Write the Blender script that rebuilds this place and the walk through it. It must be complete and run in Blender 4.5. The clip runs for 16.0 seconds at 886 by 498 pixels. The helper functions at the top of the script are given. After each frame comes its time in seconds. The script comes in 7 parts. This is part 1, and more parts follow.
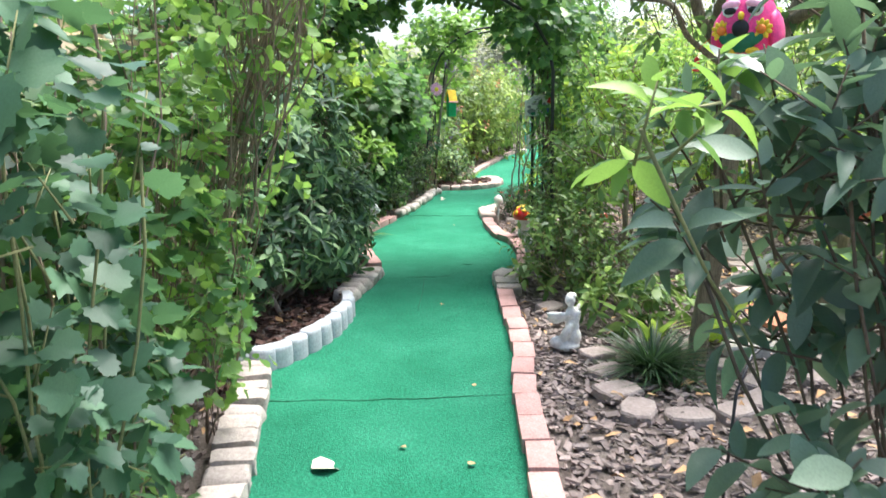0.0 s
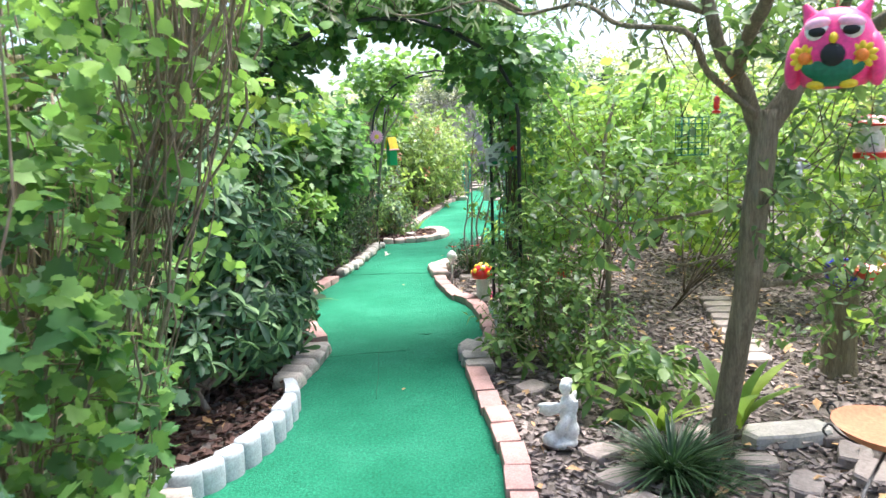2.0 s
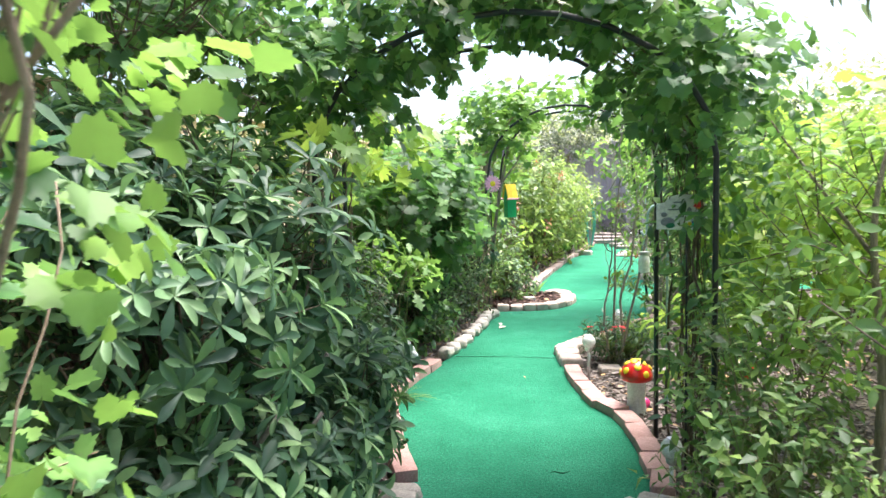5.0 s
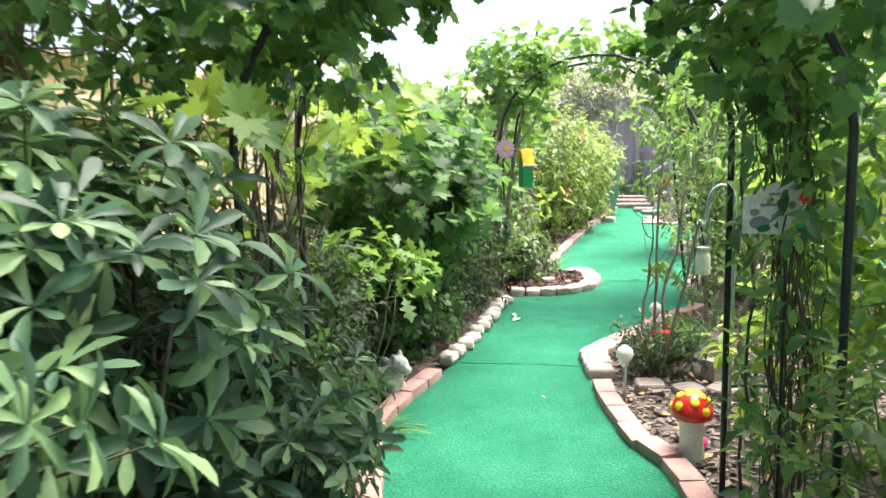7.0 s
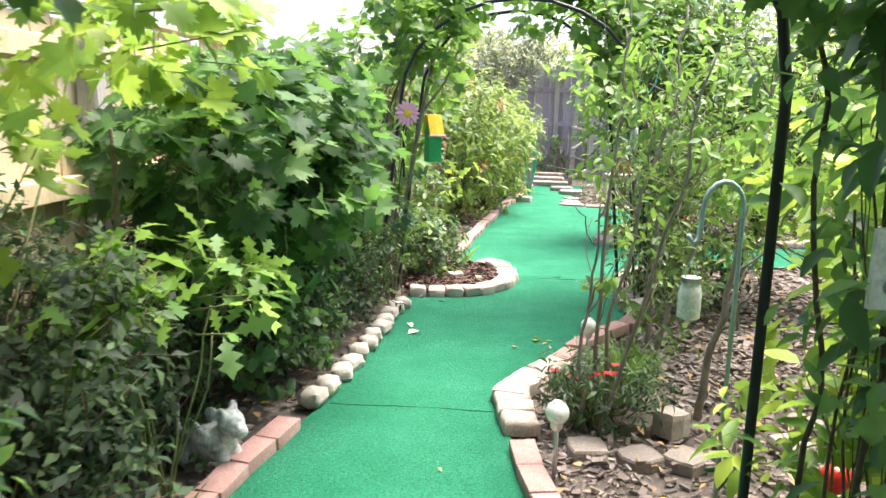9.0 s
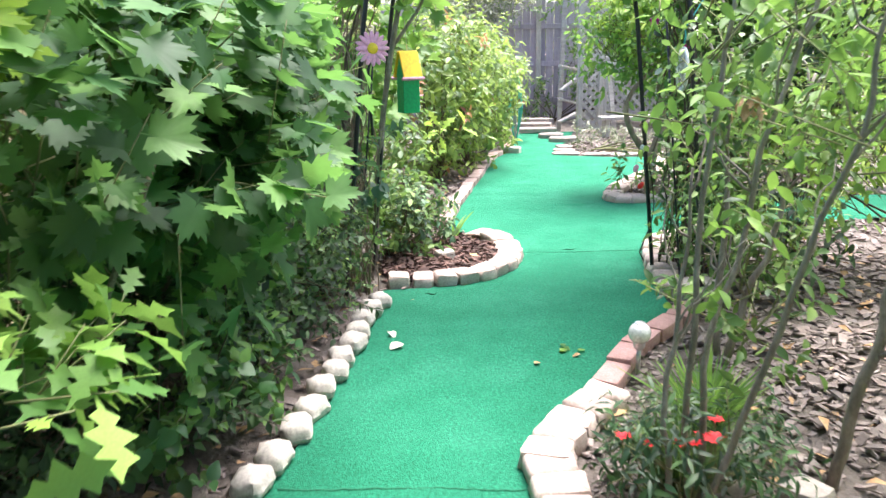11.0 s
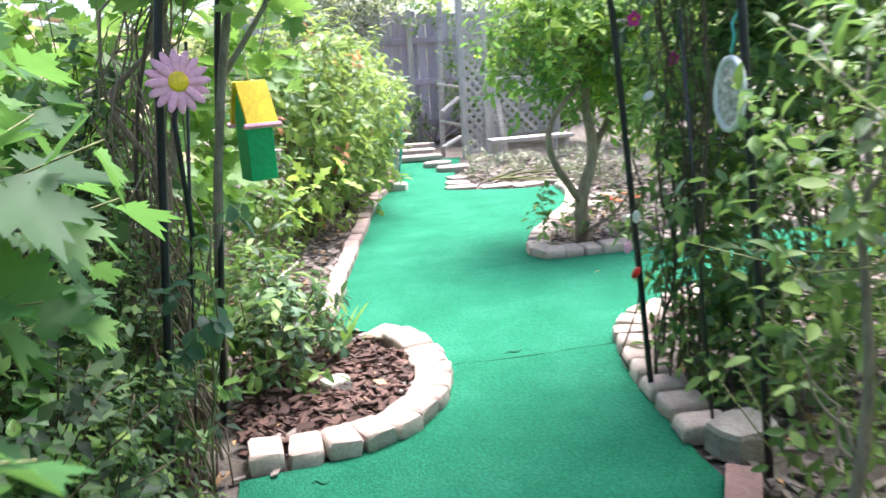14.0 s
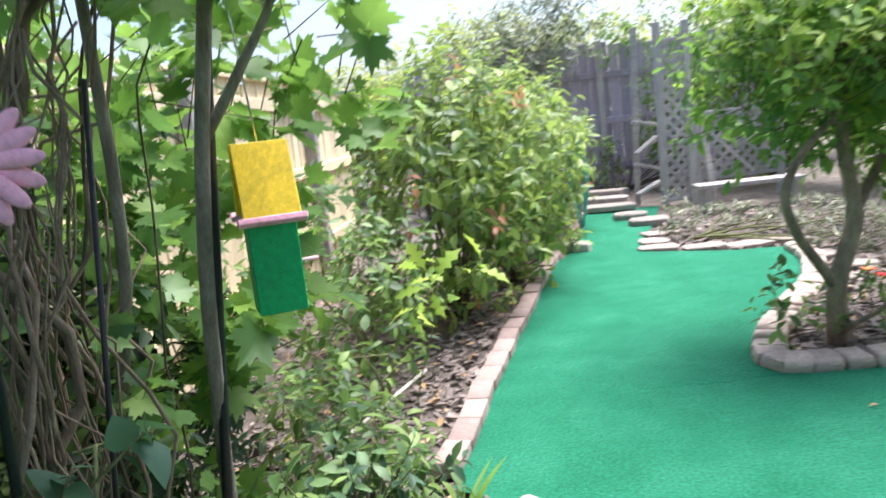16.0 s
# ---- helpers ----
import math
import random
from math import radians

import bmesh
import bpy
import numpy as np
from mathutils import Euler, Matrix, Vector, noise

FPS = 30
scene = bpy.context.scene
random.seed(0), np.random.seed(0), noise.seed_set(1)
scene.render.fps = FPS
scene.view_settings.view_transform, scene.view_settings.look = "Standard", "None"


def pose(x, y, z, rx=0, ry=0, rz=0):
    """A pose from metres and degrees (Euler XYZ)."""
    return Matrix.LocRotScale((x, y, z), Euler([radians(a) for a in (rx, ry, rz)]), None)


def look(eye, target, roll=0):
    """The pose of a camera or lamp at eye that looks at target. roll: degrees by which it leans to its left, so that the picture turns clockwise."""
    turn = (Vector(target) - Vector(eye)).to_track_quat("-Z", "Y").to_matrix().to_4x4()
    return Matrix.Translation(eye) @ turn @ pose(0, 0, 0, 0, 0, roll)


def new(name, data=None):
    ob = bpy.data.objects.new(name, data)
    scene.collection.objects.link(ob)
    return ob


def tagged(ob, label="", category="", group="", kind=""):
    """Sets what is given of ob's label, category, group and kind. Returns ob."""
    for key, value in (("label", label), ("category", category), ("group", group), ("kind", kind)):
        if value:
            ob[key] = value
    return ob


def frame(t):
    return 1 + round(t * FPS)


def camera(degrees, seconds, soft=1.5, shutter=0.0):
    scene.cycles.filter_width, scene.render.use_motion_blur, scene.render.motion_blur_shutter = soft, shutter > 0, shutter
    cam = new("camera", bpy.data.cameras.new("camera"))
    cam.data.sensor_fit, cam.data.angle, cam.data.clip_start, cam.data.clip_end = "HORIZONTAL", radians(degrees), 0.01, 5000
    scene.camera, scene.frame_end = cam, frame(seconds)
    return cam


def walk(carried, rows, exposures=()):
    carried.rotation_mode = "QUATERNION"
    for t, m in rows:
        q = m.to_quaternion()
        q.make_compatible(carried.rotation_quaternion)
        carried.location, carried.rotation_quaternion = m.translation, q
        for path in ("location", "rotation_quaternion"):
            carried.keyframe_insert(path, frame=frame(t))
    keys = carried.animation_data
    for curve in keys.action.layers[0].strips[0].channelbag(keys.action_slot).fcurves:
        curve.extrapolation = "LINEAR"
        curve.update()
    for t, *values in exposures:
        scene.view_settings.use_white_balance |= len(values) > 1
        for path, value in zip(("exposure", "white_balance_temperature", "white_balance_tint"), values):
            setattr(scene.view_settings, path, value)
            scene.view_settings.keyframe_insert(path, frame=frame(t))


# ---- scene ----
cam = camera(61.2, 16.0, shutter=0.4)
PATH = [
    (0, (0.018, 0.072, 1.239), (0.013, 2.028, 0.822), -1.0),
    (0.5, (0.027, 0.162, 1.247), (-0.028, 2.132, 0.906), -1.9),
    (1, (0.011, 0.3, 1.246), (-0.124, 2.27, 0.934), -1.0),
    (1.5, (-0.046, 0.49, 1.251), (-0.085, 2.471, 0.973), -1.0),
    (2, (-0.111, 0.727, 1.254), (0.067, 2.696, 0.949), -1.8),
    (2.5, (-0.103, 1.023, 1.229), (0.062, 2.988, 0.893), -1.5),
    (3, (-0.086, 1.263, 1.223), (0.161, 3.209, 0.835), -0.8),
    (3.5, (-0.091, 1.508, 1.257), (0.115, 3.485, 1.042), -2.2),
    (4, (-0.099, 1.718, 1.276), (0.057, 3.71, 1.174), -2.6),
    (4.5, (-0.114, 1.929, 1.269), (-0.155, 3.926, 1.161), -2.8),
    (4.7, (-0.13, 2.019, 1.26), (-0.223, 4.011, 1.115), -1.6),
    (6.8, (-0.099, 3.065, 1.351), (-0.288, 5.04, 1.105), -2.0),
    (7, (-0.097, 3.16, 1.341), (-0.252, 5.132, 1.048), -1.6),
    (7.5, (-0.06, 3.482, 1.331), (-0.205, 5.451, 1.011), -1.5),
    (8, (-0.056, 3.851, 1.326), (-0.014, 5.815, 0.945), 0.5),
    (8.5, (-0.089, 4.106, 1.307), (0.088, 6.06, 0.919), -0.8),
    (9, (-0.008, 4.399, 1.298), (0.075, 6.361, 0.92), 1.4),
    (9.2, (0.016, 4.49, 1.298), (0.135, 6.438, 0.862), 1.7),
    (11.3, (-0.015, 5.751, 1.212), (0.153, 7.678, 0.702), -2.1),
    (11.5, (-0.026, 5.873, 1.221), (0.267, 7.801, 0.776), -4.0),
    (12, (-0.006, 6.132, 1.23), (0.391, 8.023, 0.713), -3.1),
    (12.5, (0.083, 6.304, 1.231), (0.544, 8.191, 0.753), 0.3),
    (13, (0.091, 6.586, 1.238), (0.702, 8.425, 0.742), 1.7),
    (13.5, (0.03, 6.833, 1.247), (0.641, 8.682, 0.794), -2.6),
    (14, (0.104, 7.13, 1.243), (0.572, 9.015, 0.764), -3.6),
    (14.5, (0.198, 7.446, 1.259), (0.523, 9.36, 0.781), -4.7),
    (15, (0.283, 7.791, 1.275), (0.727, 9.724, 1.019), -2.9),
    (15.5, (0.389, 8.064, 1.278), (0.646, 10.03, 1.013), -5.1),
    (16, (0.494, 8.33, 1.229), (0.457, 10.302, 0.894), -6.3),
]
walk(cam, [(t, look(eye, target, roll)) for t, eye, target, roll in PATH], [(0, 1.24, 6100, 12), (2, 1.43, 6000, 12), (4.5, 1.5, 6150, 12), (7, 1.48, 6500, 13), (9, 1.39, 6600, 13), (11.5, 1.58, 6000, 16), (13, 1.5, 5950, 15), (15, 1.38, 5950, 14), (15.5, 1.22, 5950, 14), (16, 0.98, 5950, 14)])

# ---- world, sun, exposure ----
world = bpy.data.worlds.new("world")
scene.world = world
world.use_nodes = True
wn = world.node_tree.nodes
sky = wn.new("ShaderNodeTexSky")
sky.sky_type = "NISHITA"
sky.sun_disc = False
sky.sun_elevation = radians(66)
sky.sun_rotation = radians(46)
sky.air_density, sky.dust_density, sky.ozone_density = 1.0, 3.5, 1.0
wn["Background"].inputs["Strength"].default_value = 0.15
world.node_tree.links.new(sky.outputs["Color"], wn["Background"].inputs["Color"])
sun_data = bpy.data.lights.new("sun", "SUN")
sun_data.energy, sun_data.angle, sun_data.color = 5.2, radians(42), (1.0, 0.95, 0.86)
sun = new("sun", sun_data)
sun.matrix_world = look((2.6, 2.5, 9.3), (0, 0, 0))

# ---- materials ----


def ramp(nt, fac, stops):
    r = nt.nodes.new("ShaderNodeValToRGB")
    els = r.color_ramp.elements
    while len(els) < len(stops):
        els.new(0.5)
    for e, (p, c) in zip(els, stops):
        e.position, e.color = p, (*c, 1)
    nt.links.new(fac, r.inputs["Fac"])
    return r.outputs["Color"]


def noise_out(nt, scale, detail=4.0, rough=0.6, stretch=None, space="Object"):
    tc = nt.nodes.new("ShaderNodeTexCoord")
    n = nt.nodes.new("ShaderNodeTexNoise")
    n.inputs["Scale"].default_value = scale
    n.inputs["Detail"].default_value = detail
    n.inputs["Roughness"].default_value = rough
    if stretch:
        mp = nt.nodes.new("ShaderNodeMapping")
        mp.inputs["Scale"].default_value = stretch
        nt.links.new(tc.outputs[space], mp.inputs["Vector"])
        nt.links.new(mp.outputs["Vector"], n.inputs["Vector"])
    else:
        nt.links.new(tc.outputs[space], n.inputs["Vector"])
    return n.outputs["Fac"]


def mixed(nt, a, b, fac, mode="MIX"):
    m = nt.nodes.new("ShaderNodeMix")
    m.data_type, m.blend_type = "RGBA", mode
    for sock, v in ((m.inputs[0], fac), (m.inputs[6], a), (m.inputs[7], b)):
        if isinstance(v, (int, float)):
            sock.default_value = v
        elif isinstance(v, tuple):
            sock.default_value = (*v, 1)
        else:
            nt.links.new(v, sock)
    return m.outputs[2]


def surface(name, stops, scale=8.0, fine=60.0, rough=0.8, bump=0.3, bump_scale=None, metal=0.0, vary=0.0, island=False,
            stretch=None, spec=0.5, dist=0.004, coat=0.0, contrast=0.23):
    """A base colour that runs over the stops with a coarse and a fine noise, varied piece by piece, with fine relief."""
    mat = bpy.data.materials.new(name)
    mat.use_nodes = True
    nt = mat.node_tree
    b = nt.nodes["Principled BSDF"]
    col = ramp(nt, noise_out(nt, scale, 5, 0.65, stretch), stops)
    grain = noise_out(nt, fine, 3, 0.7, stretch)
    g = ramp(nt, grain, [(0.3, (1 - contrast * 1.2,) * 3), (0.7, (1 + contrast,) * 3)])
    col = mixed(nt, col, g, 0.8, "MULTIPLY")
    if vary:
        if island:
            src = nt.nodes.new("ShaderNodeNewGeometry").outputs["Random Per Island"]
        else:
            src = nt.nodes.new("ShaderNodeObjectInfo").outputs["Random"]
        v = ramp(nt, src, [(0.0, (1 - vary, 1 - vary, 1 - vary)), (1.0, (1 + vary, 1 + vary * 0.9, 1 + vary * 0.8))])
        col = mixed(nt, col, v, 1.0, "MULTIPLY")
    nt.links.new(col, b.inputs["Base Color"])
    b.inputs["Roughness"].default_value = rough
    b.inputs["Metallic"].default_value = metal
    b.inputs["Specular IOR Level"].default_value = spec
    b.inputs["Coat Weight"].default_value = coat
    if bump:
        bp = nt.nodes.new("ShaderNodeBump")
        bp.inputs["Strength"].default_value = bump
        bp.inputs["Distance"].default_value = dist
        nt.links.new(noise_out(nt, bump_scale or fine, 4, 0.7, stretch), bp.inputs["Height"])
        nt.links.new(bp.outputs["Normal"], b.inputs["Normal"])
    return mat


def leaf_material(name, dark, mid, light, through_col, gloss=0.38, thin=0.35):
    """Leaf blades: colour varied leaf by leaf, a gloss on the face and light passing through."""
    mat = bpy.data.materials.new(name)
    mat.use_nodes = True
    nt = mat.node_tree
    b = nt.nodes["Principled BSDF"]
    isl = nt.nodes.new("ShaderNodeNewGeometry").outputs["Random Per Island"]
    add = nt.nodes.new("ShaderNodeMath")
    add.operation = "ADD"
    nt.links.new(isl, add.inputs[0])
    nt.links.new(nt.nodes.new("ShaderNodeObjectInfo").outputs["Random"], add.inputs[1])
    frac = nt.nodes.new("ShaderNodeMath")
    frac.operation = "FRACT"
    nt.links.new(add.outputs[0], frac.inputs[0])
    rnd = frac.outputs[0]
    dark, mid, light = ((r * k * 1.3 + 0.006, g * k, bl * k * 1.3 + 0.006) for (r, g, bl), k in ((dark, 0.72), (mid, 0.92), (light, 1.05)))
    col = ramp(nt, rnd, [(0.0, dark), (0.5, mid), (0.88, light), (1.0, tuple(min(1, c * 1.35) for c in light))])
    blot = ramp(nt, noise_out(nt, 30, 3, 0.6), [(0.3, (0.8, 0.8, 0.8)), (0.7, (1.15, 1.15, 1.1))])
    col = mixed(nt, col, blot, 0.9, "MULTIPLY")
    nt.links.new(col, b.inputs["Base Color"])
    b.inputs["Roughness"].default_value = gloss + 0.05
    b.inputs["Specular IOR Level"].default_value = 0.34
    tr = nt.nodes.new("ShaderNodeBsdfTranslucent")
    through_col = (through_col[0], through_col[1], through_col[2] + 0.06)
    nt.links.new(mixed(nt, col, through_col, 0.6), tr.inputs["Color"])
    mx = nt.nodes.new("ShaderNodeMixShader")
    mx.inputs["Fac"].default_value = thin
    nt.links.new(b.outputs["BSDF"], mx.inputs[1])
    nt.links.new(tr.outputs["BSDF"], mx.inputs[2])
    nt.links.new(mx.outputs["Shader"], nt.nodes["Material Output"].inputs["Surface"])
    return mat


def plain(name, col, rough=0.5, metal=0.0, bump=0.08, coat=0.0):
    lo, hi = tuple(c * 0.85 for c in col), tuple(min(1, c * 1.08) for c in col)
    return surface(name, [(0.3, lo), (0.7, hi)], 14, 90, rough, bump, metal=metal, coat=coat, dist=0.001)


M_CARPET = surface("green_turf", [(0.25, (0.013, 0.158, 0.082)), (0.5, (0.021, 0.196, 0.107)), (0.78, (0.040, 0.250, 0.148))], 2.6, 85, 0.92, 1.0, 120, dist=0.012, spec=0.2, contrast=0.45)
M_SEAM = plain("turf_seam", (0.012, 0.13, 0.065), 0.95)
M_SOIL = surface("soil", [(0.25, (0.07, 0.055, 0.046)), (0.5, (0.145, 0.118, 0.10)), (0.8, (0.27, 0.235, 0.21))], 5, 70, 0.95, 0.9, 55, dist=0.02)
M_CHIP = surface("bark_chip", [(0.2, (0.13, 0.098, 0.085)), (0.55, (0.25, 0.205, 0.188)), (0.85, (0.47, 0.42, 0.395))], 9, 120, 0.9, 0.4, vary=0.35, island=True)
M_REDCHIP = surface("red_mulch", [(0.2, (0.055, 0.03, 0.025)), (0.6, (0.125, 0.07, 0.057)), (0.9, (0.25, 0.165, 0.14))], 9, 120, 0.9, 0.4, vary=0.4, island=True)
M_BRICK = surface("pink_brick", [(0.2, (0.36, 0.19, 0.17)), (0.55, (0.47, 0.29, 0.265)), (0.85, (0.57, 0.41, 0.385))], 7, 110, 0.9, 0.5, vary=0.16)
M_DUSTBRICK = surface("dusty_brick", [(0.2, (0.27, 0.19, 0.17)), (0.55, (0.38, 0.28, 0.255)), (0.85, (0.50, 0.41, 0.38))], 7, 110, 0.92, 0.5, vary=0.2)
M_PAVER = surface("tan_paver", [(0.2, (0.34, 0.25, 0.21)), (0.5, (0.50, 0.40, 0.35)), (0.85, (0.63, 0.55, 0.50))], 9, 90, 0.92, 0.7, vary=0.2, dist=0.006)
M_GREY = surface("grey_stone", [(0.2, (0.26, 0.225, 0.20)), (0.5, (0.44, 0.39, 0.35)), (0.85, (0.62, 0.57, 0.52))], 11, 80, 0.92, 0.8, vary=0.2, dist=0.008)
M_SCALLOP = surface("grey_concrete", [(0.2, (0.29, 0.31, 0.335)), (0.6, (0.42, 0.45, 0.48)), (0.9, (0.53, 0.56, 0.58))], 8, 130, 0.9, 0.35, vary=0.08)
M_COBBLE = surface("cream_cobble", [(0.2, (0.34, 0.30, 0.26)), (0.55, (0.52, 0.475, 0.425)), (0.9, (0.68, 0.64, 0.59))], 12, 90, 0.85, 0.5, vary=0.14)
M_SLAB = surface("flagstone", [(0.2, (0.24, 0.19, 0.17)), (0.55, (0.38, 0.32, 0.29)), (0.9, (0.52, 0.46, 0.42))], 6, 80, 0.92, 0.7, vary=0.18, dist=0.008)
M_BARK = surface("bark", [(0.2, (0.14, 0.112, 0.07)), (0.55, (0.29, 0.242, 0.16)), (0.85, (0.45, 0.395, 0.29))], 14, 60, 0.95, 1.0, 45, stretch=(3, 3, 0.45), dist=0.02, contrast=0.35)
M_STEM = surface("vine_stem", [(0.2, (0.12, 0.085, 0.06)), (0.5, (0.25, 0.185, 0.135)), (0.85, (0.46, 0.38, 0.30))], 12, 70, 0.9, 0.7, stretch=(2, 2, 0.7), dist=0.006, vary=0.3, island=True)
M_GREYBARK = surface("grey_bark", [(0.2, (0.12, 0.10, 0.08)), (0.5, (0.25, 0.215, 0.18)), (0.85, (0.43, 0.39, 0.35))], 12, 70, 0.9, 0.6, stretch=(2, 2, 0.7), dist=0.006)
M_TWIG = surface("dark_twig", [(0.3, (0.06, 0.045, 0.03)), (0.7, (0.15, 0.11, 0.075))], 14, 70, 0.9, 0.5)
M_GREENTWIG = surface("green_twig", [(0.3, (0.12, 0.14, 0.05)), (0.7, (0.26, 0.26, 0.12))], 14, 70, 0.8, 0.3)
M_IRON = surface("black_iron", [(0.3, (0.008, 0.008, 0.010)), (0.8, (0.025, 0.025, 0.03))], 16, 120, 0.45, 0.2)
M_FENCE = surface("cream_fence_wood", [(0.2, (0.60, 0.46, 0.28)), (0.5, (0.74, 0.61, 0.41)), (0.85, (0.84, 0.74, 0.55))], 4, 50, 0.85, 0.4, stretch=(5, 5, 0.5), vary=0.14)
M_GREYWOOD = surface("weathered_wood", [(0.2, (0.26, 0.235, 0.225)), (0.5, (0.43, 0.40, 0.385)), (0.85, (0.62, 0.59, 0.57))], 6, 60, 0.9, 0.6, stretch=(5, 5, 0.6), vary=0.2)
M_PURPLEWOOD = surface("grey_violet_fence", [(0.2, (0.28, 0.24, 0.30)), (0.5, (0.44, 0.38, 0.47)), (0.85, (0.58, 0.52, 0.60))], 5, 50, 0.9, 0.5, stretch=(5, 5, 0.5), vary=0.18)
M_WHITE = surface("white_plaster", [(0.2, (0.58, 0.56, 0.52)), (0.6, (0.78, 0.77, 0.74)), (0.9, (0.86, 0.85, 0.83))], 16, 120, 0.75, 0.4)
M_TERRACOTTA = surface("terracotta", [(0.2, (0.34, 0.13, 0.06)), (0.6, (0.46, 0.20, 0.10)), (0.9, (0.55, 0.30, 0.19))], 8, 90, 0.85, 0.3)
M_PINK = plain("pink_paint", (0.86, 0.045, 0.24), 0.45, coat=0.1)
M_MAGENTA = plain("magenta_petal", (0.75, 0.03, 0.42), 0.5)
M_PALEPINK = plain("pale_pink_paint", (1.0, 0.46, 0.60), 0.5)
M_YELLOW = plain("yellow_paint", (0.88, 0.60, 0.02), 0.45)
M_GREENPAINT = plain("green_paint", (0.01, 0.46, 0.15), 0.45)
M_DARKGREEN = plain("dark_green_paint", (0.006, 0.14, 0.06), 0.45)
M_RED = plain("red_paint", (0.72, 0.02, 0.015), 0.3, coat=0.5)
M_ORANGE = plain("orange_paint", (0.85, 0.22, 0.02), 0.5)
M_BLACK = plain("black_paint", (0.008, 0.008, 0.008), 0.6)
M_BLUE = plain("blue_glaze", (0.03, 0.03, 0.42), 0.3)
M_STEEL = plain("brushed_steel", (0.62, 0.62, 0.62), 0.35, 0.9)
M_TEAL = plain("teal_plastic", (0.10, 0.48, 0.42), 0.45)
M_CREAM = plain("cream_enamel", (0.74, 0.74, 0.68), 0.5)
M_GLOBE = surface("crackled_glass_globe", [(0.3, (0.62, 0.62, 0.58)), (0.7, (0.85, 0.85, 0.82))], 40, 90, 0.12, 0.6, 60, dist=0.004, coat=0.6)
M_PALELEAF = surface("pale_leaf_back", [(0.2, (0.42, 0.42, 0.32)), (0.6, (0.56, 0.56, 0.45)), (0.9, (0.66, 0.65, 0.55))], 30, 120, 0.8, 0.3)
M_DRY = surface("dry_leaf", [(0.2, (0.30, 0.16, 0.07)), (0.6, (0.50, 0.32, 0.16)), (0.9, (0.66, 0.52, 0.36))], 20, 90, 0.85, 0.3, vary=0.3, island=True)

L_VINE = leaf_material("vine_leaf", (0.022, 0.09, 0.03), (0.058, 0.195, 0.05), (0.15, 0.34, 0.065), (0.30, 0.56, 0.06), 0.36, 0.32)
L_BLUE = leaf_material("blue_green_leaf", (0.024, 0.09, 0.042), (0.036, 0.12, 0.056), (0.06, 0.165, 0.07), (0.18, 0.38, 0.07), 0.42, 0.3)
L_PITTO = leaf_material("glossy_whorled_leaf", (0.02, 0.075, 0.032), (0.052, 0.158, 0.062), (0.14, 0.30, 0.095), (0.22, 0.42, 0.06), 0.42, 0.24)
L_MAPLE = leaf_material("lobed_leaf", (0.018, 0.08, 0.018), (0.038, 0.15, 0.03), (0.09, 0.24, 0.04), (0.24, 0.48, 0.04), 0.5, 0.38)
L_ELLIPSE = leaf_material("dark_glossy_leaf", (0.06, 0.135, 0.085), (0.09, 0.19, 0.11), (0.14, 0.26, 0.135), (0.22, 0.42, 0.09), 0.34, 0.28)
L_SMALL = leaf_material("small_shrub_leaf", (0.03, 0.10, 0.025), (0.07, 0.19, 0.04), (0.16, 0.31, 0.06), (0.30, 0.50, 0.05), 0.38, 0.34)
L_LIGHT = leaf_material("young_bright_leaf", (0.08, 0.24, 0.03), (0.17, 0.38, 0.04), (0.32, 0.52, 0.06), (0.45, 0.66, 0.05), 0.42, 0.42)
L_MID = leaf_material("fresh_vine_leaf", (0.05, 0.18, 0.03), (0.11, 0.29, 0.045), (0.20, 0.42, 0.06), (0.36, 0.60, 0.05), 0.42, 0.4)
L_HEDGE = leaf_material("hedge_leaf", (0.04, 0.125, 0.03), (0.09, 0.22, 0.045), (0.21, 0.36, 0.07), (0.50, 0.66, 0.07), 0.36, 0.4)
L_OLIVE = leaf_material("olive_grey_leaf", (0.07, 0.13, 0.06), (0.15, 0.23, 0.11), (0.27, 0.35, 0.19), (0.30, 0.42, 0.12), 0.4, 0.25)
# ordinary green leaves with the deep shade around them put into the base colour
L_PAINTED_SHADE = leaf_material("shade_painted_leaf", (0.010, 0.038, 0.012), (0.020, 0.064, 0.018), (0.048, 0.115, 0.03), (0.14, 0.27, 0.04), 0.62, 0.22)
L_GRASS = leaf_material("strap_leaf", (0.012, 0.048, 0.014), (0.022, 0.08, 0.022), (0.05, 0.135, 0.032), (0.14, 0.30, 0.03), 0.35, 0.2)
L_SILVER = leaf_material("silver_leaf", (0.34, 0.40, 0.38), (0.50, 0.55, 0.53), (0.66, 0.70, 0.67), (0.55, 0.60, 0.50), 0.7, 0.15)
L_FAR = leaf_material("far_tree_leaf", (0.11, 0.21, 0.06), (0.23, 0.36, 0.10), (0.42, 0.53, 0.16), (0.55, 0.68, 0.16), 0.5, 0.45)
L_REDTIP = leaf_material("reddish_young_leaf", (0.20, 0.09, 0.05), (0.32, 0.15, 0.07), (0.42, 0.26, 0.09), (0.6, 0.35, 0.10), 0.4, 0.3)
L_PETALRED = leaf_material("red_petal", (0.55, 0.01, 0.012), (0.70, 0.02, 0.02), (0.80, 0.05, 0.04), (0.8, 0.05, 0.03), 0.5, 0.2)

# ---- mesh helpers ----


def thing(name, at=(0, 0, 0), label="", category="", group="", kind=""):
    ob = new(name)
    ob.location = at
    ob.empty_display_size = 0.05
    return tagged(ob, label, category, group, kind)


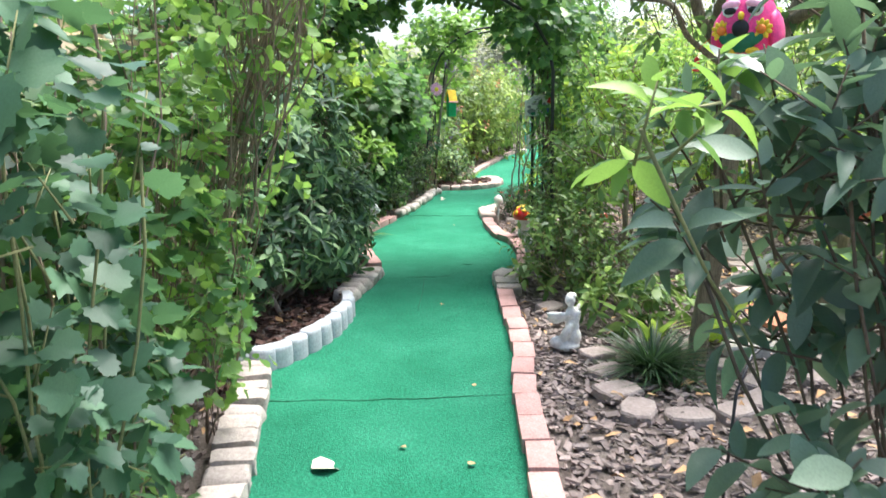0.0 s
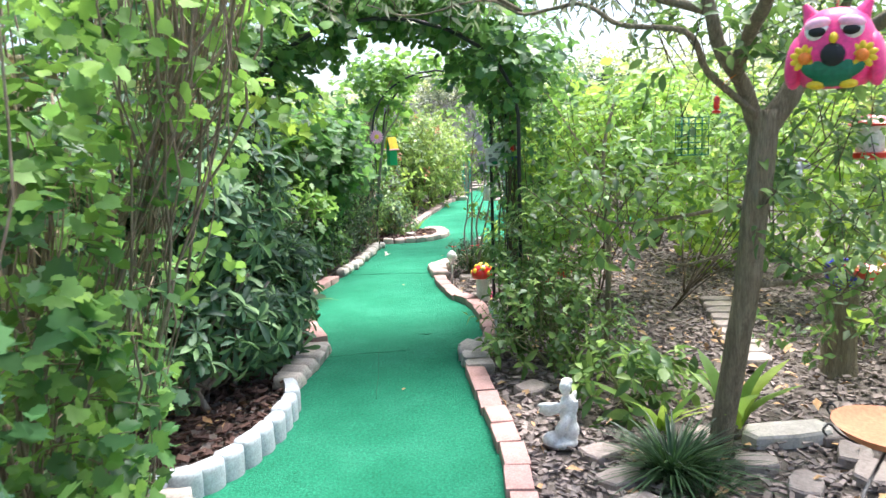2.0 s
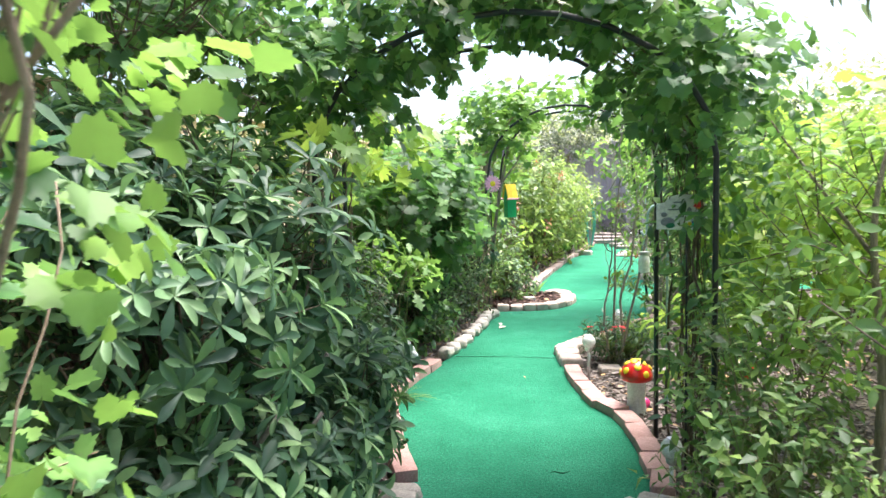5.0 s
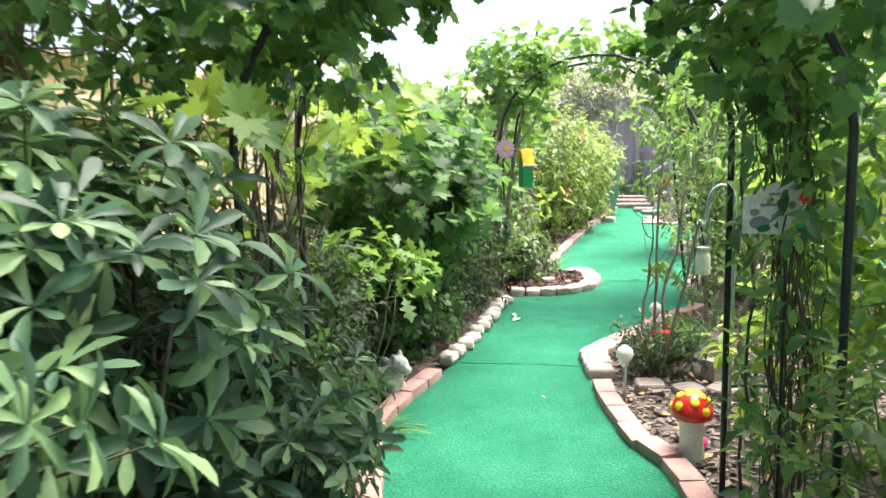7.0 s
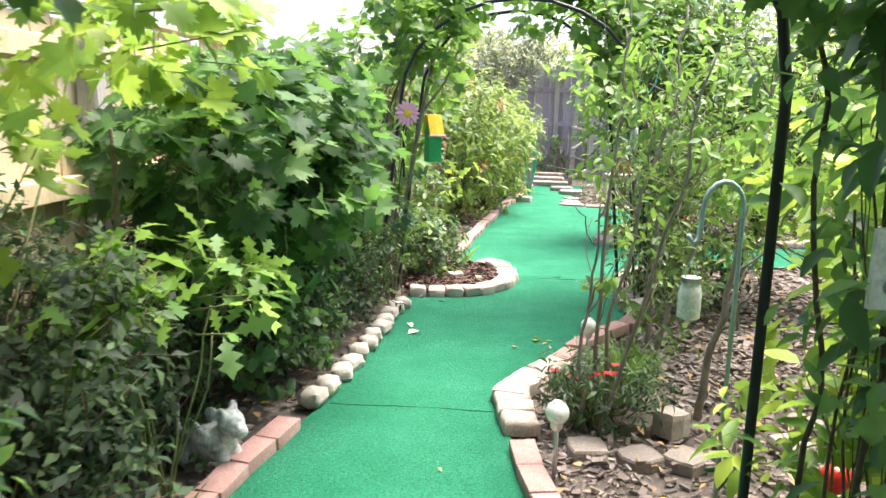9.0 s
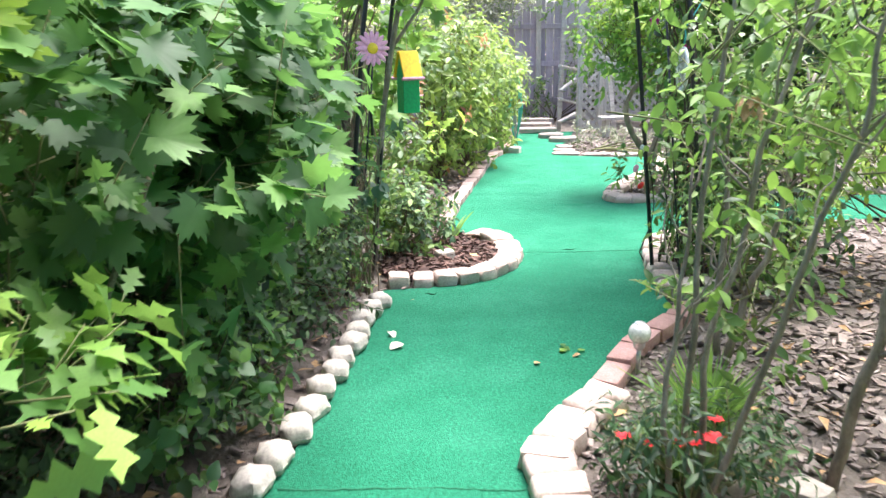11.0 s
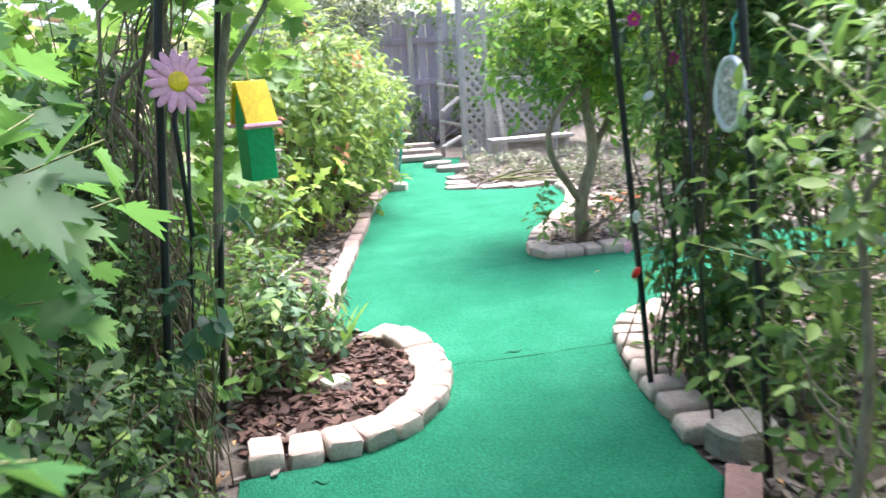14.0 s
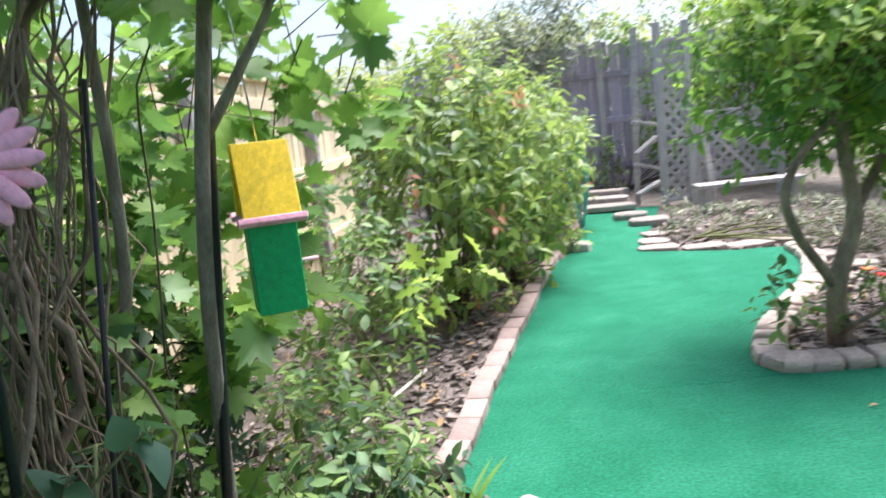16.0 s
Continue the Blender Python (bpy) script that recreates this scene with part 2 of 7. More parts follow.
def part(name, bm, material, parent=None, label=""):
    """One mesh object out of a bmesh or a mesh, under a thing or a part."""
    if isinstance(bm, bmesh.types.BMesh):
        me = bpy.data.meshes.new(name)
        bm.to_mesh(me)
        bm.free()
    else:
        me = bm
    if not me.materials:
        me.materials.append(material)
    ob = new(name, me)
    ob.parent = parent
    return tagged(ob, label)


def smooth(ob, angle=40):
    ob.data.shade_smooth()
    ob.data.set_sharp_from_angle(angle=radians(angle))
    return ob


def mesh_of(name, verts, faces):
    me = bpy.data.meshes.new(name)
    me.from_pydata([tuple(v) for v in verts], [], faces)
    me.update()
    return me


def box(bm, size, at=(0, 0, 0), rot=(0, 0, 0), bevel=0.0, seg=1):
    geom = bmesh.ops.create_cube(bm, size=1.0, matrix=pose(*at, *rot) @ Matrix.Diagonal((*size, 1)))
    if bevel:
        edges = list({e for v in geom["verts"] for e in v.link_edges})
        bmesh.ops.bevel(bm, geom=edges, offset=bevel, segments=seg, affect="EDGES", profile=0.6)
    return bm


def ball(bm, radii, at=(0, 0, 0), rot=(0, 0, 0), u=16, v=10):
    bmesh.ops.create_uvsphere(bm, u_segments=u, v_segments=v, radius=1.0, matrix=pose(*at, *rot) @ Matrix.Diagonal((*radii, 1)))
    return bm


def lathe(bm, profile, at=(0, 0, 0), n=20, cap=True):
    rings = []
    for r, z in profile:
        rings.append([bm.verts.new((at[0] + r * math.cos(2 * math.pi * k / n), at[1] + r * math.sin(2 * math.pi * k / n), at[2] + z)) for k in range(n)])
    for a, b in zip(rings, rings[1:]):
        for k in range(n):
            bm.faces.new((a[k], a[(k + 1) % n], b[(k + 1) % n], b[k]))
    if cap:
        bm.faces.new(list(reversed(rings[0])))
        bm.faces.new(rings[-1])
    return bm


class Tubes:
    """Collects tapered tubes along polylines and makes one mesh of them."""

    def __init__(self):
        self.v, self.f = [], []

    def add(self, pts, r0, r1=None, n=6):
        r1 = r0 if r1 is None else r1
        pts = [Vector(p) for p in pts]
        base = len(self.v)
        side = None
        for i, p in enumerate(pts):
            d = (pts[min(i + 1, len(pts) - 1)] - pts[max(i - 1, 0)])
            d = d.normalized() if d.length > 1e-6 else Vector((0, 0, 1))
            if side is None:
                side = d.orthogonal().normalized()
            side = (side - d * side.dot(d)).normalized()
            up = d.cross(side)
            r = r0 + (r1 - r0) * i / max(1, len(pts) - 1)
            for k in range(n):
                a = 2 * math.pi * k / n
                self.v.append(p + side * (r * math.cos(a)) + up * (r * math.sin(a)))
        for i in range(len(pts) - 1):
            for k in range(n):
                a, b = base + i * n + k, base + i * n + (k + 1) % n
                self.f.append((a, b, b + n, a + n))
        self.f.append(tuple(base + k for k in reversed(range(n))))
        e = base + (len(pts) - 1) * n
        self.f.append(tuple(e + k for k in range(n)))
        return self

    def mesh(self, name):
        me = mesh_of(name, self.v, self.f)
        me.shade_smooth()
        return me


def wobble(a, b, steps, amp, rng, sag=0.0):
    """A crooked line from a to b."""
    a, b = Vector(a), Vector(b)
    off = Vector((rng.uniform(-9, 9), rng.uniform(-9, 9), rng.uniform(-9, 9)))
    out = []
    for i in range(steps + 1):
        t = i / steps
        w = noise.noise_vector(off + Vector((0, 0, t * 2.2))) * amp * min(1.0, 4 * t * (1 - t) + (0.25 if i else 0))
        out.append(a.lerp(b, t) + w + Vector((0, 0, -sag * 4 * t * (1 - t))))
    return out


def smooth_path(pts, per=6):
    """A Catmull-Rom line through the points."""
    p = [Vector(q) for q in pts]
    p = [p[0] * 2 - p[1]] + p + [p[-1] * 2 - p[-2]]
    out = []
    for i in range(1, len(p) - 2):
        for k in range(per):
            t = k / per
            a, b, c, d = p[i - 1], p[i], p[i + 1], p[i + 2]
            out.append(0.5 * (2 * b + (c - a) * t + (2 * a - 5 * b + 4 * c - d) * t * t + (3 * b - a - 3 * c + d) * t ** 3))
    out.append(p[-2])
    return out


# leaf blades: length 1 along y, face up z
def blade(stations, fold=0.25, droop=0.15):
    v, f = [], []
    rows = []
    for y, w in stations:
        z = -droop * y * y
        if w == 0:
            rows.append((len(v),))
            v.append((0, y, z))
        else:
            rows.append((len(v), len(v) + 1, len(v) + 2))
            v += [(-w, y, z + fold * w), (0, y, z), (w, y, z + fold * w)]
    for a, b in zip(rows, rows[1:]):
        if len(a) == 1:
            f += [(a[0], b[1], b[0]), (a[0], b[2], b[1])]
        elif len(b) == 1:
            f += [(a[0], a[1], b[0]), (a[1], a[2], b[0])]
        else:
            f += [(a[0], a[1], b[1], b[0]), (a[1], a[2], b[2], b[1])]
    return np.array(v), f


def lobed(tips, valley, teeth=0.0, fold=0.18, stalk=0.25):
    """A lobed blade as a fan of triangles round a point near its base; tips: (degrees from the axis, length)."""
    pts = [(-168, 0.14)]
    full = sorted([(-a, r) for a, r in tips if a] + list(tips))
    for i, (a, r) in enumerate(full):
        if teeth:
            pts.append((a - 13, r * (0.74 + teeth)))
            pts.append((a - 8, r * 0.72))
        pts.append((a, r))
        if teeth:
            pts.append((a + 8, r * 0.72))
            pts.append((a + 13, r * (0.74 + teeth)))
        if i < len(full) - 1:
            a2, r2 = full[i + 1]
            pts.append(((a + a2) / 2, min(r, r2) * valley))
    pts.append((168, 0.14))
    c = Vector((0, stalk, 0.0))
    v = [(0, stalk, 0)]
    for a, r in pts:
        x, y = math.sin(radians(a)) * r, stalk + math.cos(radians(a)) * r
        v.append((x, y, fold * abs(x) - 0.2 * (y - stalk) ** 2))
    f = [(0, i + 1, i) for i in range(1, len(pts))]
    v += [(-0.012, 0, 0.02), (0.012, 0, 0.02)]
    f.append((0, len(v) - 2, len(v) - 1))
    return np.array(v), f


B_OVAL = blade([(0, 0), (0.42, 0.26), (1, 0)], 0.3)
B_ELL = blade([(0, 0), (0.22, 0.15), (0.5, 0.225), (0.78, 0.15), (1, 0)], 0.35, 0.28)
B_ELLHI = blade([(0, 0), (0.1, 0.085), (0.28, 0.185), (0.5, 0.222), (0.7, 0.185), (0.88, 0.095), (1, 0)], 0.3, 0.3)
B_POPLAR = lobed([(0, 0.72), (26, 0.62), (52, 0.55), (82, 0.5), (116, 0.42)], 0.9, 0.0, 0.12)
B_FINE = blade([(0, 0.012), (0.5, 0.012), (1, 0)], 0.2, 0.3)
B_LANCE = blade([(0, 0), (0.35, 0.13), (0.7, 0.1), (1, 0)], 0.3, 0.25)
B_SPOON = blade([(0, 0.03), (0.35, 0.08), (0.7, 0.155), (0.9, 0.11), (1, 0)], 0.4, 0.3)
B_ROUND = blade([(0, 0), (0.12, 0.3), (0.38, 0.44), (0.62, 0.34), (0.82, 0.2), (1, 0)], 0.22, 0.25)
B_MAPLE = lobed([(0, 0.75), (46, 0.68), (100, 0.48)], 0.6, 0.09)
B_VINE5 = lobed([(0, 0.72), (24, 0.6), (55, 0.58), (84, 0.46), (115, 0.40)], 0.86, 0.0)
B_OAK = blade([(0, 0.015), (0.2, 0.04), (0.3, 0.17), (0.4, 0.08), (0.52, 0.3), (0.63, 0.1), (0.76, 0.25), (0.84, 0.1), (1, 0)], 0.15, 0.3)
B_STRAP = blade([(0, 0.022), (0.3, 0.024), (0.6, 0.02), (0.85, 0.012), (1, 0)], 0.4, 0.75)


def leaf_mesh(name, template, pos, along, face, size):
    """Places one blade at every row of pos, pointing along, facing face; all in one mesh."""
    tv, tf = template
    pos, along, face, size = (np.asarray(a, dtype=float) for a in (pos, along, face, size))
    along = along / np.maximum(np.linalg.norm(along, axis=1, keepdims=True), 1e-6)
    face = face - along * np.sum(face * along, axis=1, keepdims=True)
    face = face / np.maximum(np.linalg.norm(face, axis=1, keepdims=True), 1e-6)
    side = np.cross(along, face)
    n, k = len(pos), len(tv)
    # uneven width and curl, leaf by leaf
    wid = np.random.uniform(0.82, 1.15, (n, 1, 1))
    curl = np.random.uniform(0.3, 1.9, (n, 1, 1))
    vs = (tv[None, :, 0:1] * wid * side[:, None, :] + tv[None, :, 1:2] * along[:, None, :] + tv[None, :, 2:3] * curl * face[:, None, :]) * size[:, None, None] + pos[:, None, :]
    counts = np.array([len(f) for f in tf])
    flat = np.concatenate([np.array(f) for f in tf])
    me = bpy.data.meshes.new(name)
    me.vertices.add(n * k)
    me.vertices.foreach_set("co", vs.reshape(-1))
    loops = (flat[None, :] + (np.arange(n) * k)[:, None]).reshape(-1)
    me.loops.add(len(loops))
    me.loops.foreach_set("vertex_index", loops.astype(np.int32))
    starts = np.concatenate([[0], np.cumsum(np.tile(counts, n))[:-1]])
    me.polygons.add(n * len(tf))
    me.polygons.foreach_set("loop_start", starts.astype(np.int32))
    me.polygons.foreach_set("use_smooth", np.ones(n * len(tf), dtype=bool))
    me.update(calc_edges=True)
    me.validate()
    return me


def unit(n):
    v = np.random.normal(size=(n, 3))
    return v / np.linalg.norm(v, axis=1, keepdims=True)


def twigs_in(blobs, n, inner=0.5, rough=0.35, seed=1):
    """Places and directions of n twigs in a cloud of ellipsoids with an uneven outline."""
    vol = np.array([(r[0] * r[1] * r[2]) ** 0.75 for c, r in blobs])
    pick = np.random.choice(len(blobs), n, p=vol / vol.sum())
    d = unit(n)
    c = np.array([blobs[i][0] for i in pick])
    r = np.array([blobs[i][1] for i in pick])
    off = Vector((seed * 3.1, seed * 1.7, 0))
    lump = np.array([1 + rough * 1.6 * noise.noise(Vector(q) * 2.3 + off + Vector(ci)) for q, ci in zip(d, c)])
    rad = (inner + (1 - inner) * np.random.rand(n) ** 0.6) * lump
    return c + d * r * rad[:, None], d


def crown(name, blobs, n, template, size, per=6, reach=0.16, material=None, parent=None, inner=0.45, rough=0.35, up=0.5, rosette=False, seed=1, label="", hang=0.25, floor=0.03, singles=0):
    """Leaves along n twigs that fill the blobs; twig wood is a part of its own."""
    pos, out = twigs_in(blobs, n, inner, rough, seed)
    keep = pos[:, 2] > floor
    pos, out = pos[keep], out[keep]
    n = len(pos)
    tdir = out * 0.7 + unit(n) * 0.55 + np.array([0, 0, up])
    tdir /= np.linalg.norm(tdir, axis=1, keepdims=True)
    P, A, F, S = [], [], [], []
    spin = np.random.rand(n) * 6.28
    ref = np.cross(tdir, np.array([0.13, 0.22, 0.97]))
    ref /= np.maximum(np.linalg.norm(ref, axis=1, keepdims=True), 1e-6)
    ref2 = np.cross(tdir, ref)
    for i in range(per):
        ang = spin + i * 2.4
        rad_dir = ref * np.cos(ang)[:, None] + ref2 * np.sin(ang)[:, None]
        if rosette:
            lift = np.random.uniform(-0.1, 1.3, (n, 1)) * (0.35 + 0.8 * i / per)
            P.append(pos + tdir * reach * (0.85 + 0.15 * i / per))
            along = rad_dir + tdir * lift
            face = tdir - rad_dir * lift * 0.8 + unit(n) * 0.35
        else:
            P.append(pos + tdir * (reach * (0.15 + 0.85 * (i + np.random.rand(n, 1) * 0.6) / per)))
            along = rad_dir * 0.8 + tdir * 0.55 + unit(n) * 0.3 - np.array([0, 0, hang])
            face = np.array([0, 0, 0.75]) + out * 0.45 + unit(n) * 0.45
        A.append(along)
        F.append(face)
        S.append(np.random.uniform(size * 0.5, size * 1.25, n))
    P, A, F, S = (np.concatenate(q) for q in (P, A, F, S))
    if singles:
        # the leaves nearest the path are objects of their own, on a few shared blades
        at = np.abs(P[:, 0] + parent.location.x)
        order = np.argsort(at)
        near, far = order[:singles], order[singles:]
        blades = [leaf_mesh("leaf", template, [(0, 0, 0)], [(0, 1, 0)], [(0, 0, 1)], [1.0]) for _ in range(6)]
        for i in near:
            y = Vector(A[i]).normalized()
            z = Vector(F[i])
            z = (z - y * z.dot(y)).normalized()
            x = y.cross(z)
            o = part("leaf", blades[i % 6], material, parent)
            o.matrix_basis = Matrix.LocRotScale(Vector(P[i]), Matrix((x, y, z)).transposed(), Vector((S[i],) * 3))
        P, A, F, S = P[far], A[far], F[far], S[far]
    if len(P):
        ob = part(name, leaf_mesh(name, template, P, A, F, S), material, parent, label)
        ob["kind"] = "stuff"
    return pos, tdir


def twig_wood(name, pos, tdir, reach, roots, material, parent, rng, thick=0.003, every=3, stem=0.012, jag=0.06):
    """Branches from the roots to some of the twigs, and the twigs themselves."""
    tb = Tubes()
    for i in range(0, len(pos), every):
        p = Vector(pos[i])
        d = Vector(tdir[i])
        tb.add([p - d * reach * 0.6, p + d * reach * 0.3, p + d * reach], thick, thick * 0.5, 3)
    for i in range(0, len(pos), max(1, every * 6)):
        p = Vector(pos[i])
        root = min(roots, key=lambda q: (Vector(q).xy - p.xy).length + rng.random() * 0.3)
        tb.add(wobble(root, p, 7, jag, rng), stem * rng.uniform(0.6, 1.1), thick, 5)
    ob = part(name, tb.mesh(name), material, parent)
    ob["kind"] = "stuff"
    return ob


def shrub(name, label, category, roots, blobs, n, template, size, material, wood=None, per=6, reach=0.14, seed=1, group="", every=3, stem=0.012, **kw):
    rng = random.Random(seed)
    np.random.seed(seed)
    base = Vector(roots[0])
    t = thing(name, base, label, category, group)
    local = [(tuple(Vector(c) - base), r) for c, r in blobs]
    lroots = [tuple(Vector(q) - base) for q in roots]
    pos, tdir = crown("crown", local, n, template, size, per, reach, material, t, seed=seed, floor=0.03 - base.z, **kw)
    twig_wood("brushwood", pos, tdir, reach, lroots, wood or M_TWIG, t, rng, every=every, stem=stem)
    return t

# ---- plan of the path: edges of the turf, (x, y) from near to far ----
LEFT_EDGE = [(-0.40, -1.5), (-0.48, 0.5), (-0.55, 1.4), (-0.61, 2.2), (-0.66, 2.5), (-0.70, 2.8), (-0.74, 3.07), (-0.79, 3.28), (-0.70, 3.41),
             (-0.57, 3.71), (-0.50, 4.09), (-0.53, 4.34), (-0.44, 4.79), (-0.40, 5.06), (-0.52, 5.6), (-0.64, 6.45), (-0.49, 7.1),
             (-0.36, 7.5), (-0.30, 7.75), (-0.20, 8.25), (-0.03, 9.1), (-0.02, 9.375), (0.28, 9.385), (0.50, 9.45), (0.69, 9.63),
             (0.80, 9.92), (0.80, 10.2), (0.70, 10.48), (0.43, 10.7), (0.50, 11.1), (0.64, 11.73), (0.90, 12.78), (1.25, 14.15),
             (1.48, 14.75), (1.85, 16.2), (2.05, 17.0)]
RIGHT_EDGE = [(0.16, -1.5), (0.22, 0.5), (0.25, 1.4), (0.27, 2.17), (0.28, 2.8), (0.30, 3.09), (0.33, 3.51), (0.33, 3.96), (0.33, 4.41), (0.33, 4.82),
              (0.45, 5.0), (0.53, 5.2), (0.55, 5.7), (0.52, 6.08), (0.42, 6.4), (0.38, 6.9), (0.36, 7.45), (0.39, 7.62), (0.53, 7.83),
              (0.68, 8.0), (0.98, 8.46), (1.32, 8.81), (1.33, 9.0), (1.38, 9.28), (1.43, 9.55), (1.55, 9.95), (1.73, 10.2), (2.2, 10.42),
              (2.9, 10.52), (4.4, 10.7)]
ISLAND_EDGE = [(4.4, 11.5), (2.9, 11.42), (2.3, 11.38), (1.9, 11.42), (1.79, 11.6), (1.9, 11.9), (2.05, 12.15), (2.3, 12.5), (2.6, 12.9), (2.87, 13.5), (2.97, 14.0)]
BED_EDGE = [(2.97, 14.02), (2.6, 14.08), (2.04, 14.36), (2.02, 14.6), (2.15, 15.0), (2.35, 15.5), (2.6, 16.2), (2.85, 17.0)]


def x_at(edge, y):
    pts = sorted(edge, key=lambda p: p[1])
    return float(np.interp(y, [p[1] for p in pts], [p[0] for p in pts]))


def turf_span(y):
    right = RIGHT_EDGE if y < 10.7 else ISLAND_EDGE if y < 14.02 else BED_EDGE
    xr = x_at(right, y)
    if 10.7 <= y <= 11.42:
        xr = 4.4
    return x_at(LEFT_EDGE, y), xr


def on_turf(x, y, grow=0.0):
    if not -1.5 < y < 17.0:
        return False
    a, b = turf_span(y)
    return a - grow < x < b + grow


# ---- ground ----
def build_ground():
    bm = bmesh.new()
    n = 90
    xs = [-1.6 + 6.4 * i / n for i in range(n + 1)]
    ys = [-2 + 22 * i / 200 for i in range(201)]
    xs = [-150, -40, -12, -5] + xs + [8, 15, 45, 160]
    ys = [-150, -30, -8] + ys + [26, 40, 90, 300]
    grid = [[bm.verts.new((x, y, -0.022 + 0.012 * noise.noise(Vector((x * 2.2, y * 2.2, 0))))) for x in xs] for y in ys]
    for r0, r1 in zip(grid, grid[1:]):
        for i in range(len(xs) - 1):
            bm.faces.new((r0[i], r0[i + 1], r1[i + 1], r1[i]))
    ob = part("ground", bm, M_SOIL)
    ob.data.shade_smooth()
    tagged(ob, "dark garden soil under bark mulch", "ground", kind="structure")


def build_turf():
    bm = bmesh.new()
    cols = 28
    ys, y = [], -1.5
    while y < 17.0:
        ys.append(y)
        fine = 9.2 < y < 10.8 or 11.3 < y < 11.7 or 13.9 < y < 14.5
        y += 0.02 if fine else 0.05
    rows = []
    for y in ys:
        a, b = turf_span(y)
        row = []
        for k in range(cols + 1):
            x = a - 0.03 + (b - a + 0.06) * k / cols
            z = 0.004 * noise.noise(Vector((x * 3, y * 1.6, 3))) + 0.0025 * noise.noise(Vector((x * 9, y * 7, 1)))
            row.append(bm.verts.new((x, y, z)))
        rows.append(row)
    for r0, r1 in zip(rows, rows[1:]):
        for k in range(cols):
            bm.faces.new((r0[k], r0[k + 1], r1[k + 1], r1[k]))
    ob = part("turf_path", bm, M_CARPET)
    ob.data.shade_smooth()
    tagged(ob, "bright green artificial turf laid as a winding path", "path", kind="structure")
    # seams where one length of turf meets the next: a raised lip
    for y0, slope, bow in ((2.95, 0.03, -0.02), (4.95, 0.03, 0.03), (7.52, -0.12, 0.0), (10.02, -0.05, -0.02)):
        a, b = turf_span(y0)
        pts = []
        for k in range(61):
            x = a + (b - a) * k / 60
            pts.append((x, y0 + slope * (x - a) + bow * math.sin(k / 60 * 3.1) + 0.014 * noise.noise(Vector((x * 7, y0, 0))) + 0.006 * noise.noise(Vector((x * 40, y0, 0))), 0.0015 * noise.noise(Vector((x * 25, y0, 4)))))
        seam = part("turf_seam", Tubes().add(pts, 0.0045 if y0 in (2.95, 7.52) else 0.0025, 0.003, 5).mesh("turf_seam"), M_SEAM, ob)
    # a lengthwise join in the nearer length
    pts = [(-0.22 + 0.02 * noise.noise(Vector((0, y * 2, 0))) + 0.02 * y, y, 0.001) for y in np.arange(4.2, 5.1, 0.06)]
    part("turf_seam", Tubes().add(pts, 0.003, 0.003, 4).mesh("turf_seam"), M_SEAM, ob)
    # shallow wrinkles
    for x, y, l, a in ((0.18, 5.33, 0.09, 0.1), (1.12, 10.05, 0.09, 0.15), (0.2, 9.27, 0.06, -0.2)):
        d = Vector((math.cos(a), math.sin(a), 0))
        part("wrinkle", Tubes().add([Vector((x, y, -0.002)) + d * (l * (k / 8 - 0.5)) + Vector((0, 0.012 * math.sin(k), 0.004 * math.sin(k / 8 * 3.14))) for k in range(9)], 0.004, 0.004, 5).mesh("wrinkle"), M_SEAM if l < 0.1 else M_CARPET, ob)
    return ob


build_ground()
TURF = build_turf()

# ---- fences that close the place ----


def board_fence(name, label, a, b, height, material, plank=0.14, rails=(0.35, 1.0, 1.65), side=1, post_every=2.4, base=-0.02, cap=True):
    a, b = Vector(a), Vector(b)
    d = (b - a)
    length = d.length
    ang = math.degrees(math.atan2(d.y, d.x))
    t = thing(name, (a.x, a.y, base), label, "fence", kind="structure")
    t.rotation_euler[2] = radians(ang)
    meshes = []
    for k in range(4):
        bm = bmesh.new()
        box(bm, (plank - 0.006, 0.02, height + 0.02 * k), (0, 0, (height + 0.02 * k) / 2), bevel=0.003)
        me = bpy.data.meshes.new("board")
        bm.to_mesh(me)
        bm.free()
        me.materials.append(material)
        meshes.append(me)
    rng = random.Random(7)
    n = int(length / plank)
    for i in range(n):
        o = part("board", meshes[rng.randrange(4)], material, t)
        o.location = (plank * (i + 0.5), rng.uniform(-0.003, 0.003), 0)
        o.rotation_euler = (rng.uniform(-0.006, 0.006), rng.uniform(-0.004, 0.004), 0)
    for z in rails:
        if z < height:
            bm = bmesh.new()
            box(bm, (length, 0.045, 0.09), (length / 2, side * 0.035, z), bevel=0.004)
            part("rail", bm, material, t)
    for i in range(int(length / post_every) + 1):
        bm = bmesh.new()
        box(bm, (0.09, 0.09, height + 0.08), (min(length, i * post_every + 0.4), side * 0.07, (height + 0.08) / 2), bevel=0.008)
        part("post", bm, M_GREYWOOD, t)
    if cap:
        bm = bmesh.new()
        box(bm, (length, 0.11, 0.025), (length / 2, 0, height + 0.06), bevel=0.004)
        part("cap_rail", bm, material, t)
    return t


board_fence("fence_west", "cream-coloured upright board fence behind the shrubs", (-1.95, 2.5), (-0.55, 16.5), 1.62, M_FENCE, side=-1, rails=(0.3, 0.95, 1.5))
board_fence("fence_north", "weathered grey-violet upright board fence at the garden's end", (0.0, 19.6), (5.2, 19.2), 2.05, M_PURPLEWOOD, side=-1, cap=False)

# ---- kerbs: stones along the path ----


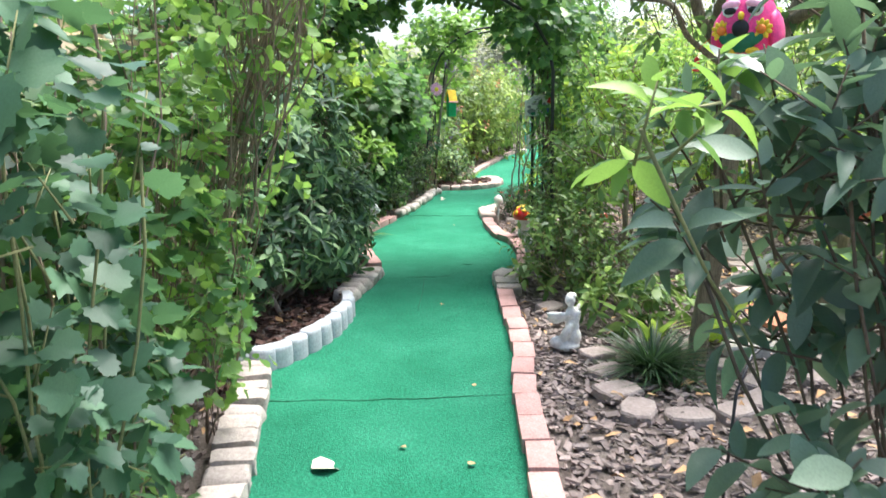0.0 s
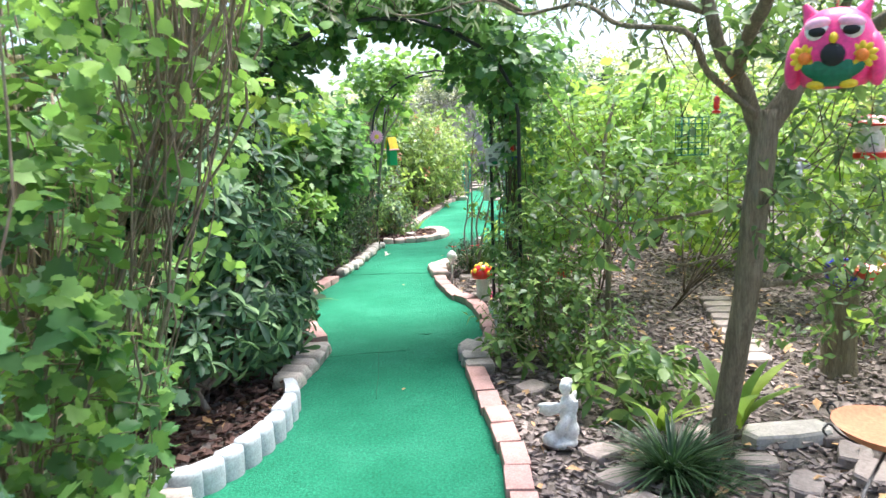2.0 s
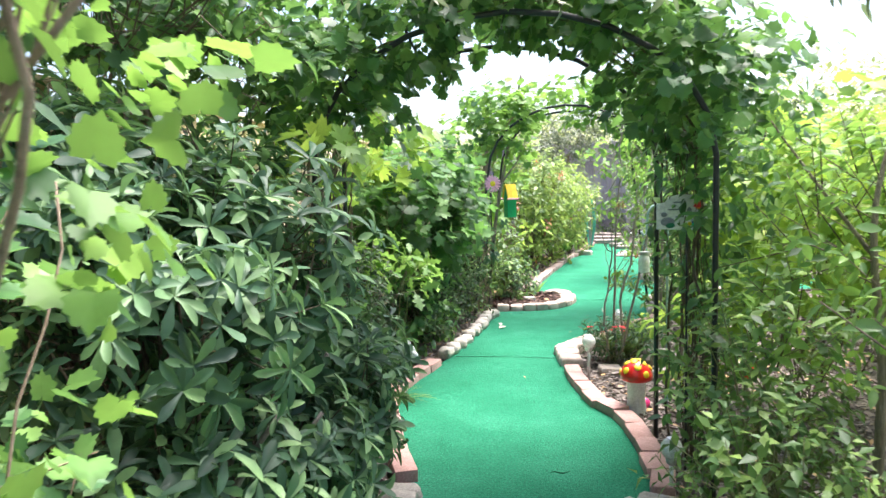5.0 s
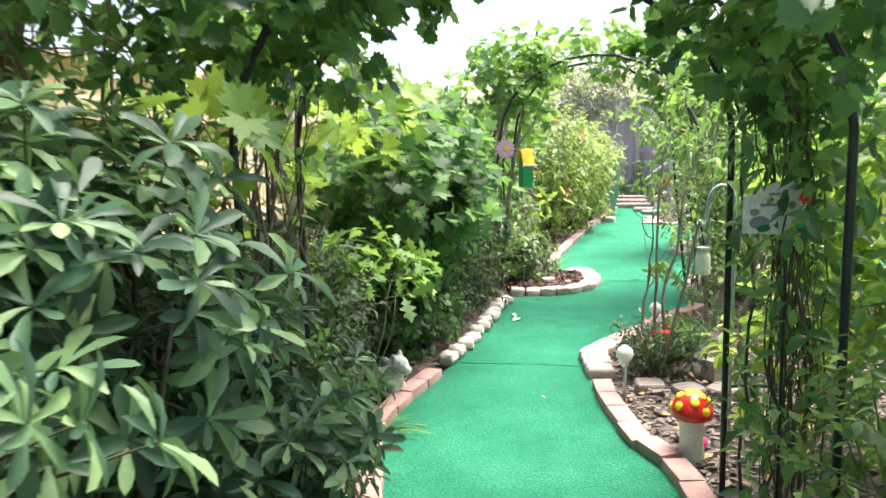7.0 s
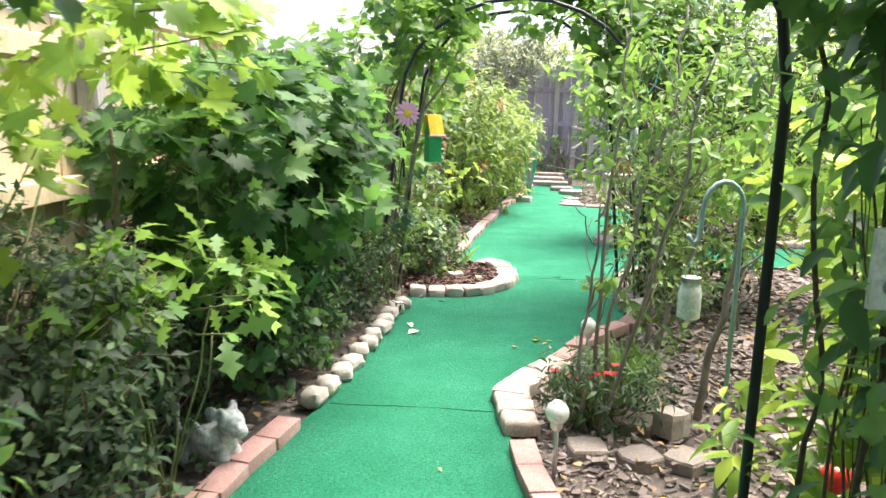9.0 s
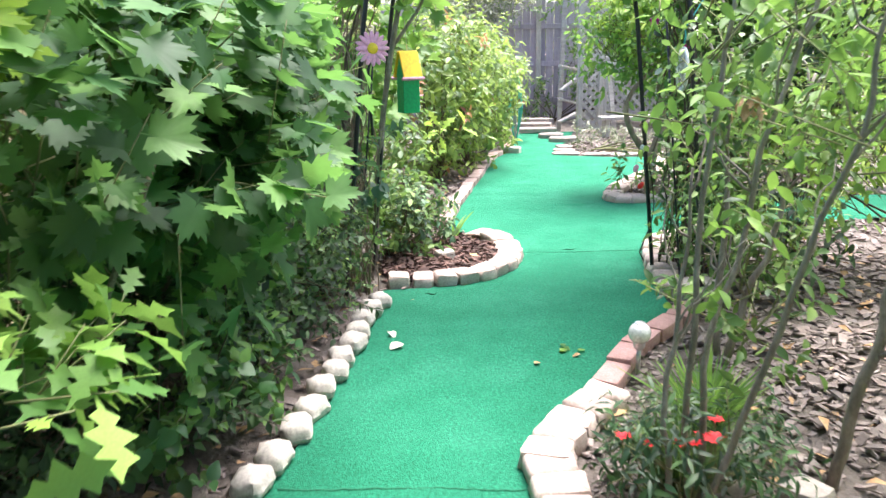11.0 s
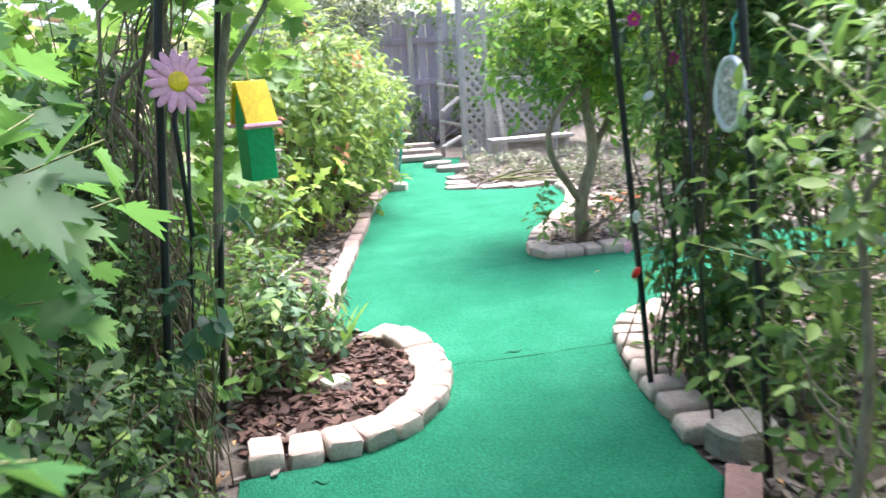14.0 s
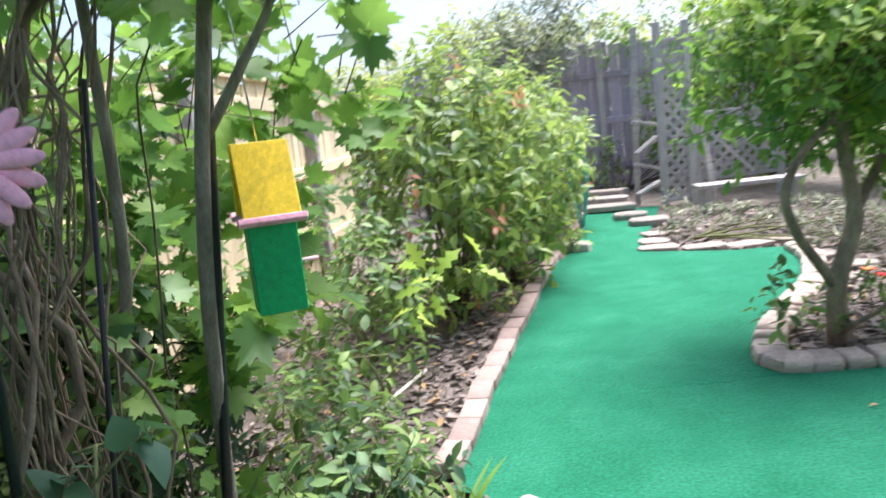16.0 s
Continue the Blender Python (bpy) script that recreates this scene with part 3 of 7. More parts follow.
def stone_meshes(name, size, material, bevel, jitter, count=5, seed=3, seg=2):
    rng = random.Random(seed)
    out = []
    for k in range(count):
        bm = bmesh.new()
        box(bm, size, (0, 0, size[2] / 2), bevel=bevel, seg=seg)
        for v in bm.verts:
            v.co += noise.noise_vector(v.co * (2.2 / max(size)) * 1.4 + Vector((k * 5.3, seed, 0))) * jitter
            v.co += Vector((rng.uniform(-1, 1), rng.uniform(-1, 1), rng.uniform(-1, 1))) * jitter * 0.25
        me = bpy.data.meshes.new(name)
        bm.to_mesh(me)
        bm.free()
        me.materials.append(material)
        me.shade_smooth()
        me.set_sharp_from_angle(angle=radians(50))
        out.append(me)
    return out


def along(edge, y0, y1):
    """The part of an edge between two of its places, as a fine polyline with arc length."""
    pts = smooth_path([Vector((x, y, 0)) for x, y in edge], 8)
    return [p for p in pts if y0 <= p.y <= y1]


def lay(name, piece, label, category, line, pitch, meshes, out, side, sink=0.01, yaw=2.5, shift=0.006, tilt=2.5, seed=5):
    """Lays pieces end to end along a line, pushed out from the turf to one side (+1: to the right of travel)."""
    rng = random.Random(seed)
    t = thing(name, (line[0].x, line[0].y, 0), label, category)
    run = 0.0
    nxt = pitch / 2
    base = Vector((line[0].x, line[0].y, 0))
    for a, b in zip(line, line[1:]):
        seg = (b - a).length
        while run + seg >= nxt and seg > 0:
            p = a.lerp(b, (nxt - run) / seg)
            d = (b - a).normalized()
            nrm = Vector((d.y, -d.x, 0)) * side
            q = p + nrm * (out + rng.uniform(-shift, shift))
            o = part(piece, meshes[rng.randrange(len(meshes))], None, t)
            o.location = q - base + Vector((0, 0, -sink + rng.uniform(-0.006, 0.006)))
            o.rotation_euler = (radians(rng.uniform(-tilt, tilt)), radians(rng.uniform(-tilt, tilt)), math.atan2(d.y, d.x) + radians(rng.uniform(-yaw, yaw)))
            nxt += pitch * rng.uniform(0.97, 1.05)
        run += seg
    return t


BRICKS = stone_meshes("brick", (0.198, 0.098, 0.06), M_BRICK, 0.005, 0.003, 5, 3)
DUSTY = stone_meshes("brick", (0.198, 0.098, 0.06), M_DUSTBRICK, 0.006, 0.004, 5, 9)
TUMBLED = stone_meshes("stone", (0.112, 0.15, 0.075), M_GREY, 0.02, 0.016, 6, 4)
PAVERS = stone_meshes("paver", (0.116, 0.155, 0.07), M_PAVER, 0.018, 0.014, 6, 5)
COBBLES = stone_meshes("cobble", (0.12, 0.105, 0.08), M_COBBLE, 0.04, 0.012, 6, 6, 4)


def scallop_mesh(k):
    """An edging block whose face bulges like a half log, with a rounded crown."""
    bm = bmesh.new()
    n = 9
    rows = []
    for j, (f, z) in enumerate(((1.0, 0.0), (1.0, 0.095), (0.97, 0.115), (0.86, 0.13), (0.5, 0.138), (0.0, 0.139))):
        row = []
        for i in range(n):
            a = math.pi * i / (n - 1)
            row.append(bm.verts.new((-0.0605 * math.cos(a) * (0.72 + 0.28 * f), 0.032 * math.sin(a) * (0.15 + 0.85 * f), z)))
        rows.append(row)
    for r0, r1 in zip(rows, rows[1:]):
        for i in range(n - 1):
            bm.faces.new((r0[i], r0[i + 1], r1[i + 1], r1[i]))
    back = []
    for r in rows:
        back.append((bm.verts.new((r[0].co.x, -0.035, r[0].co.z)), bm.verts.new((r[-1].co.x, -0.035, r[-1].co.z))))
    for (r0, b0), (r1, b1) in zip(zip(rows, back), zip(rows[1:], back[1:])):
        bm.faces.new((b0[0], r0[0], r1[0], b1[0]))
        bm.faces.new((r0[-1], b0[1], b1[1], r1[-1]))
        bm.faces.new((b0[1], b0[0], b1[0], b1[1]))
    bm.faces.new(list(reversed(rows[-1])) + [back[-1][0], back[-1][1]])
    for v in bm.verts:
        v.co += noise.noise_vector(v.co * 14 + Vector((k * 4, 0, 0))) * 0.003
    bmesh.ops.recalc_face_normals(bm, faces=bm.faces)
    me = bpy.data.meshes.new("edging_block")
    bm.to_mesh(me)
    bm.free()
    me.materials.append(M_SCALLOP)
    me.shade_smooth()
    me.set_sharp_from_angle(angle=radians(55))
    return me


SCALLOPS = [scallop_mesh(k) for k in range(3)]

lay("stone_edging", "stone", "row of weathered grey tumbled stones edging the turf", "edging", along(LEFT_EDGE, -0.6, 3.27), 0.125, TUMBLED, 0.07, -1, seed=11)
sc = lay("scalloped_edging", "edging_block", "pale grey scalloped concrete edging round the shrub bed", "edging", [Vector((-0.97, 3.2, 0)), Vector((-0.88, 3.235, 0))] + [p for p in smooth_path([Vector((-0.79, 3.27, 0)), Vector((-0.70, 3.37, 0)), Vector((-0.615, 3.53, 0)), Vector((-0.55, 3.71, 0)), Vector((-0.505, 3.92, 0)), Vector((-0.495, 4.1, 0)), Vector((-0.53, 4.34, 0))], 8)], 0.117, SCALLOPS, 0.03, -1, 0.03, 3, 0.003, 2, seed=12)
for o in sc.children:
    o.rotation_euler[2] += math.pi
lay("stone_edging", "stone", "short run of weathered grey tumbled stones before the bushes", "edging", along(LEFT_EDGE, 4.38, 5.1), 0.12, TUMBLED, 0.075, -1, seed=13)
lay("brick_edging", "brick", "row of pinkish red bricks edging the turf past the arch", "edging", along(LEFT_EDGE, 5.2, 7.36), 0.204, BRICKS, 0.05, -1, seed=14)
lay("stone_edging", "stone", "pale worn stones joining bricks and cobbles", "edging", along(LEFT_EDGE, 7.38, 7.72), 0.15, COBBLES, 0.055, -1, seed=15)
lay("cobble_edging", "cobble", "row of rounded cream cobbles under the lobed-leaf shrub", "edging", along(LEFT_EDGE, 7.74, 9.25), 0.145, COBBLES, 0.05, -1, 0.012, 25, 0.012, 8, seed=16)
lay("paver_edging", "paver", "curved row of tan wedge pavers round a small planting bed", "edging", along(LEFT_EDGE, 9.372, 10.52), 0.126, PAVERS, 0.078, -1, 0.018, seed=17)
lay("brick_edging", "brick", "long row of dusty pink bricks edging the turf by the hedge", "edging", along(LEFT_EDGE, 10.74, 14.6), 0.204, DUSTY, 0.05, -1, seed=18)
lay("brick_edging", "brick", "few pinkish bricks beside the hose near the steps", "edging", along(LEFT_EDGE, 15.0, 16.8), 0.21, BRICKS, 0.05, -1, seed=19)
lay("brick_edging", "brick", "row of pink bricks edging turf beside the mulched bed", "edging", along(RIGHT_EDGE, -0.6, 4.42), 0.204, BRICKS, 0.05, 1, seed=21)
lay("stone_edging", "stone", "cluster of pale tumbled stones where the bricks end", "edging", along(RIGHT_EDGE, 4.44, 5.0), 0.12, TUMBLED, 0.075, 1, seed=22)
lay("brick_edging", "brick", "curving row of red bricks beside the arch and mushroom", "edging", along(RIGHT_EDGE, 5.05, 7.12), 0.204, BRICKS, 0.05, 1, seed=23)
lay("stone_edging", "stone", "curved row of pale tumbled stones round the flower clump", "edging", along(RIGHT_EDGE, 7.14, 8.02), 0.118, PAVERS, 0.078, 1, seed=24)
lay("brick_edging", "brick", "row of pale pink bricks on the bend before the second arch", "edging", along(RIGHT_EDGE, 8.04, 8.84), 0.206, BRICKS, 0.05, 1, seed=25)
lay("stone_edging", "stone", "curved row of pale stones round the foot of the second arch", "edging", along(RIGHT_EDGE, 9.05, 10.46), 0.15, PAVERS, 0.085, 1, seed=26)
lay("paver_edging", "paver", "tan pavers round the bed of the small crooked tree", "edging", [p for p in smooth_path([Vector((x, y, 0)) for x, y in ISLAND_EDGE], 8)], 0.127, PAVERS, 0.08, 1, 0.014, seed=27)

# loose slabs and stepping stones


def slab(at, size, yaw, label, material=M_SLAB, seed=1, name="stepping_stone", tilt=1.5):
    rng = random.Random(seed)
    bm = bmesh.new()
    n = 8
    ring = []
    for k in range(n):
        a = 2 * math.pi * k / n
        c, s = math.cos(a), math.sin(a)
        q = (abs(c) ** 4 + abs(s) ** 4) ** -0.25 * rng.uniform(0.88, 1.06)
        ring.append((c * q * size[0] / 2, s * q * size[1] / 2))
    lo = [bm.verts.new((x, y, 0)) for x, y in ring]
    mid = [bm.verts.new((x, y, size[2] * 0.8)) for x, y in ring]
    hi = [bm.verts.new((x * 0.93, y * 0.93, size[2] * rng.uniform(0.95, 1.05))) for x, y in ring]
    for r0, r1 in ((lo, mid), (mid, hi)):
        for k in range(n):
            bm.faces.new((r0[k], r0[(k + 1) % n], r1[(k + 1) % n], r1[k]))
    bm.faces.new(hi)
    bm.faces.new(list(reversed(lo)))
    ob = part(name, bm, material)
    ob.location = at
    ob.rotation_euler = (radians(rng.uniform(-tilt, tilt)), radians(rng.uniform(-tilt, tilt)), radians(yaw))
    return tagged(ob, label, "stone", "loose stones in the beds")


for i, (x, y, a, b, yaw) in enumerate(((0.72, 2.98, 0.2, 0.16, 25), (0.73, 3.2, 0.19, 0.13, 10), (0.73, 3.42, 0.17, 0.13, -10), (0.76, 2.79, 0.19, 0.14, 15), (0.94, 2.72, 0.19, 0.13, -6),
                                       (1.13, 2.76, 0.17, 0.12, 5), (1.27, 2.86, 0.2, 0.13, 8), (1.34, 3.05, 0.2, 0.12, 4), (1.26, 3.24, 0.17, 0.12, 0), (1.17, 3.5, 0.18, 0.13, 20),
                                       (1.62, 3.1, 0.2, 0.13, 12), (1.66, 3.26, 0.2, 0.13, 8), (1.7, 3.44, 0.2, 0.13, 6), (0.62, 4.2, 0.18, 0.14, 20))):
    slab((x, y, -0.018), (a, b, 0.042), yaw + 17 * (i % 4), "worn pinkish grey flagstone set in bark mulch", seed=30 + i)
for i in range(9):
    slab((2.28 - 0.055 * i, 5.75 - 0.17 * i, -0.012), (0.22, 0.15, 0.05), -16 + 5 * (i % 3), "flat stone in a line across bark mulch", seed=60 + i)
for i, (x, y) in enumerate(((0.68, 7.06), (0.86, 6.99), (1.04, 6.98), (0.95, 7.3), (1.05, 7.55), (1.5, 7.1), (1.66, 7.3))):
    slab((x, y, -0.02), (0.16, 0.15, 0.05), 20 * i, "pale flat stone half sunk in bark mulch", seed=80 + i)
slab((1.51, 3.46, -0.015), (0.4, 0.17, 0.055), 0, "long whitish stone slab lying in the mulch", M_COBBLE, 98, "stone_slab")
slab((1.52, 14.75, 0.0), (0.3, 0.2, 0.07), -20, "pale flat rock lying on the turf's edge", M_COBBLE, 99, "rock")
slab((0.33, 9.95, 0.0), (0.12, 0.09, 0.05), 30, "small pale rock in dark red mulch", M_COBBLE, 101, "rock")
slab((1.06, 7.22, 0.0), (0.13, 0.12, 0.1), 30, "rounded grey field stone among the chips", M_GREY, 102, "rock")
slab((1.5, 8.98, 0.0), (0.22, 0.17, 0.1), 10, "rounded grey field stone beside the arch", M_GREY, 103, "rock")

# ---- loose bark chips and fallen leaves ----


def chips(name, label, n, area, material, seed, size=(0.02, 0.055), keep=None, top=0.03):
    rng = np.random.RandomState(seed)
    V, F = [], []
    cube = np.array([(x, y, z) for z in (-1, 1) for y in (-1, 1) for x in (-1, 1)], dtype=float) * 0.5
    faces = [(4, 5, 7, 6), (0, 1, 5, 4), (1, 3, 7, 5), (3, 2, 6, 7), (2, 0, 4, 6)]
    made = 0
    while made < n:
        x, y = rng.uniform(area[0], area[1]), rng.uniform(area[2], area[3])
        if rng.rand() > min(1.0, 3.0 / max(0.8, y * 0.55)) or on_turf(x, y, 0.06) or (keep and not keep(x, y)):
            made += 0.02
            continue
        l = rng.uniform(*size)
        s = np.array([l, l * rng.uniform(0.28, 0.6), rng.uniform(0.004, 0.01)])
        m = np.array(pose(0, 0, 0, rng.uniform(-28, 28), rng.uniform(-22, 22), rng.uniform(0, 360)).to_3x3())
        c = cube * s
        c[:, :2] += rng.uniform(-0.18, 0.18, (8, 2)) * s[:2]
        c = c @ m.T + np.array([x, y, -0.012 + rng.rand() ** 2 * top])
        b = len(V)
        V.extend(c)
        F.extend([tuple(b + i for i in f) for f in faces])
        made += 1
    ob = part(name, mesh_of(name, V, F), material)
    return tagged(ob, label, "mulch", kind="stuff")


chips("bark_mulch", "loose greyish brown bark chips covering the bed", 19000, (0.3, 3.9, 0.8, 8.6), M_CHIP, 1, (0.016, 0.046))
chips("bark_mulch", "loose brown bark chips and litter under the shrubs", 5000, (-1.5, 0.9, 0.8, 15.5), M_CHIP, 2)
chips("bark_mulch", "loose bark chips farther back in the garden", 4500, (1.2, 4.2, 7.5, 13.8), M_CHIP, 3, (0.03, 0.07))
chips("bark_mulch", "loose bark chips and litter beside the far hedge", 2200, (-0.5, 1.3, 10.7, 15.0), M_CHIP, 6, (0.025, 0.06))
chips("bark_mulch", "loose bark chips in the far stone-edged beds", 2400, (1.9, 4.4, 11.4, 16.2), M_CHIP, 7, (0.03, 0.065))
chips("red_mulch", "dark red shredded mulch inside the rounded bed", 1500, (-0.05, 0.75, 9.5, 10.6), M_REDCHIP, 4, (0.02, 0.055), lambda x, y: (x - 0.25) ** 2 + (y - 10.0) ** 2 < 0.27, 0.05)
chips("red_mulch", "dark red brown mulch behind scalloped edging", 1300, (-1.3, -0.5, 3.0, 4.7), M_REDCHIP, 5, (0.02, 0.055), None, 0.07)


def fallen(x, y, size, yaw, material, label, seed):
    np.random.seed(seed)
    me = leaf_mesh("fallen_leaf", B_ROUND, [(0, 0, 0.012)], [(math.cos(yaw), math.sin(yaw), 0.03)], [(0.1, 0.1, 1)], [size])
    ob = part("fallen_leaf", me, material)
    ob.location = (x, y, 0)
    tagged(ob, label, "leaf", "fallen leaves on the turf")


fallen(-0.44, 2.36, 0.12, 0.4, M_PALELEAF, "curled pale underside-up leaf on green turf", 1)
for i, (x, y, s) in enumerate(((0.08, 2.38, 0.03), (0.13, 3.05, 0.025), (-0.13, 2.5, 0.03), (0.03, 8.58, 0.07), (-0.02, 8.72, 0.05), (0.55, 8.3, 0.03), (0.1, 9.15, 0.022), (2.0, 11.0, 0.03), (0.0, 4.3, 0.02), (0.1, 6.9, 0.02))):
    fallen(x, y, s, i * 1.3, M_DRY if i not in (3, 4) else M_PALELEAF, "small dry leaf lying on green turf", 10 + i)
for i in range(6):
    fallen(0.72 + 0.035 * math.cos(i * 2.1), 8.41 + 0.05 * math.sin(i * 1.7), 0.036, i * 1.1, M_DRY if i == 3 else L_MID, "wilted leaf of a dropped sprig on green turf", 40 + i)
np.random.seed(77)
P = np.column_stack([np.random.uniform(-1.5, 2.8, 2600), np.random.uniform(1, 14.5, 2600), np.random.uniform(0.0, 0.035, 2600)])
P = np.array([p for p in P if not on_turf(p[0], p[1], 0.12)])
lit = part("leaf_litter", leaf_mesh("leaf_litter", B_OVAL, P, unit(len(P)) * (1, 1, 0.25), unit(len(P)) * 0.4 + (0, 0, 1), np.random.uniform(0.03, 0.075, len(P))), M_DRY)
tagged(lit, "dry brown fallen leaves scattered over the beds", "leaf litter", kind="stuff")

# ---- plants along the path, from near to far ----

# left: climbing vine hedge beside the first stretch
t = shrub("vine_hedge", "dense climbing vine hedge with rounded dark green leaves", "hedge",
          [(-1.25, 1.2, 0), (-1.2, 2.0, 0), (-1.15, 2.8, 0), (-1.3, 0.4, 0)],
          [((-1.25, 0.3, 0.8), (0.3, 0.6, 0.75)), ((-1.15, 1.2, 0.7), (0.33, 0.55, 0.7)), ((-1.12, 1.9, 0.65), (0.32, 0.5, 0.7)), ((-1.02, 2.5, 0.8), (0.28, 0.42, 0.75)), ((-1.1, 3.1, 0.8), (0.3, 0.4, 0.8)), ((-1.35, 1.8, 1.2), (0.3, 0.9, 0.45))],
          1250, B_VINE5, 0.07, L_VINE, M_STEM, per=6, reach=0.16, seed=2, every=2, stem=0.012)
rng = random.Random(21)
for i in range(44):
    y = rng.uniform(0.9, 3.3)
    x = rng.uniform(0.18, 0.5) - 0.02 * y
    lean = rng.uniform(-0.12, 0.16)
    pts = smooth_path([Vector((x - 0.05, y - 1.2, 0)), Vector((x + lean * 0.3, y - 1.2 + rng.uniform(-0.1, 0.1), 0.7)), Vector((x + lean * 0.6, y - 1.2 + rng.uniform(-0.2, 0.2), 1.4)), Vector((x + lean, y - 1.2 + rng.uniform(-0.3, 0.3), 2.1))], 6)
    pts = [p + noise.noise_vector(p * 3 + Vector((i * 3, 0, 0))) * 0.05 + noise.noise_vector(p * 10 + Vector((i, 0, 0))) * 0.012 for p in pts]
    r = rng.choice((0.002, 0.0025, 0.003, 0.004, 0.006))
    part("vine_stem", Tubes().add(pts[: rng.randrange(12, 20)], r, r * 0.6, 5).mesh("vine_stem"), M_STEM, t)
t = shrub("poplar_sapling", "young sapling with large blue-green toothed leaves", "sapling", [(-0.72, 1.35, 0), (-0.78, 1.6, 0)],
          [((-0.62, 1.32, 1.02), (0.15, 0.2, 0.3)), ((-0.68, 1.36, 0.68), (0.14, 0.2, 0.22)), ((-0.76, 1.5, 0.38), (0.16, 0.25, 0.26)), ((-0.72, 1.2, 1.34), (0.18, 0.25, 0.16)), ((-0.9, 1.75, 0.8), (0.16, 0.25, 0.5))],
          200, B_POPLAR, 0.078, L_BLUE, M_GREENTWIG, per=4, reach=0.12, seed=5, every=3, stem=0.005, inner=0.3, singles=250)

# the curtain of old vine stems
rng = random.Random(4)
np.random.seed(4)
t = thing("vine_curtain", (-0.9, 2.75, 0), "tangle of bare brown vine stems hanging beside the path", "vine")
for i in range(95):
    fx, fy = rng.uniform(-0.22, 0.05), rng.uniform(-0.3, 0.35)
    top = Vector((rng.uniform(0.3, 0.52), rng.uniform(-0.55, 0.0), rng.uniform(1.4, 1.75)))
    mid = Vector((fx * 0.6 + 0.22, fy * 0.5 - 0.12, rng.uniform(0.7, 1.0)))
    up = top + Vector((rng.uniform(-0.3, 0.15), rng.uniform(-0.3, 0.3), rng.uniform(0.4, 0.9)))
    pts = smooth_path([Vector((fx, fy, 0)), mid + noise.noise_vector(Vector((i, 0, 0))) * 0.16, top, up], 6)
    pts = [p + noise.noise_vector(p * 3 + Vector((i * 3, 0, 0))) * 0.06 + noise.noise_vector(p * 9 + Vector((i * 3, 0, 0))) * 0.02 for p in pts]
    if i % 5:
        pts = pts[rng.randrange(5, 11):]
    r = rng.choice((0.0014, 0.0018, 0.002, 0.0025, 0.003, 0.0035, 0.0045))
    part("vine_stem", Tubes().add(pts, r, r * 0.6, 5).mesh("vine_stem"), M_STEM, t)
crown("foliage", [((0.12, -0.45, 0.95), (0.2, 0.25, 0.5)), ((0.2, -0.4, 1.5), (0.3, 0.35, 0.35)), ((0.46, -0.1, 1.6), (0.12, 0.2, 0.35)), ((0.0, -0.35, 0.45), (0.2, 0.3, 0.35)), ((0.3, 0.15, 1.3), (0.12, 0.2, 0.5))], 330, B_POPLAR, 0.046, 5, 0.13, L_MID, t, inner=0.2, seed=6)

# whorled-leaf bush before the arch
shrub("whorled_bush", "glossy evergreen bush with whorls of blunt leaves", "bush", [(-1.0, 4.3, 0), (-1.0, 4.9, 0), (-0.95, 5.3, 0)],
      [((-1.04, 3.98, 0.92), (0.34, 0.34, 0.28)), ((-0.98, 4.45, 1.02), (0.4, 0.42, 0.34)), ((-0.78, 4.9, 0.42), (0.3, 0.34, 0.34)), ((-0.95, 5.2, 0.55), (0.42, 0.35, 0.4)), ((-0.86, 5.35, 0.26), (0.2, 0.35, 0.24)), ((-0.66, 4.95, 0.2), (0.16, 0.36, 0.18)), ((-1.25, 4.2, 1.16), (0.34, 0.45, 0.26)), ((-1.3, 4.9, 1.05), (0.34, 0.35, 0.25)), ((-1.3, 4.3, 0.5), (0.25, 0.4, 0.3)), ((-0.74, 4.5, 0.34), (0.15, 0.3, 0.28)), ((-1.0, 3.78, 0.42), (0.22, 0.14, 0.25)), ((-0.82, 4.1, 0.46), (0.15, 0.25, 0.22))],
      1480, B_SPOON, 0.088, L_PITTO, M_TWIG, per=10, reach=0.09, seed=8, rosette=True, every=2, stem=0.014, up=0.55, rough=0.3)
BUSH = bpy.data.objects["whorled_bush"]
rng = random.Random(33)
for i in range(22):
    foot = Vector((rng.uniform(-0.08, 0.14), rng.uniform(-0.25, 0.3), 0))
    fork = foot + Vector((rng.uniform(-0.08, 0.16), rng.uniform(-0.16, 0.1), rng.uniform(0.16, 0.32)))
    end = fork + Vector((rng.uniform(-0.25, 0.25), rng.uniform(-0.3, 0.15), rng.uniform(0.25, 0.5)))
    pts = smooth_path([foot, fork, fork.lerp(end, 0.5) + Vector((rng.uniform(-0.04, 0.04), 0, 0.03)), end], 5)
    r = rng.uniform(0.009, 0.017)
    part("limb", Tubes().add([p + noise.noise_vector(p * 9 + Vector((i, 0, 0))) * 0.012 for p in pts], r, r * 0.45, 7).mesh("limb"), M_GREYBARK, BUSH)

# right: near broadleaf bough, tree, ground plants
shrub("broadleaf_shrub", "broadleaf evergreen with long dark glossy leaves", "shrub", [(0.86, 1.2, 0), (0.95, 1.4, 0)],
      [((0.66, 1.16, 1.13), (0.22, 0.16, 0.2)), ((0.46, 1.16, 1.06), (0.12, 0.12, 0.17)), ((0.8, 1.22, 0.92), (0.2, 0.16, 0.2)), ((0.58, 1.0, 0.70), (0.14, 0.12, 0.07)), ((0.82, 1.25, 1.34), (0.24, 0.18, 0.16)), ((0.62, 1.18, 0.84), (0.12, 0.1, 0.08))],
      210, B_ELLHI, 0.082, L_ELLIPSE, M_TWIG, per=6, reach=0.11, seed=9, every=1, stem=0.0035, inner=0.2, hang=0.1, singles=290)
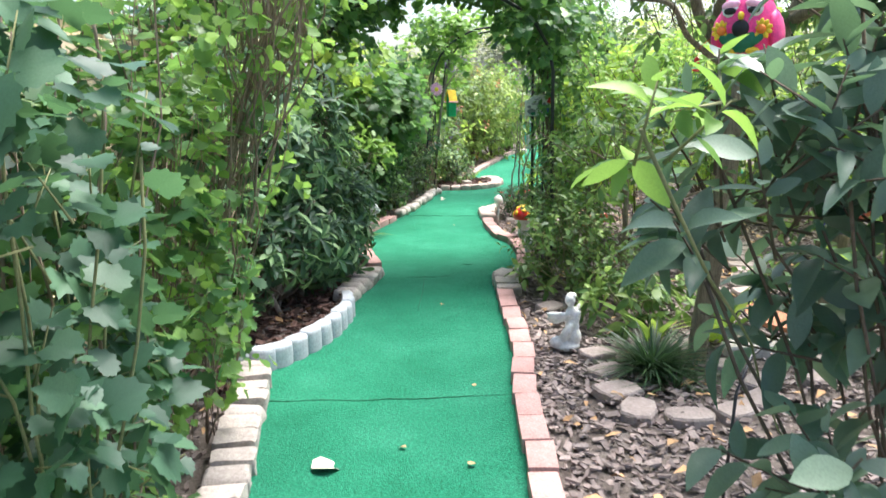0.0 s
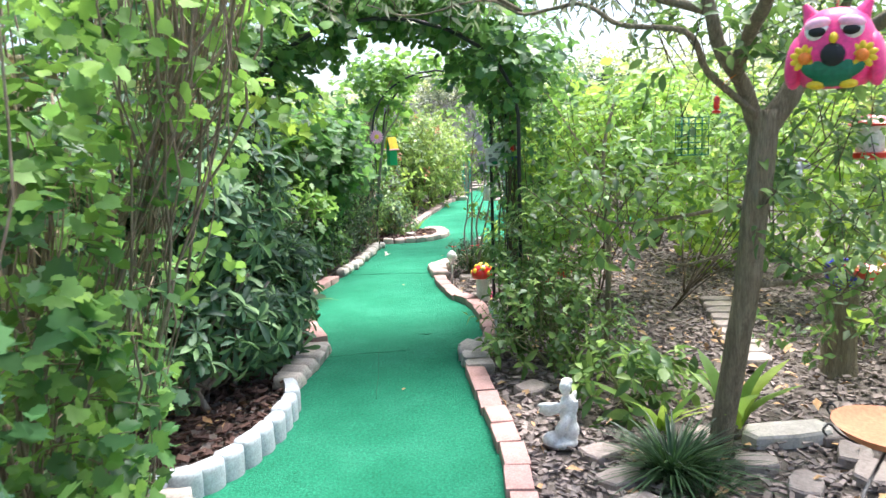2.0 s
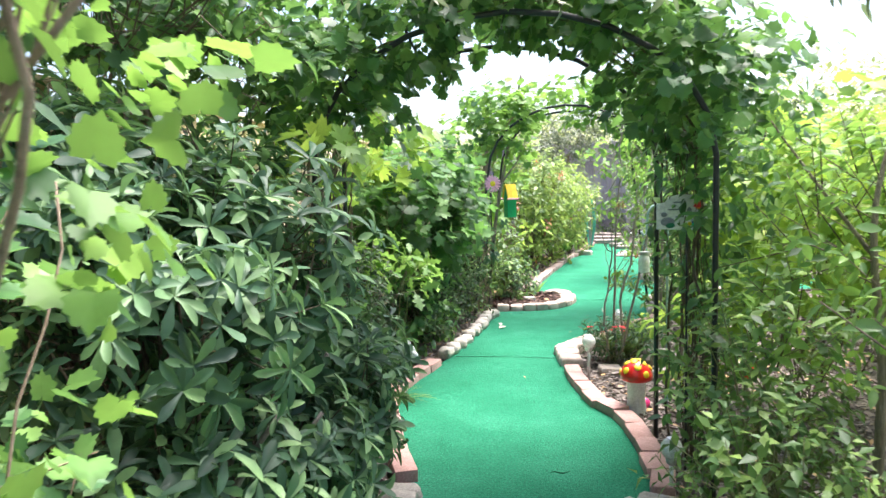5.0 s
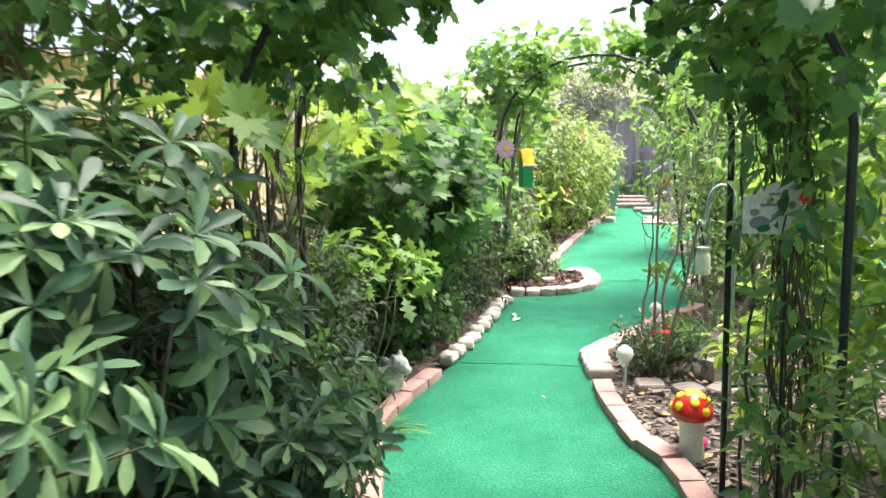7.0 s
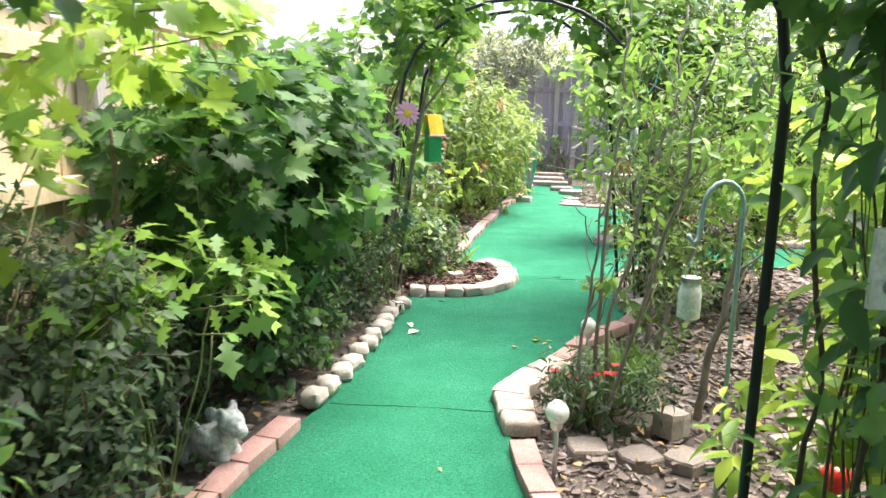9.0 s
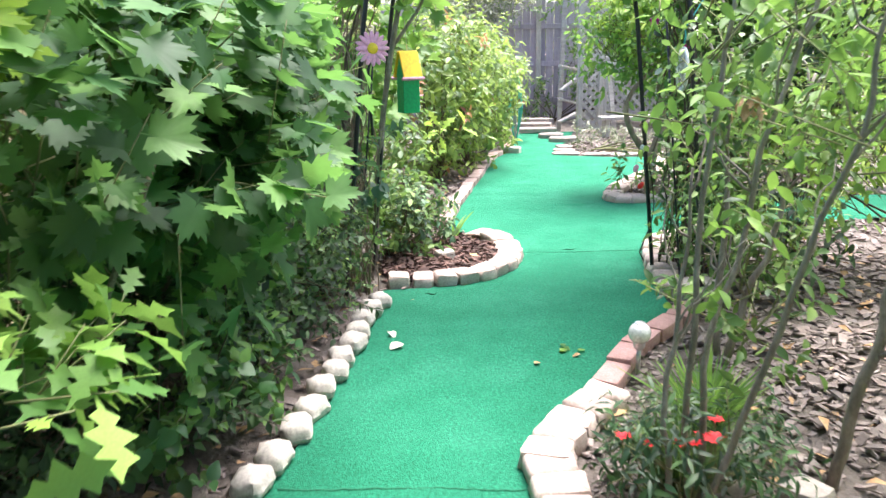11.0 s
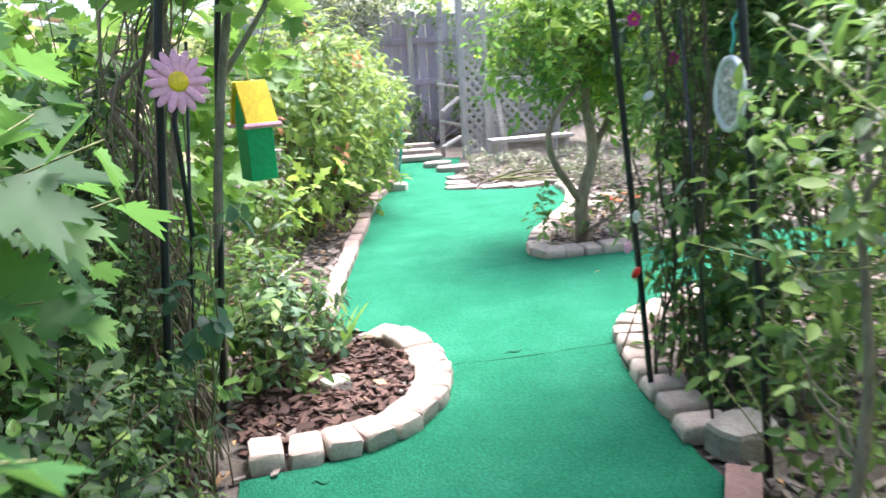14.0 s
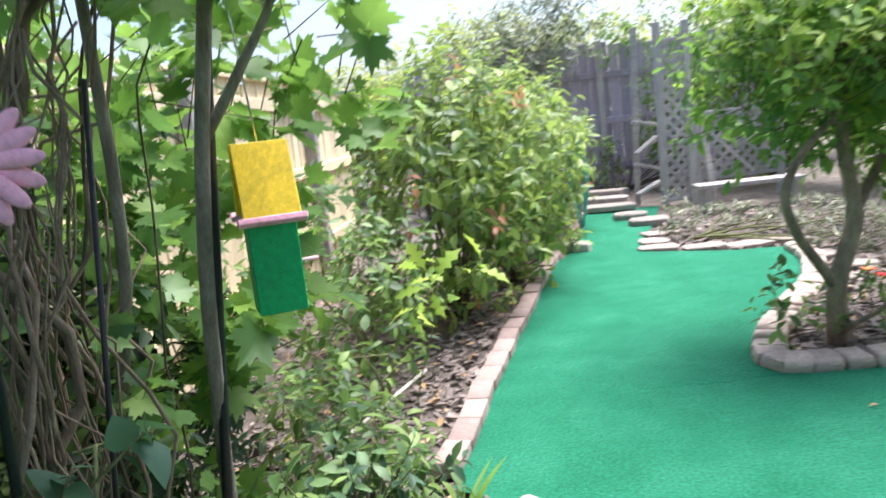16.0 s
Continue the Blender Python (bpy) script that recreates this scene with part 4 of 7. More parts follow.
shrub("bright_sprig", "sprig of young bright green pointed leaves", "sapling", [(0.62, 1.25, 0.6)],
      [((0.27, 0.98, 1.16), (0.05, 0.05, 0.05)), ((0.40, 1.1, 1.24), (0.05, 0.05, 0.05))], 5, B_ELLHI, 0.07, L_MID, M_GREENTWIG, per=5, reach=0.07, seed=12, every=1, stem=0.002, singles=60)


def tree(name, label, base, trunk_pts, r0, r1, limbs, material=M_BARK, category="tree"):
    t = thing(name, base, label, category)
    tb = Tubes()
    b = Vector(base)
    p0 = smooth_path([Vector(q) - b for q in trunk_pts], 6)
    flare = [p0[0] + Vector((0, 0, -0.03))] + p0
    big = r0 > 0.045
    if big:
        flare = [p for a, c in zip(flare, flare[1:]) for p in (a, a.lerp(c, 0.33), a.lerp(c, 0.67))] + [flare[-1]]
    tb.add([p + noise.noise_vector(p * 6) * r0 * 0.15 for p in flare], r0, r1, 30 if big else 9)
    me = tb.mesh("trunk")
    if big:
        # furrowed bark and a flare at the foot
        for v in me.vertices:
            q = Vector((v.co.x * 45, v.co.y * 45, v.co.z * 7))
            k = 0.5 + 0.5 * noise.noise(q) + 0.35 * noise.noise(q * 2.3)
            v.co += v.normal * (r0 * (0.16 * k - 0.06) + r0 * 0.45 * math.exp(-max(0.0, v.co.z) / 0.07))
    part("trunk", me, material, t)
    for pts, a, c in limbs:
        lt = Tubes()
        q = smooth_path([Vector(v) - b for v in pts], 5)
        lt.add([p + noise.noise_vector(p * 7) * a * 0.5 for p in q], a, c, 7)
        part("limb", lt.mesh("limb"), material, t)
    return t


def tree_leaves(t, blobs, n, template, size, material, per=6, reach=0.14, seed=1, name="crown", twig=M_TWIG, **kw):
    np.random.seed(seed)
    b = t.location
    loc = [(tuple(Vector(c) - b), r) for c, r in blobs]
    pos, td = crown(name, loc, n, template, size, per, reach, material, t, seed=seed, **kw)
    tb = Tubes()
    for i in range(0, len(pos), 2):
        p, d = Vector(pos[i]), Vector(td[i])
        tb.add([p - d * reach * 0.8, p + d * reach], 0.003, 0.0015, 3)
    part("brushwood", tb.mesh("brushwood"), twig, t)["kind"] = "stuff"


t = tree("olive_tree", "grey-barked tree with spreading limbs over the path", (1.17, 3.36, 0),
         [(1.17, 3.36, 0), (1.19, 3.3, 0.35), (1.21, 3.25, 0.7), (1.225, 3.22, 1.1), (1.24, 3.22, 1.3)], 0.044, 0.046,
         [([(1.21, 3.2, 1.27), (1.0, 3.14, 1.42), (0.9, 3.1, 1.55), (0.76, 3.3, 1.6), (0.64, 3.42, 1.69), (0.5, 3.7, 1.7), (0.38, 3.9, 1.79), (0.1, 4.2, 1.78), (-0.1, 4.4, 1.86)], 0.013, 0.003),
          ([(1.23, 3.22, 1.22), (1.15, 3.2, 1.36), (1.04, 3.16, 1.52), (0.97, 3.15, 1.75), (0.95, 3.15, 2.1)], 0.032, 0.016),
          ([(1.24, 3.22, 1.22), (1.33, 3.2, 1.38), (1.44, 3.2, 1.52), (1.55, 3.25, 1.9), (1.6, 3.4, 2.5)], 0.044, 0.02),
          ([(1.21, 3.24, 0.68), (1.36, 3.2, 0.7), (1.5, 3.12, 0.78)], 0.013, 0.004),
          ([(1.22, 3.22, 0.98), (1.0, 3.35, 0.93), (0.8, 3.45, 0.9), (0.66, 3.5, 0.98)], 0.009, 0.003),
          ([(1.2, 3.24, 0.82), (1.02, 3.4, 0.74), (0.9, 3.5, 0.8)], 0.007, 0.003),
          ([(1.1, 3.18, 1.42), (1.05, 2.8, 1.7), (0.95, 2.4, 1.85)], 0.026, 0.012),
          ([(1.0, 3.15, 1.62), (0.8, 3.5, 1.75), (0.9, 4.2, 1.8)], 0.018, 0.006),
          ([(1.4, 3.2, 1.47), (1.5, 2.7, 1.65), (1.5, 2.3, 1.9)], 0.028, 0.01),
          ([(0.5, 3.75, 1.72), (0.2, 3.7, 1.85), (-0.2, 3.8, 1.9)], 0.01, 0.003)])
tree_leaves(t, [((0.3, 4.0, 1.92), (0.45, 0.35, 0.13)), ((-0.2, 4.3, 1.92), (0.4, 0.35, 0.14)), ((0.8, 3.4, 1.78), (0.3, 0.35, 0.13)), ((0.95, 2.4, 1.95), (0.3, 0.35, 0.2)), ((1.5, 3.4, 2.4), (0.6, 0.6, 0.35)), ((0.95, 4.0, 1.85), (0.25, 0.5, 0.14)), ((1.5, 2.4, 1.9), (0.3, 0.4, 0.25)), ((0.55, 2.9, 2.15), (0.4, 0.35, 0.15))],
            560, B_LANCE, 0.058, L_OLIVE, per=7, reach=0.15, seed=14, inner=0.2)
tree_leaves(t, [((1.1, 3.25, 1.55), (0.35, 0.3, 0.14)), ((1.6, 3.45, 1.6), (0.4, 0.4, 0.22)), ((0.82, 3.45, 0.95), (0.28, 0.22, 0.12)), ((1.62, 3.6, 1.1), (0.35, 0.35, 0.45)), ((1.22, 3.25, 0.98), (0.16, 0.16, 0.08)), ((1.55, 3.2, 0.72), (0.22, 0.2, 0.12)), ((1.9, 3.5, 1.9), (0.4, 0.4, 0.2))],
            430, B_ELL, 0.06, L_SMALL, per=7, reach=0.13, seed=114, name="young_foliage", inner=0.2)


def grass_clump(at, n, length, spread, label, material=L_GRASS, seed=1, name="grass_clump", category="grass", width=1.0, blade_shape=B_STRAP):
    np.random.seed(seed)
    a = np.random.rand(n) * 6.28
    tilt = np.random.rand(n) ** 0.7 * spread
    d = np.column_stack([np.cos(a) * tilt, np.sin(a) * tilt, np.ones(n)])
    p = np.column_stack([np.cos(a) * tilt * 0.08, np.sin(a) * tilt * 0.08, np.zeros(n)])
    f = np.column_stack([-np.cos(a), -np.sin(a), np.full(n, 0.6)])
    tv, tf = blade_shape
    tv = tv * np.array([width, 1, 1])
    ob = part(name, leaf_mesh(name, (tv, tf), p, d, f * 1.0, np.random.uniform(length * 0.6, length * 1.1, n)), material)
    ob.location = at
    return tagged(ob, label, category)


grass_clump((0.93, 3.22, -0.01), 380, 0.21, 0.65, "dark green arching strap-leaved grass clump by the trunk", seed=1)
grass_clump((0.98, 3.05, -0.01), 90, 0.15, 1.1, "lower tuft of dark strap-leaved grass", seed=2)
for i, (x, y, h, n) in enumerate(((1.05, 3.62, 0.26, 7), (1.36, 3.62, 0.3, 8))):
    grass_clump((x, y, -0.01), n, h, 0.35, "upright bright green broad-bladed plant", L_LIGHT, 20 + i, "broad_leaf_plant", "plant", 5.0)

shrub("small_leaf_shrub", "low leafy shrub with small oval leaves on the path edge", "shrub", [(0.78, 4.45, 0), (0.9, 4.7, 0)],
      [((0.72, 4.45, 0.28), (0.24, 0.3, 0.26)), ((0.82, 4.75, 0.5), (0.22, 0.3, 0.42)), ((0.95, 4.35, 0.2), (0.22, 0.26, 0.2))], 280, B_OVAL, 0.055, L_SMALL, M_GREENTWIG, per=8, reach=0.15, seed=15, every=2, stem=0.006)
shrub("low_groundcover", "low dark leafy plants behind the statue", "plant", [(0.98, 3.85, 0), (1.2, 4.0, 0)],
      [((0.93, 3.85, 0.13), (0.18, 0.18, 0.15)), ((1.2, 4.0, 0.08), (0.12, 0.14, 0.08)), ((0.55, 4.5, 0.07), (0.12, 0.14, 0.1))], 75, B_ELL, 0.085, L_SMALL, M_GREENTWIG, per=6, reach=0.1, seed=16)
t = tree("slender_tree", "thin-stemmed young tree with small leaves", (1.11, 4.57, 0), [(1.11, 4.57, 0), (1.12, 4.56, 0.6), (1.1, 4.6, 1.1), (1.18, 4.65, 1.42)], 0.02, 0.006,
         [([(1.12, 4.58, 0.8), (1.3, 4.6, 1.1), (1.5, 4.7, 1.3)], 0.01, 0.004), ([(1.1, 4.6, 1.0), (0.95, 4.7, 1.25), (0.85, 4.8, 1.45)], 0.008, 0.003)], category="tree")
tree_leaves(t, [((1.2, 4.7, 1.1), (0.38, 0.4, 0.42)), ((1.6, 4.9, 1.15), (0.4, 0.4, 0.35)), ((0.98, 4.75, 0.62), (0.2, 0.25, 0.26))], 270, B_ELL, 0.065, L_MID, per=7, reach=0.15, seed=17, inner=0.25)
shrub("leafy_shrub", "bright leafy shrub beyond the mulch bed", "shrub", [(1.9, 5.6, 0), (2.2, 6.1, 0), (1.5, 6.0, 0)],
      [((1.75, 5.6, 1.15), (0.5, 0.5, 0.4)), ((2.3, 6.3, 1.15), (0.6, 0.6, 0.5)), ((1.3, 5.7, 1.0), (0.35, 0.4, 0.45)), ((1.45, 6.3, 0.9), (0.4, 0.5, 0.5)), ((2.9, 5.4, 0.9), (0.5, 0.6, 0.6)), ((2.8, 7.0, 0.6), (0.5, 0.6, 0.6))], 900, B_VINE5, 0.085, L_LIGHT, M_TWIG, per=6, reach=0.18, seed=18, inner=0.3, every=8, stem=0.006)
shrub("leafy_shrub", "tall mixed shrubbery along the garden's edge", "shrub", [(3.6, 4.2, 0), (3.8, 6, 0), (3.7, 7.6, 0)],
      [((3.4, 3.4, 0.9), (0.7, 0.9, 0.9)), ((3.6, 5.2, 1.0), (0.7, 1.0, 0.95)), ((3.4, 7.2, 0.95), (0.7, 1.0, 0.95)), ((2.6, 3.2, 0.35), (0.5, 0.7, 0.4))], 1000, B_ELL, 0.085, L_LIGHT, M_TWIG, per=7, reach=0.2, seed=19, every=4)
shrub("leafy_shrub", "shaded shrubs along the bark bed", "shrub", [(2.4, 2.2, 0), (2.7, 3.0, 0)],
      [((2.2, 2.0, 0.7), (0.5, 0.6, 0.8)), ((2.35, 3.1, 0.4), (0.45, 0.5, 0.4)), ((2.7, 4.2, 0.45), (0.4, 0.6, 0.5)), ((2.0, 3.85, 0.45), (0.28, 0.2, 0.3))], 520, B_OVAL, 0.06, L_SMALL, M_TWIG, per=8, reach=0.17, seed=20)

# ---- garden arches ----


def arch(name, label, posts, spring, apex, group, lean=0.0):
    """Two iron hoops joined by rungs; posts: near left, far left, near right, far right."""
    nl, fl, nr, fr = (Vector((*p, 0)) for p in posts)
    base = (nl + fl + nr + fr) / 4
    t = thing(name, base, label, "garden arch", group)

    def hoop(l, r):
        lt, rt = l + Vector((lean, 0, spring)), r + Vector((-lean, 0, spring))
        pts = [l, l.lerp(lt, 0.5), lt]
        c = (lt + rt) / 2
        for k in range(1, 12):
            a = math.pi * k / 12
            pts.append(c + (lt - c) * math.cos(a) + Vector((0, 0, (apex - spring) * math.sin(a))))
        return pts + [rt, r.lerp(rt, 0.5), r]

    hoops = [hoop(nl, nr), hoop(fl, fr)]
    for h in hoops:
        part("hoop", Tubes().add([p - base + Vector((0, 0, -0.02)) for p in h], 0.0115, 0.0115, 8).mesh("hoop"), M_IRON, t)
    for k in (4, 6, 8, 10, 12):
        if k < len(hoops[0]):
            part("rung", Tubes().add([hoops[0][k] - base, hoops[1][k] - base], 0.006, 0.006, 6).mesh("rung"), M_IRON, t)
    for l, r, k in ((nl, fl, 1), (nr, fr, -1)):
        p = l.lerp(r, 0.42) - base
        part("upright", Tubes().add([p, p + Vector((lean * k, 0, spring))], 0.005, 0.005, 6).mesh("upright"), M_IRON, t)
    return t


def climbing(name, label, routes, n, blobs, leaves, template, size, material, seed, per=6, stem=0.005, reach=0.16, wood=M_TWIG, hang=0.3, inner=0.3, stray=0.05):
    """Stems that follow one of the routes, each to an end of its own, and leaves in the blobs."""
    rg = random.Random(seed)
    np.random.seed(seed)
    base = Vector((*routes[0][0][:2], 0))
    t = thing(name, base, label, "vine")
    for i in range(n):
        line = smooth_path(routes[rg.randrange(len(routes))], 7)
        line = line[: max(8, int(len(line) * rg.uniform(0.55, 1.0)))]
        off = Vector((rg.gauss(0, 0.035), rg.gauss(0, 0.10), 0))
        wav = rg.uniform(0.5, 1.6)
        pts = [p - base + off + noise.noise_vector(p * 3.2 + Vector((i * 2.7, 0, 0))) * stray * wav + noise.noise_vector(p * 9 + Vector((i, 0, 0))) * stray * 0.4 for p in line]
        r = stem * rg.choice((0.5, 0.6, 0.8, 1.0, 1.0, 1.8))
        part("vine_stem", Tubes().add(pts, r, r * 0.5, 5).mesh("vine_stem"), wood, t)
    pos, td = crown("foliage", [(tuple(Vector(c) - base), r) for c, r in blobs], leaves, template, size, per, reach, material, t, inner=inner, seed=seed, hang=hang)
    return t


A1 = [(-0.80, 5.12), (-0.80, 5.75), (0.73, 5.0), (0.70, 5.83)]
arch("garden_arch", "black iron garden arch overgrown with leafy vine", A1, 1.36, 1.92, "garden arches")
over = [((x, 5.32, z + 0.02), (0.26, 0.6, 0.16)) for x, z in ((-0.76, 1.62), (-0.45, 1.92), (-0.12, 2.02), (0.22, 2.0), (0.5, 1.85), (0.72, 1.58))]
LA = [(-0.84, 5.45, 0), (-0.84, 5.45, 0.7), (-0.80, 5.45, 1.3), (-0.66, 5.45, 1.68), (-0.35, 5.45, 1.93), (0.0, 5.45, 1.98), (0.35, 5.45, 1.9)]
RA = [(0.78, 5.48, 0), (0.77, 5.48, 0.7), (0.74, 5.48, 1.3), (0.6, 5.48, 1.68), (0.3, 5.48, 1.93), (0.0, 5.48, 1.98), (-0.3, 5.48, 1.95)]
climbing("arch_vine", "dense leafy vine covering the top of the arch", [LA, RA], 24, over, 820, B_VINE5, 0.075, L_VINE, 30, reach=0.17, stem=0.0035)
climbing("arch_vine", "leafy vine climbing the arch's side posts", [RA[:4]], 17,
         [((0.82, 5.45, 1.15), (0.13, 0.34, 0.45)), ((0.84, 5.5, 0.5), (0.13, 0.33, 0.5)), ((0.92, 5.3, 1.5), (0.2, 0.4, 0.35)), ((0.84, 5.75, 1.35), (0.12, 0.2, 0.4))], 270, B_ELL, 0.07, L_VINE, 31, stem=0.003)
climbing("arch_vine", "brown-stemmed vine on the arch's shaded side", [LA[:4], [(-0.95, 5.2, 0), (-1.0, 5.1, 0.7), (-1.15, 4.9, 1.3), (-1.4, 4.6, 1.5)], [(-0.9, 5.6, 0), (-1.0, 5.5, 0.8), (-0.9, 5.3, 1.5)], [(-1.3, 5.7, 0), (-1.25, 5.5, 0.8), (-0.95, 5.2, 1.25), (-0.75, 5.0, 1.45)]], 46,
         [((-0.95, 5.4, 1.35), (0.16, 0.4, 0.35)), ((-1.1, 4.7, 1.65), (0.4, 0.5, 0.22)), ((-0.92, 5.6, 0.7), (0.12, 0.25, 0.35)), ((-1.3, 5.5, 1.3), (0.2, 0.3, 0.2)), ((-1.25, 5.6, 1.0), (0.2, 0.3, 0.35))], 120, B_ELL, 0.065, L_VINE, 32, stem=0.007, wood=M_STEM, stray=0.09)
t = thing("twig_thicket", (-1.3, 5.2, 0), "dense thicket of bare brown twigs between arch and fence", "thicket")
rng = random.Random(61)
tb = Tubes()
for i in range(190):
    a = Vector((rng.uniform(-0.55, 0.42), rng.uniform(-0.85, 0.75), rng.uniform(0.85, 1.95)))
    d = Vector((rng.uniform(-0.5, 0.5), rng.uniform(-0.35, 0.35), rng.uniform(-0.25, 0.45)))
    r = rng.choice((0.0016, 0.002, 0.003, 0.004))
    tb.add(wobble(a, a + d, 6, 0.09, rng), r, r * 0.5, 4)
part("brushwood", tb.mesh("brushwood"), M_STEM, t)["kind"] = "stuff"
for i in range(14):
    foot = Vector((rng.uniform(-0.5, 0.3), rng.uniform(-0.5, 0.6), 0))
    end = foot + Vector((rng.uniform(-0.35, 0.45), rng.uniform(-0.5, 0.3), rng.uniform(1.5, 2.1)))
    r = rng.uniform(0.007, 0.016)
    part("stem", Tubes().add(wobble(foot, end, 12, 0.16, rng), r, r * 0.5, 6).mesh("stem"), M_STEM, t)
np.random.seed(62)
crown("foliage", [((-0.1, -0.2, 1.75), (0.5, 0.7, 0.25)), ((-0.2, 0.3, 1.35), (0.4, 0.4, 0.3)), ((0.1, -0.1, 1.1), (0.3, 0.4, 0.25)), ((-0.25, -0.6, 1.4), (0.35, 0.35, 0.3)), ((0.15, -0.5, 1.85), (0.4, 0.5, 0.18))], 430, B_ELL, 0.06, 6, 0.14, L_VINE, t, inner=0.2, seed=62)
shrub("bright_sprig", "hanging sprig of light green lobed leaves", "vine", [(-0.78, 5.05, 1.5)], [((-0.62, 4.64, 1.36), (0.11, 0.05, 0.06)), ((-0.7, 4.62, 1.24), (0.07, 0.05, 0.06))], 6, B_MAPLE, 0.105, L_LIGHT, M_GREENTWIG, per=3, reach=0.08, seed=33, every=1, stem=0.003, singles=30)

# lobed-leaf shrubs past the arch
shrub("maple_bough", "overhanging bough of bright lobed leaves by the fence", "sapling", [(-1.2, 6.2, 0), (-1.1, 6.0, 0)],
      [((-0.72, 6.2, 1.5), (0.22, 0.3, 0.16)), ((-1.0, 6.4, 1.75), (0.32, 0.4, 0.2)), ((-1.05, 5.9, 1.5), (0.25, 0.3, 0.25)), ((-1.1, 6.2, 1.1), (0.18, 0.3, 0.2)), ((-0.85, 6.9, 1.45), (0.3, 0.35, 0.14))], 88, B_MAPLE, 0.115, L_LIGHT, M_GREENTWIG, per=5, reach=0.16, seed=139, every=4, stem=0.007, hang=0.35)
shrub("undergrowth", "rambling round-leaved climber over the cream cobbles", "undergrowth", [(-0.75, 7.8, 0), (-0.7, 8.3, 0), (-0.6, 8.7, 0)],
      [((-0.66, 7.75, 0.3), (0.2, 0.35, 0.3)), ((-0.58, 8.3, 0.36), (0.16, 0.35, 0.32)), ((-0.5, 8.75, 0.4), (0.14, 0.25, 0.35)), ((-0.52, 8.0, 0.12), (0.1, 0.3, 0.1))], 330, B_ROUND, 0.05, L_VINE, M_GREENTWIG, per=6, reach=0.12, seed=138, every=3, stem=0.005)
t = tree("maple_shrub", "broad shrub of toothed five-lobed green leaves", (-0.95, 7.6, 0), [(-0.95, 7.6, 0), (-0.9, 7.65, 0.5), (-0.8, 7.7, 1.0)], 0.035, 0.015,
         [([(-0.92, 7.6, 0.2), (-0.6, 7.9, 0.7), (-0.4, 8.1, 1.1)], 0.018, 0.006), ([(-0.95, 7.6, 0.1), (-1.0, 7.0, 0.7), (-0.95, 6.8, 1.2)], 0.02, 0.006), ([(-0.9, 7.62, 0.3), (-0.75, 8.4, 0.8), (-0.5, 8.6, 1.2)], 0.016, 0.005), ([(-0.93, 7.6, 0.1), (-0.7, 7.3, 0.6), (-0.5, 7.2, 1.0)], 0.014, 0.005)], M_BARK, "shrub")
tree_leaves(t, [((-0.75, 7.5, 1.02), (0.5, 0.55, 0.36)), ((-0.62, 8.1, 1.02), (0.4, 0.5, 0.38)), ((-0.62, 7.75, 0.85), (0.26, 0.4, 0.16)), ((-0.8, 8.8, 1.15), (0.42, 0.42, 0.35)), ((-0.52, 7.9, 1.2), (0.22, 0.35, 0.18))],
            640, B_MAPLE, 0.115, L_MAPLE, per=5, reach=0.2, seed=34, inner=0.3, twig=M_GREENTWIG, hang=0.3)
shrub("oak_sapling", "low sapling of deeply lobed pale green leaves", "sapling", [(-0.78, 6.65, 0)], [((-0.74, 6.72, 0.68), (0.24, 0.28, 0.14)), ((-0.85, 6.4, 0.75), (0.12, 0.15, 0.12))], 48, B_OAK, 0.135, L_MID, M_GREENTWIG, per=4, reach=0.12, seed=35, every=1, stem=0.006, hang=0.1, singles=90)
# both undergrowths: shade under shrubs and fence is painted into the leaf colour
shrub("undergrowth", "dense small-leaved undergrowth by the fence, shade painted into its leaves", "undergrowth", [(-1.15, 6.2, 0), (-1.0, 6.0, 0)],
      [((-1.05, 6.05, 0.3), (0.35, 0.35, 0.35)), ((-1.25, 6.6, 0.45), (0.35, 0.45, 0.5)), ((-1.0, 7.1, 0.25), (0.25, 0.4, 0.28)), ((-0.95, 6.3, 0.6), (0.22, 0.3, 0.25))], 1200, B_OVAL, 0.045, L_PAINTED_SHADE, M_TWIG, per=8, reach=0.15, seed=38, every=3, stem=0.006)
shrub("undergrowth", "small-leaved undergrowth below the shrubs, leaf colour darkened for shade", "undergrowth", [(-1.1, 6.3, 0), (-0.9, 8.0, 0), (-0.7, 8.7, 0)],
      [((-1.2, 6.2, 0.35), (0.35, 0.45, 0.4)), ((-1.15, 6.9, 0.3), (0.3, 0.4, 0.3)), ((-0.72, 7.9, 0.3), (0.26, 0.5, 0.35)), ((-0.48, 8.6, 0.42), (0.28, 0.42, 0.45)), ((-1.3, 5.6, 0.6), (0.25, 0.4, 0.4)), ((-0.95, 8.3, 0.6), (0.3, 0.6, 0.4)), ((-1.1, 7.5, 0.45), (0.25, 0.5, 0.35)), ((-0.8, 9.2, 0.6), (0.3, 0.4, 0.6)), ((-0.55, 9.8, 0.5), (0.28, 0.35, 0.5))], 2300, B_OVAL, 0.045, L_PAINTED_SHADE, M_TWIG, per=8, reach=0.16, seed=36, every=3, stem=0.006)
grass_clump((-0.72, 6.45, 0), 70, 0.2, 1.4, "thin light green weeds at the brick edge", L_SMALL, 37, "weed_tuft", "weed")

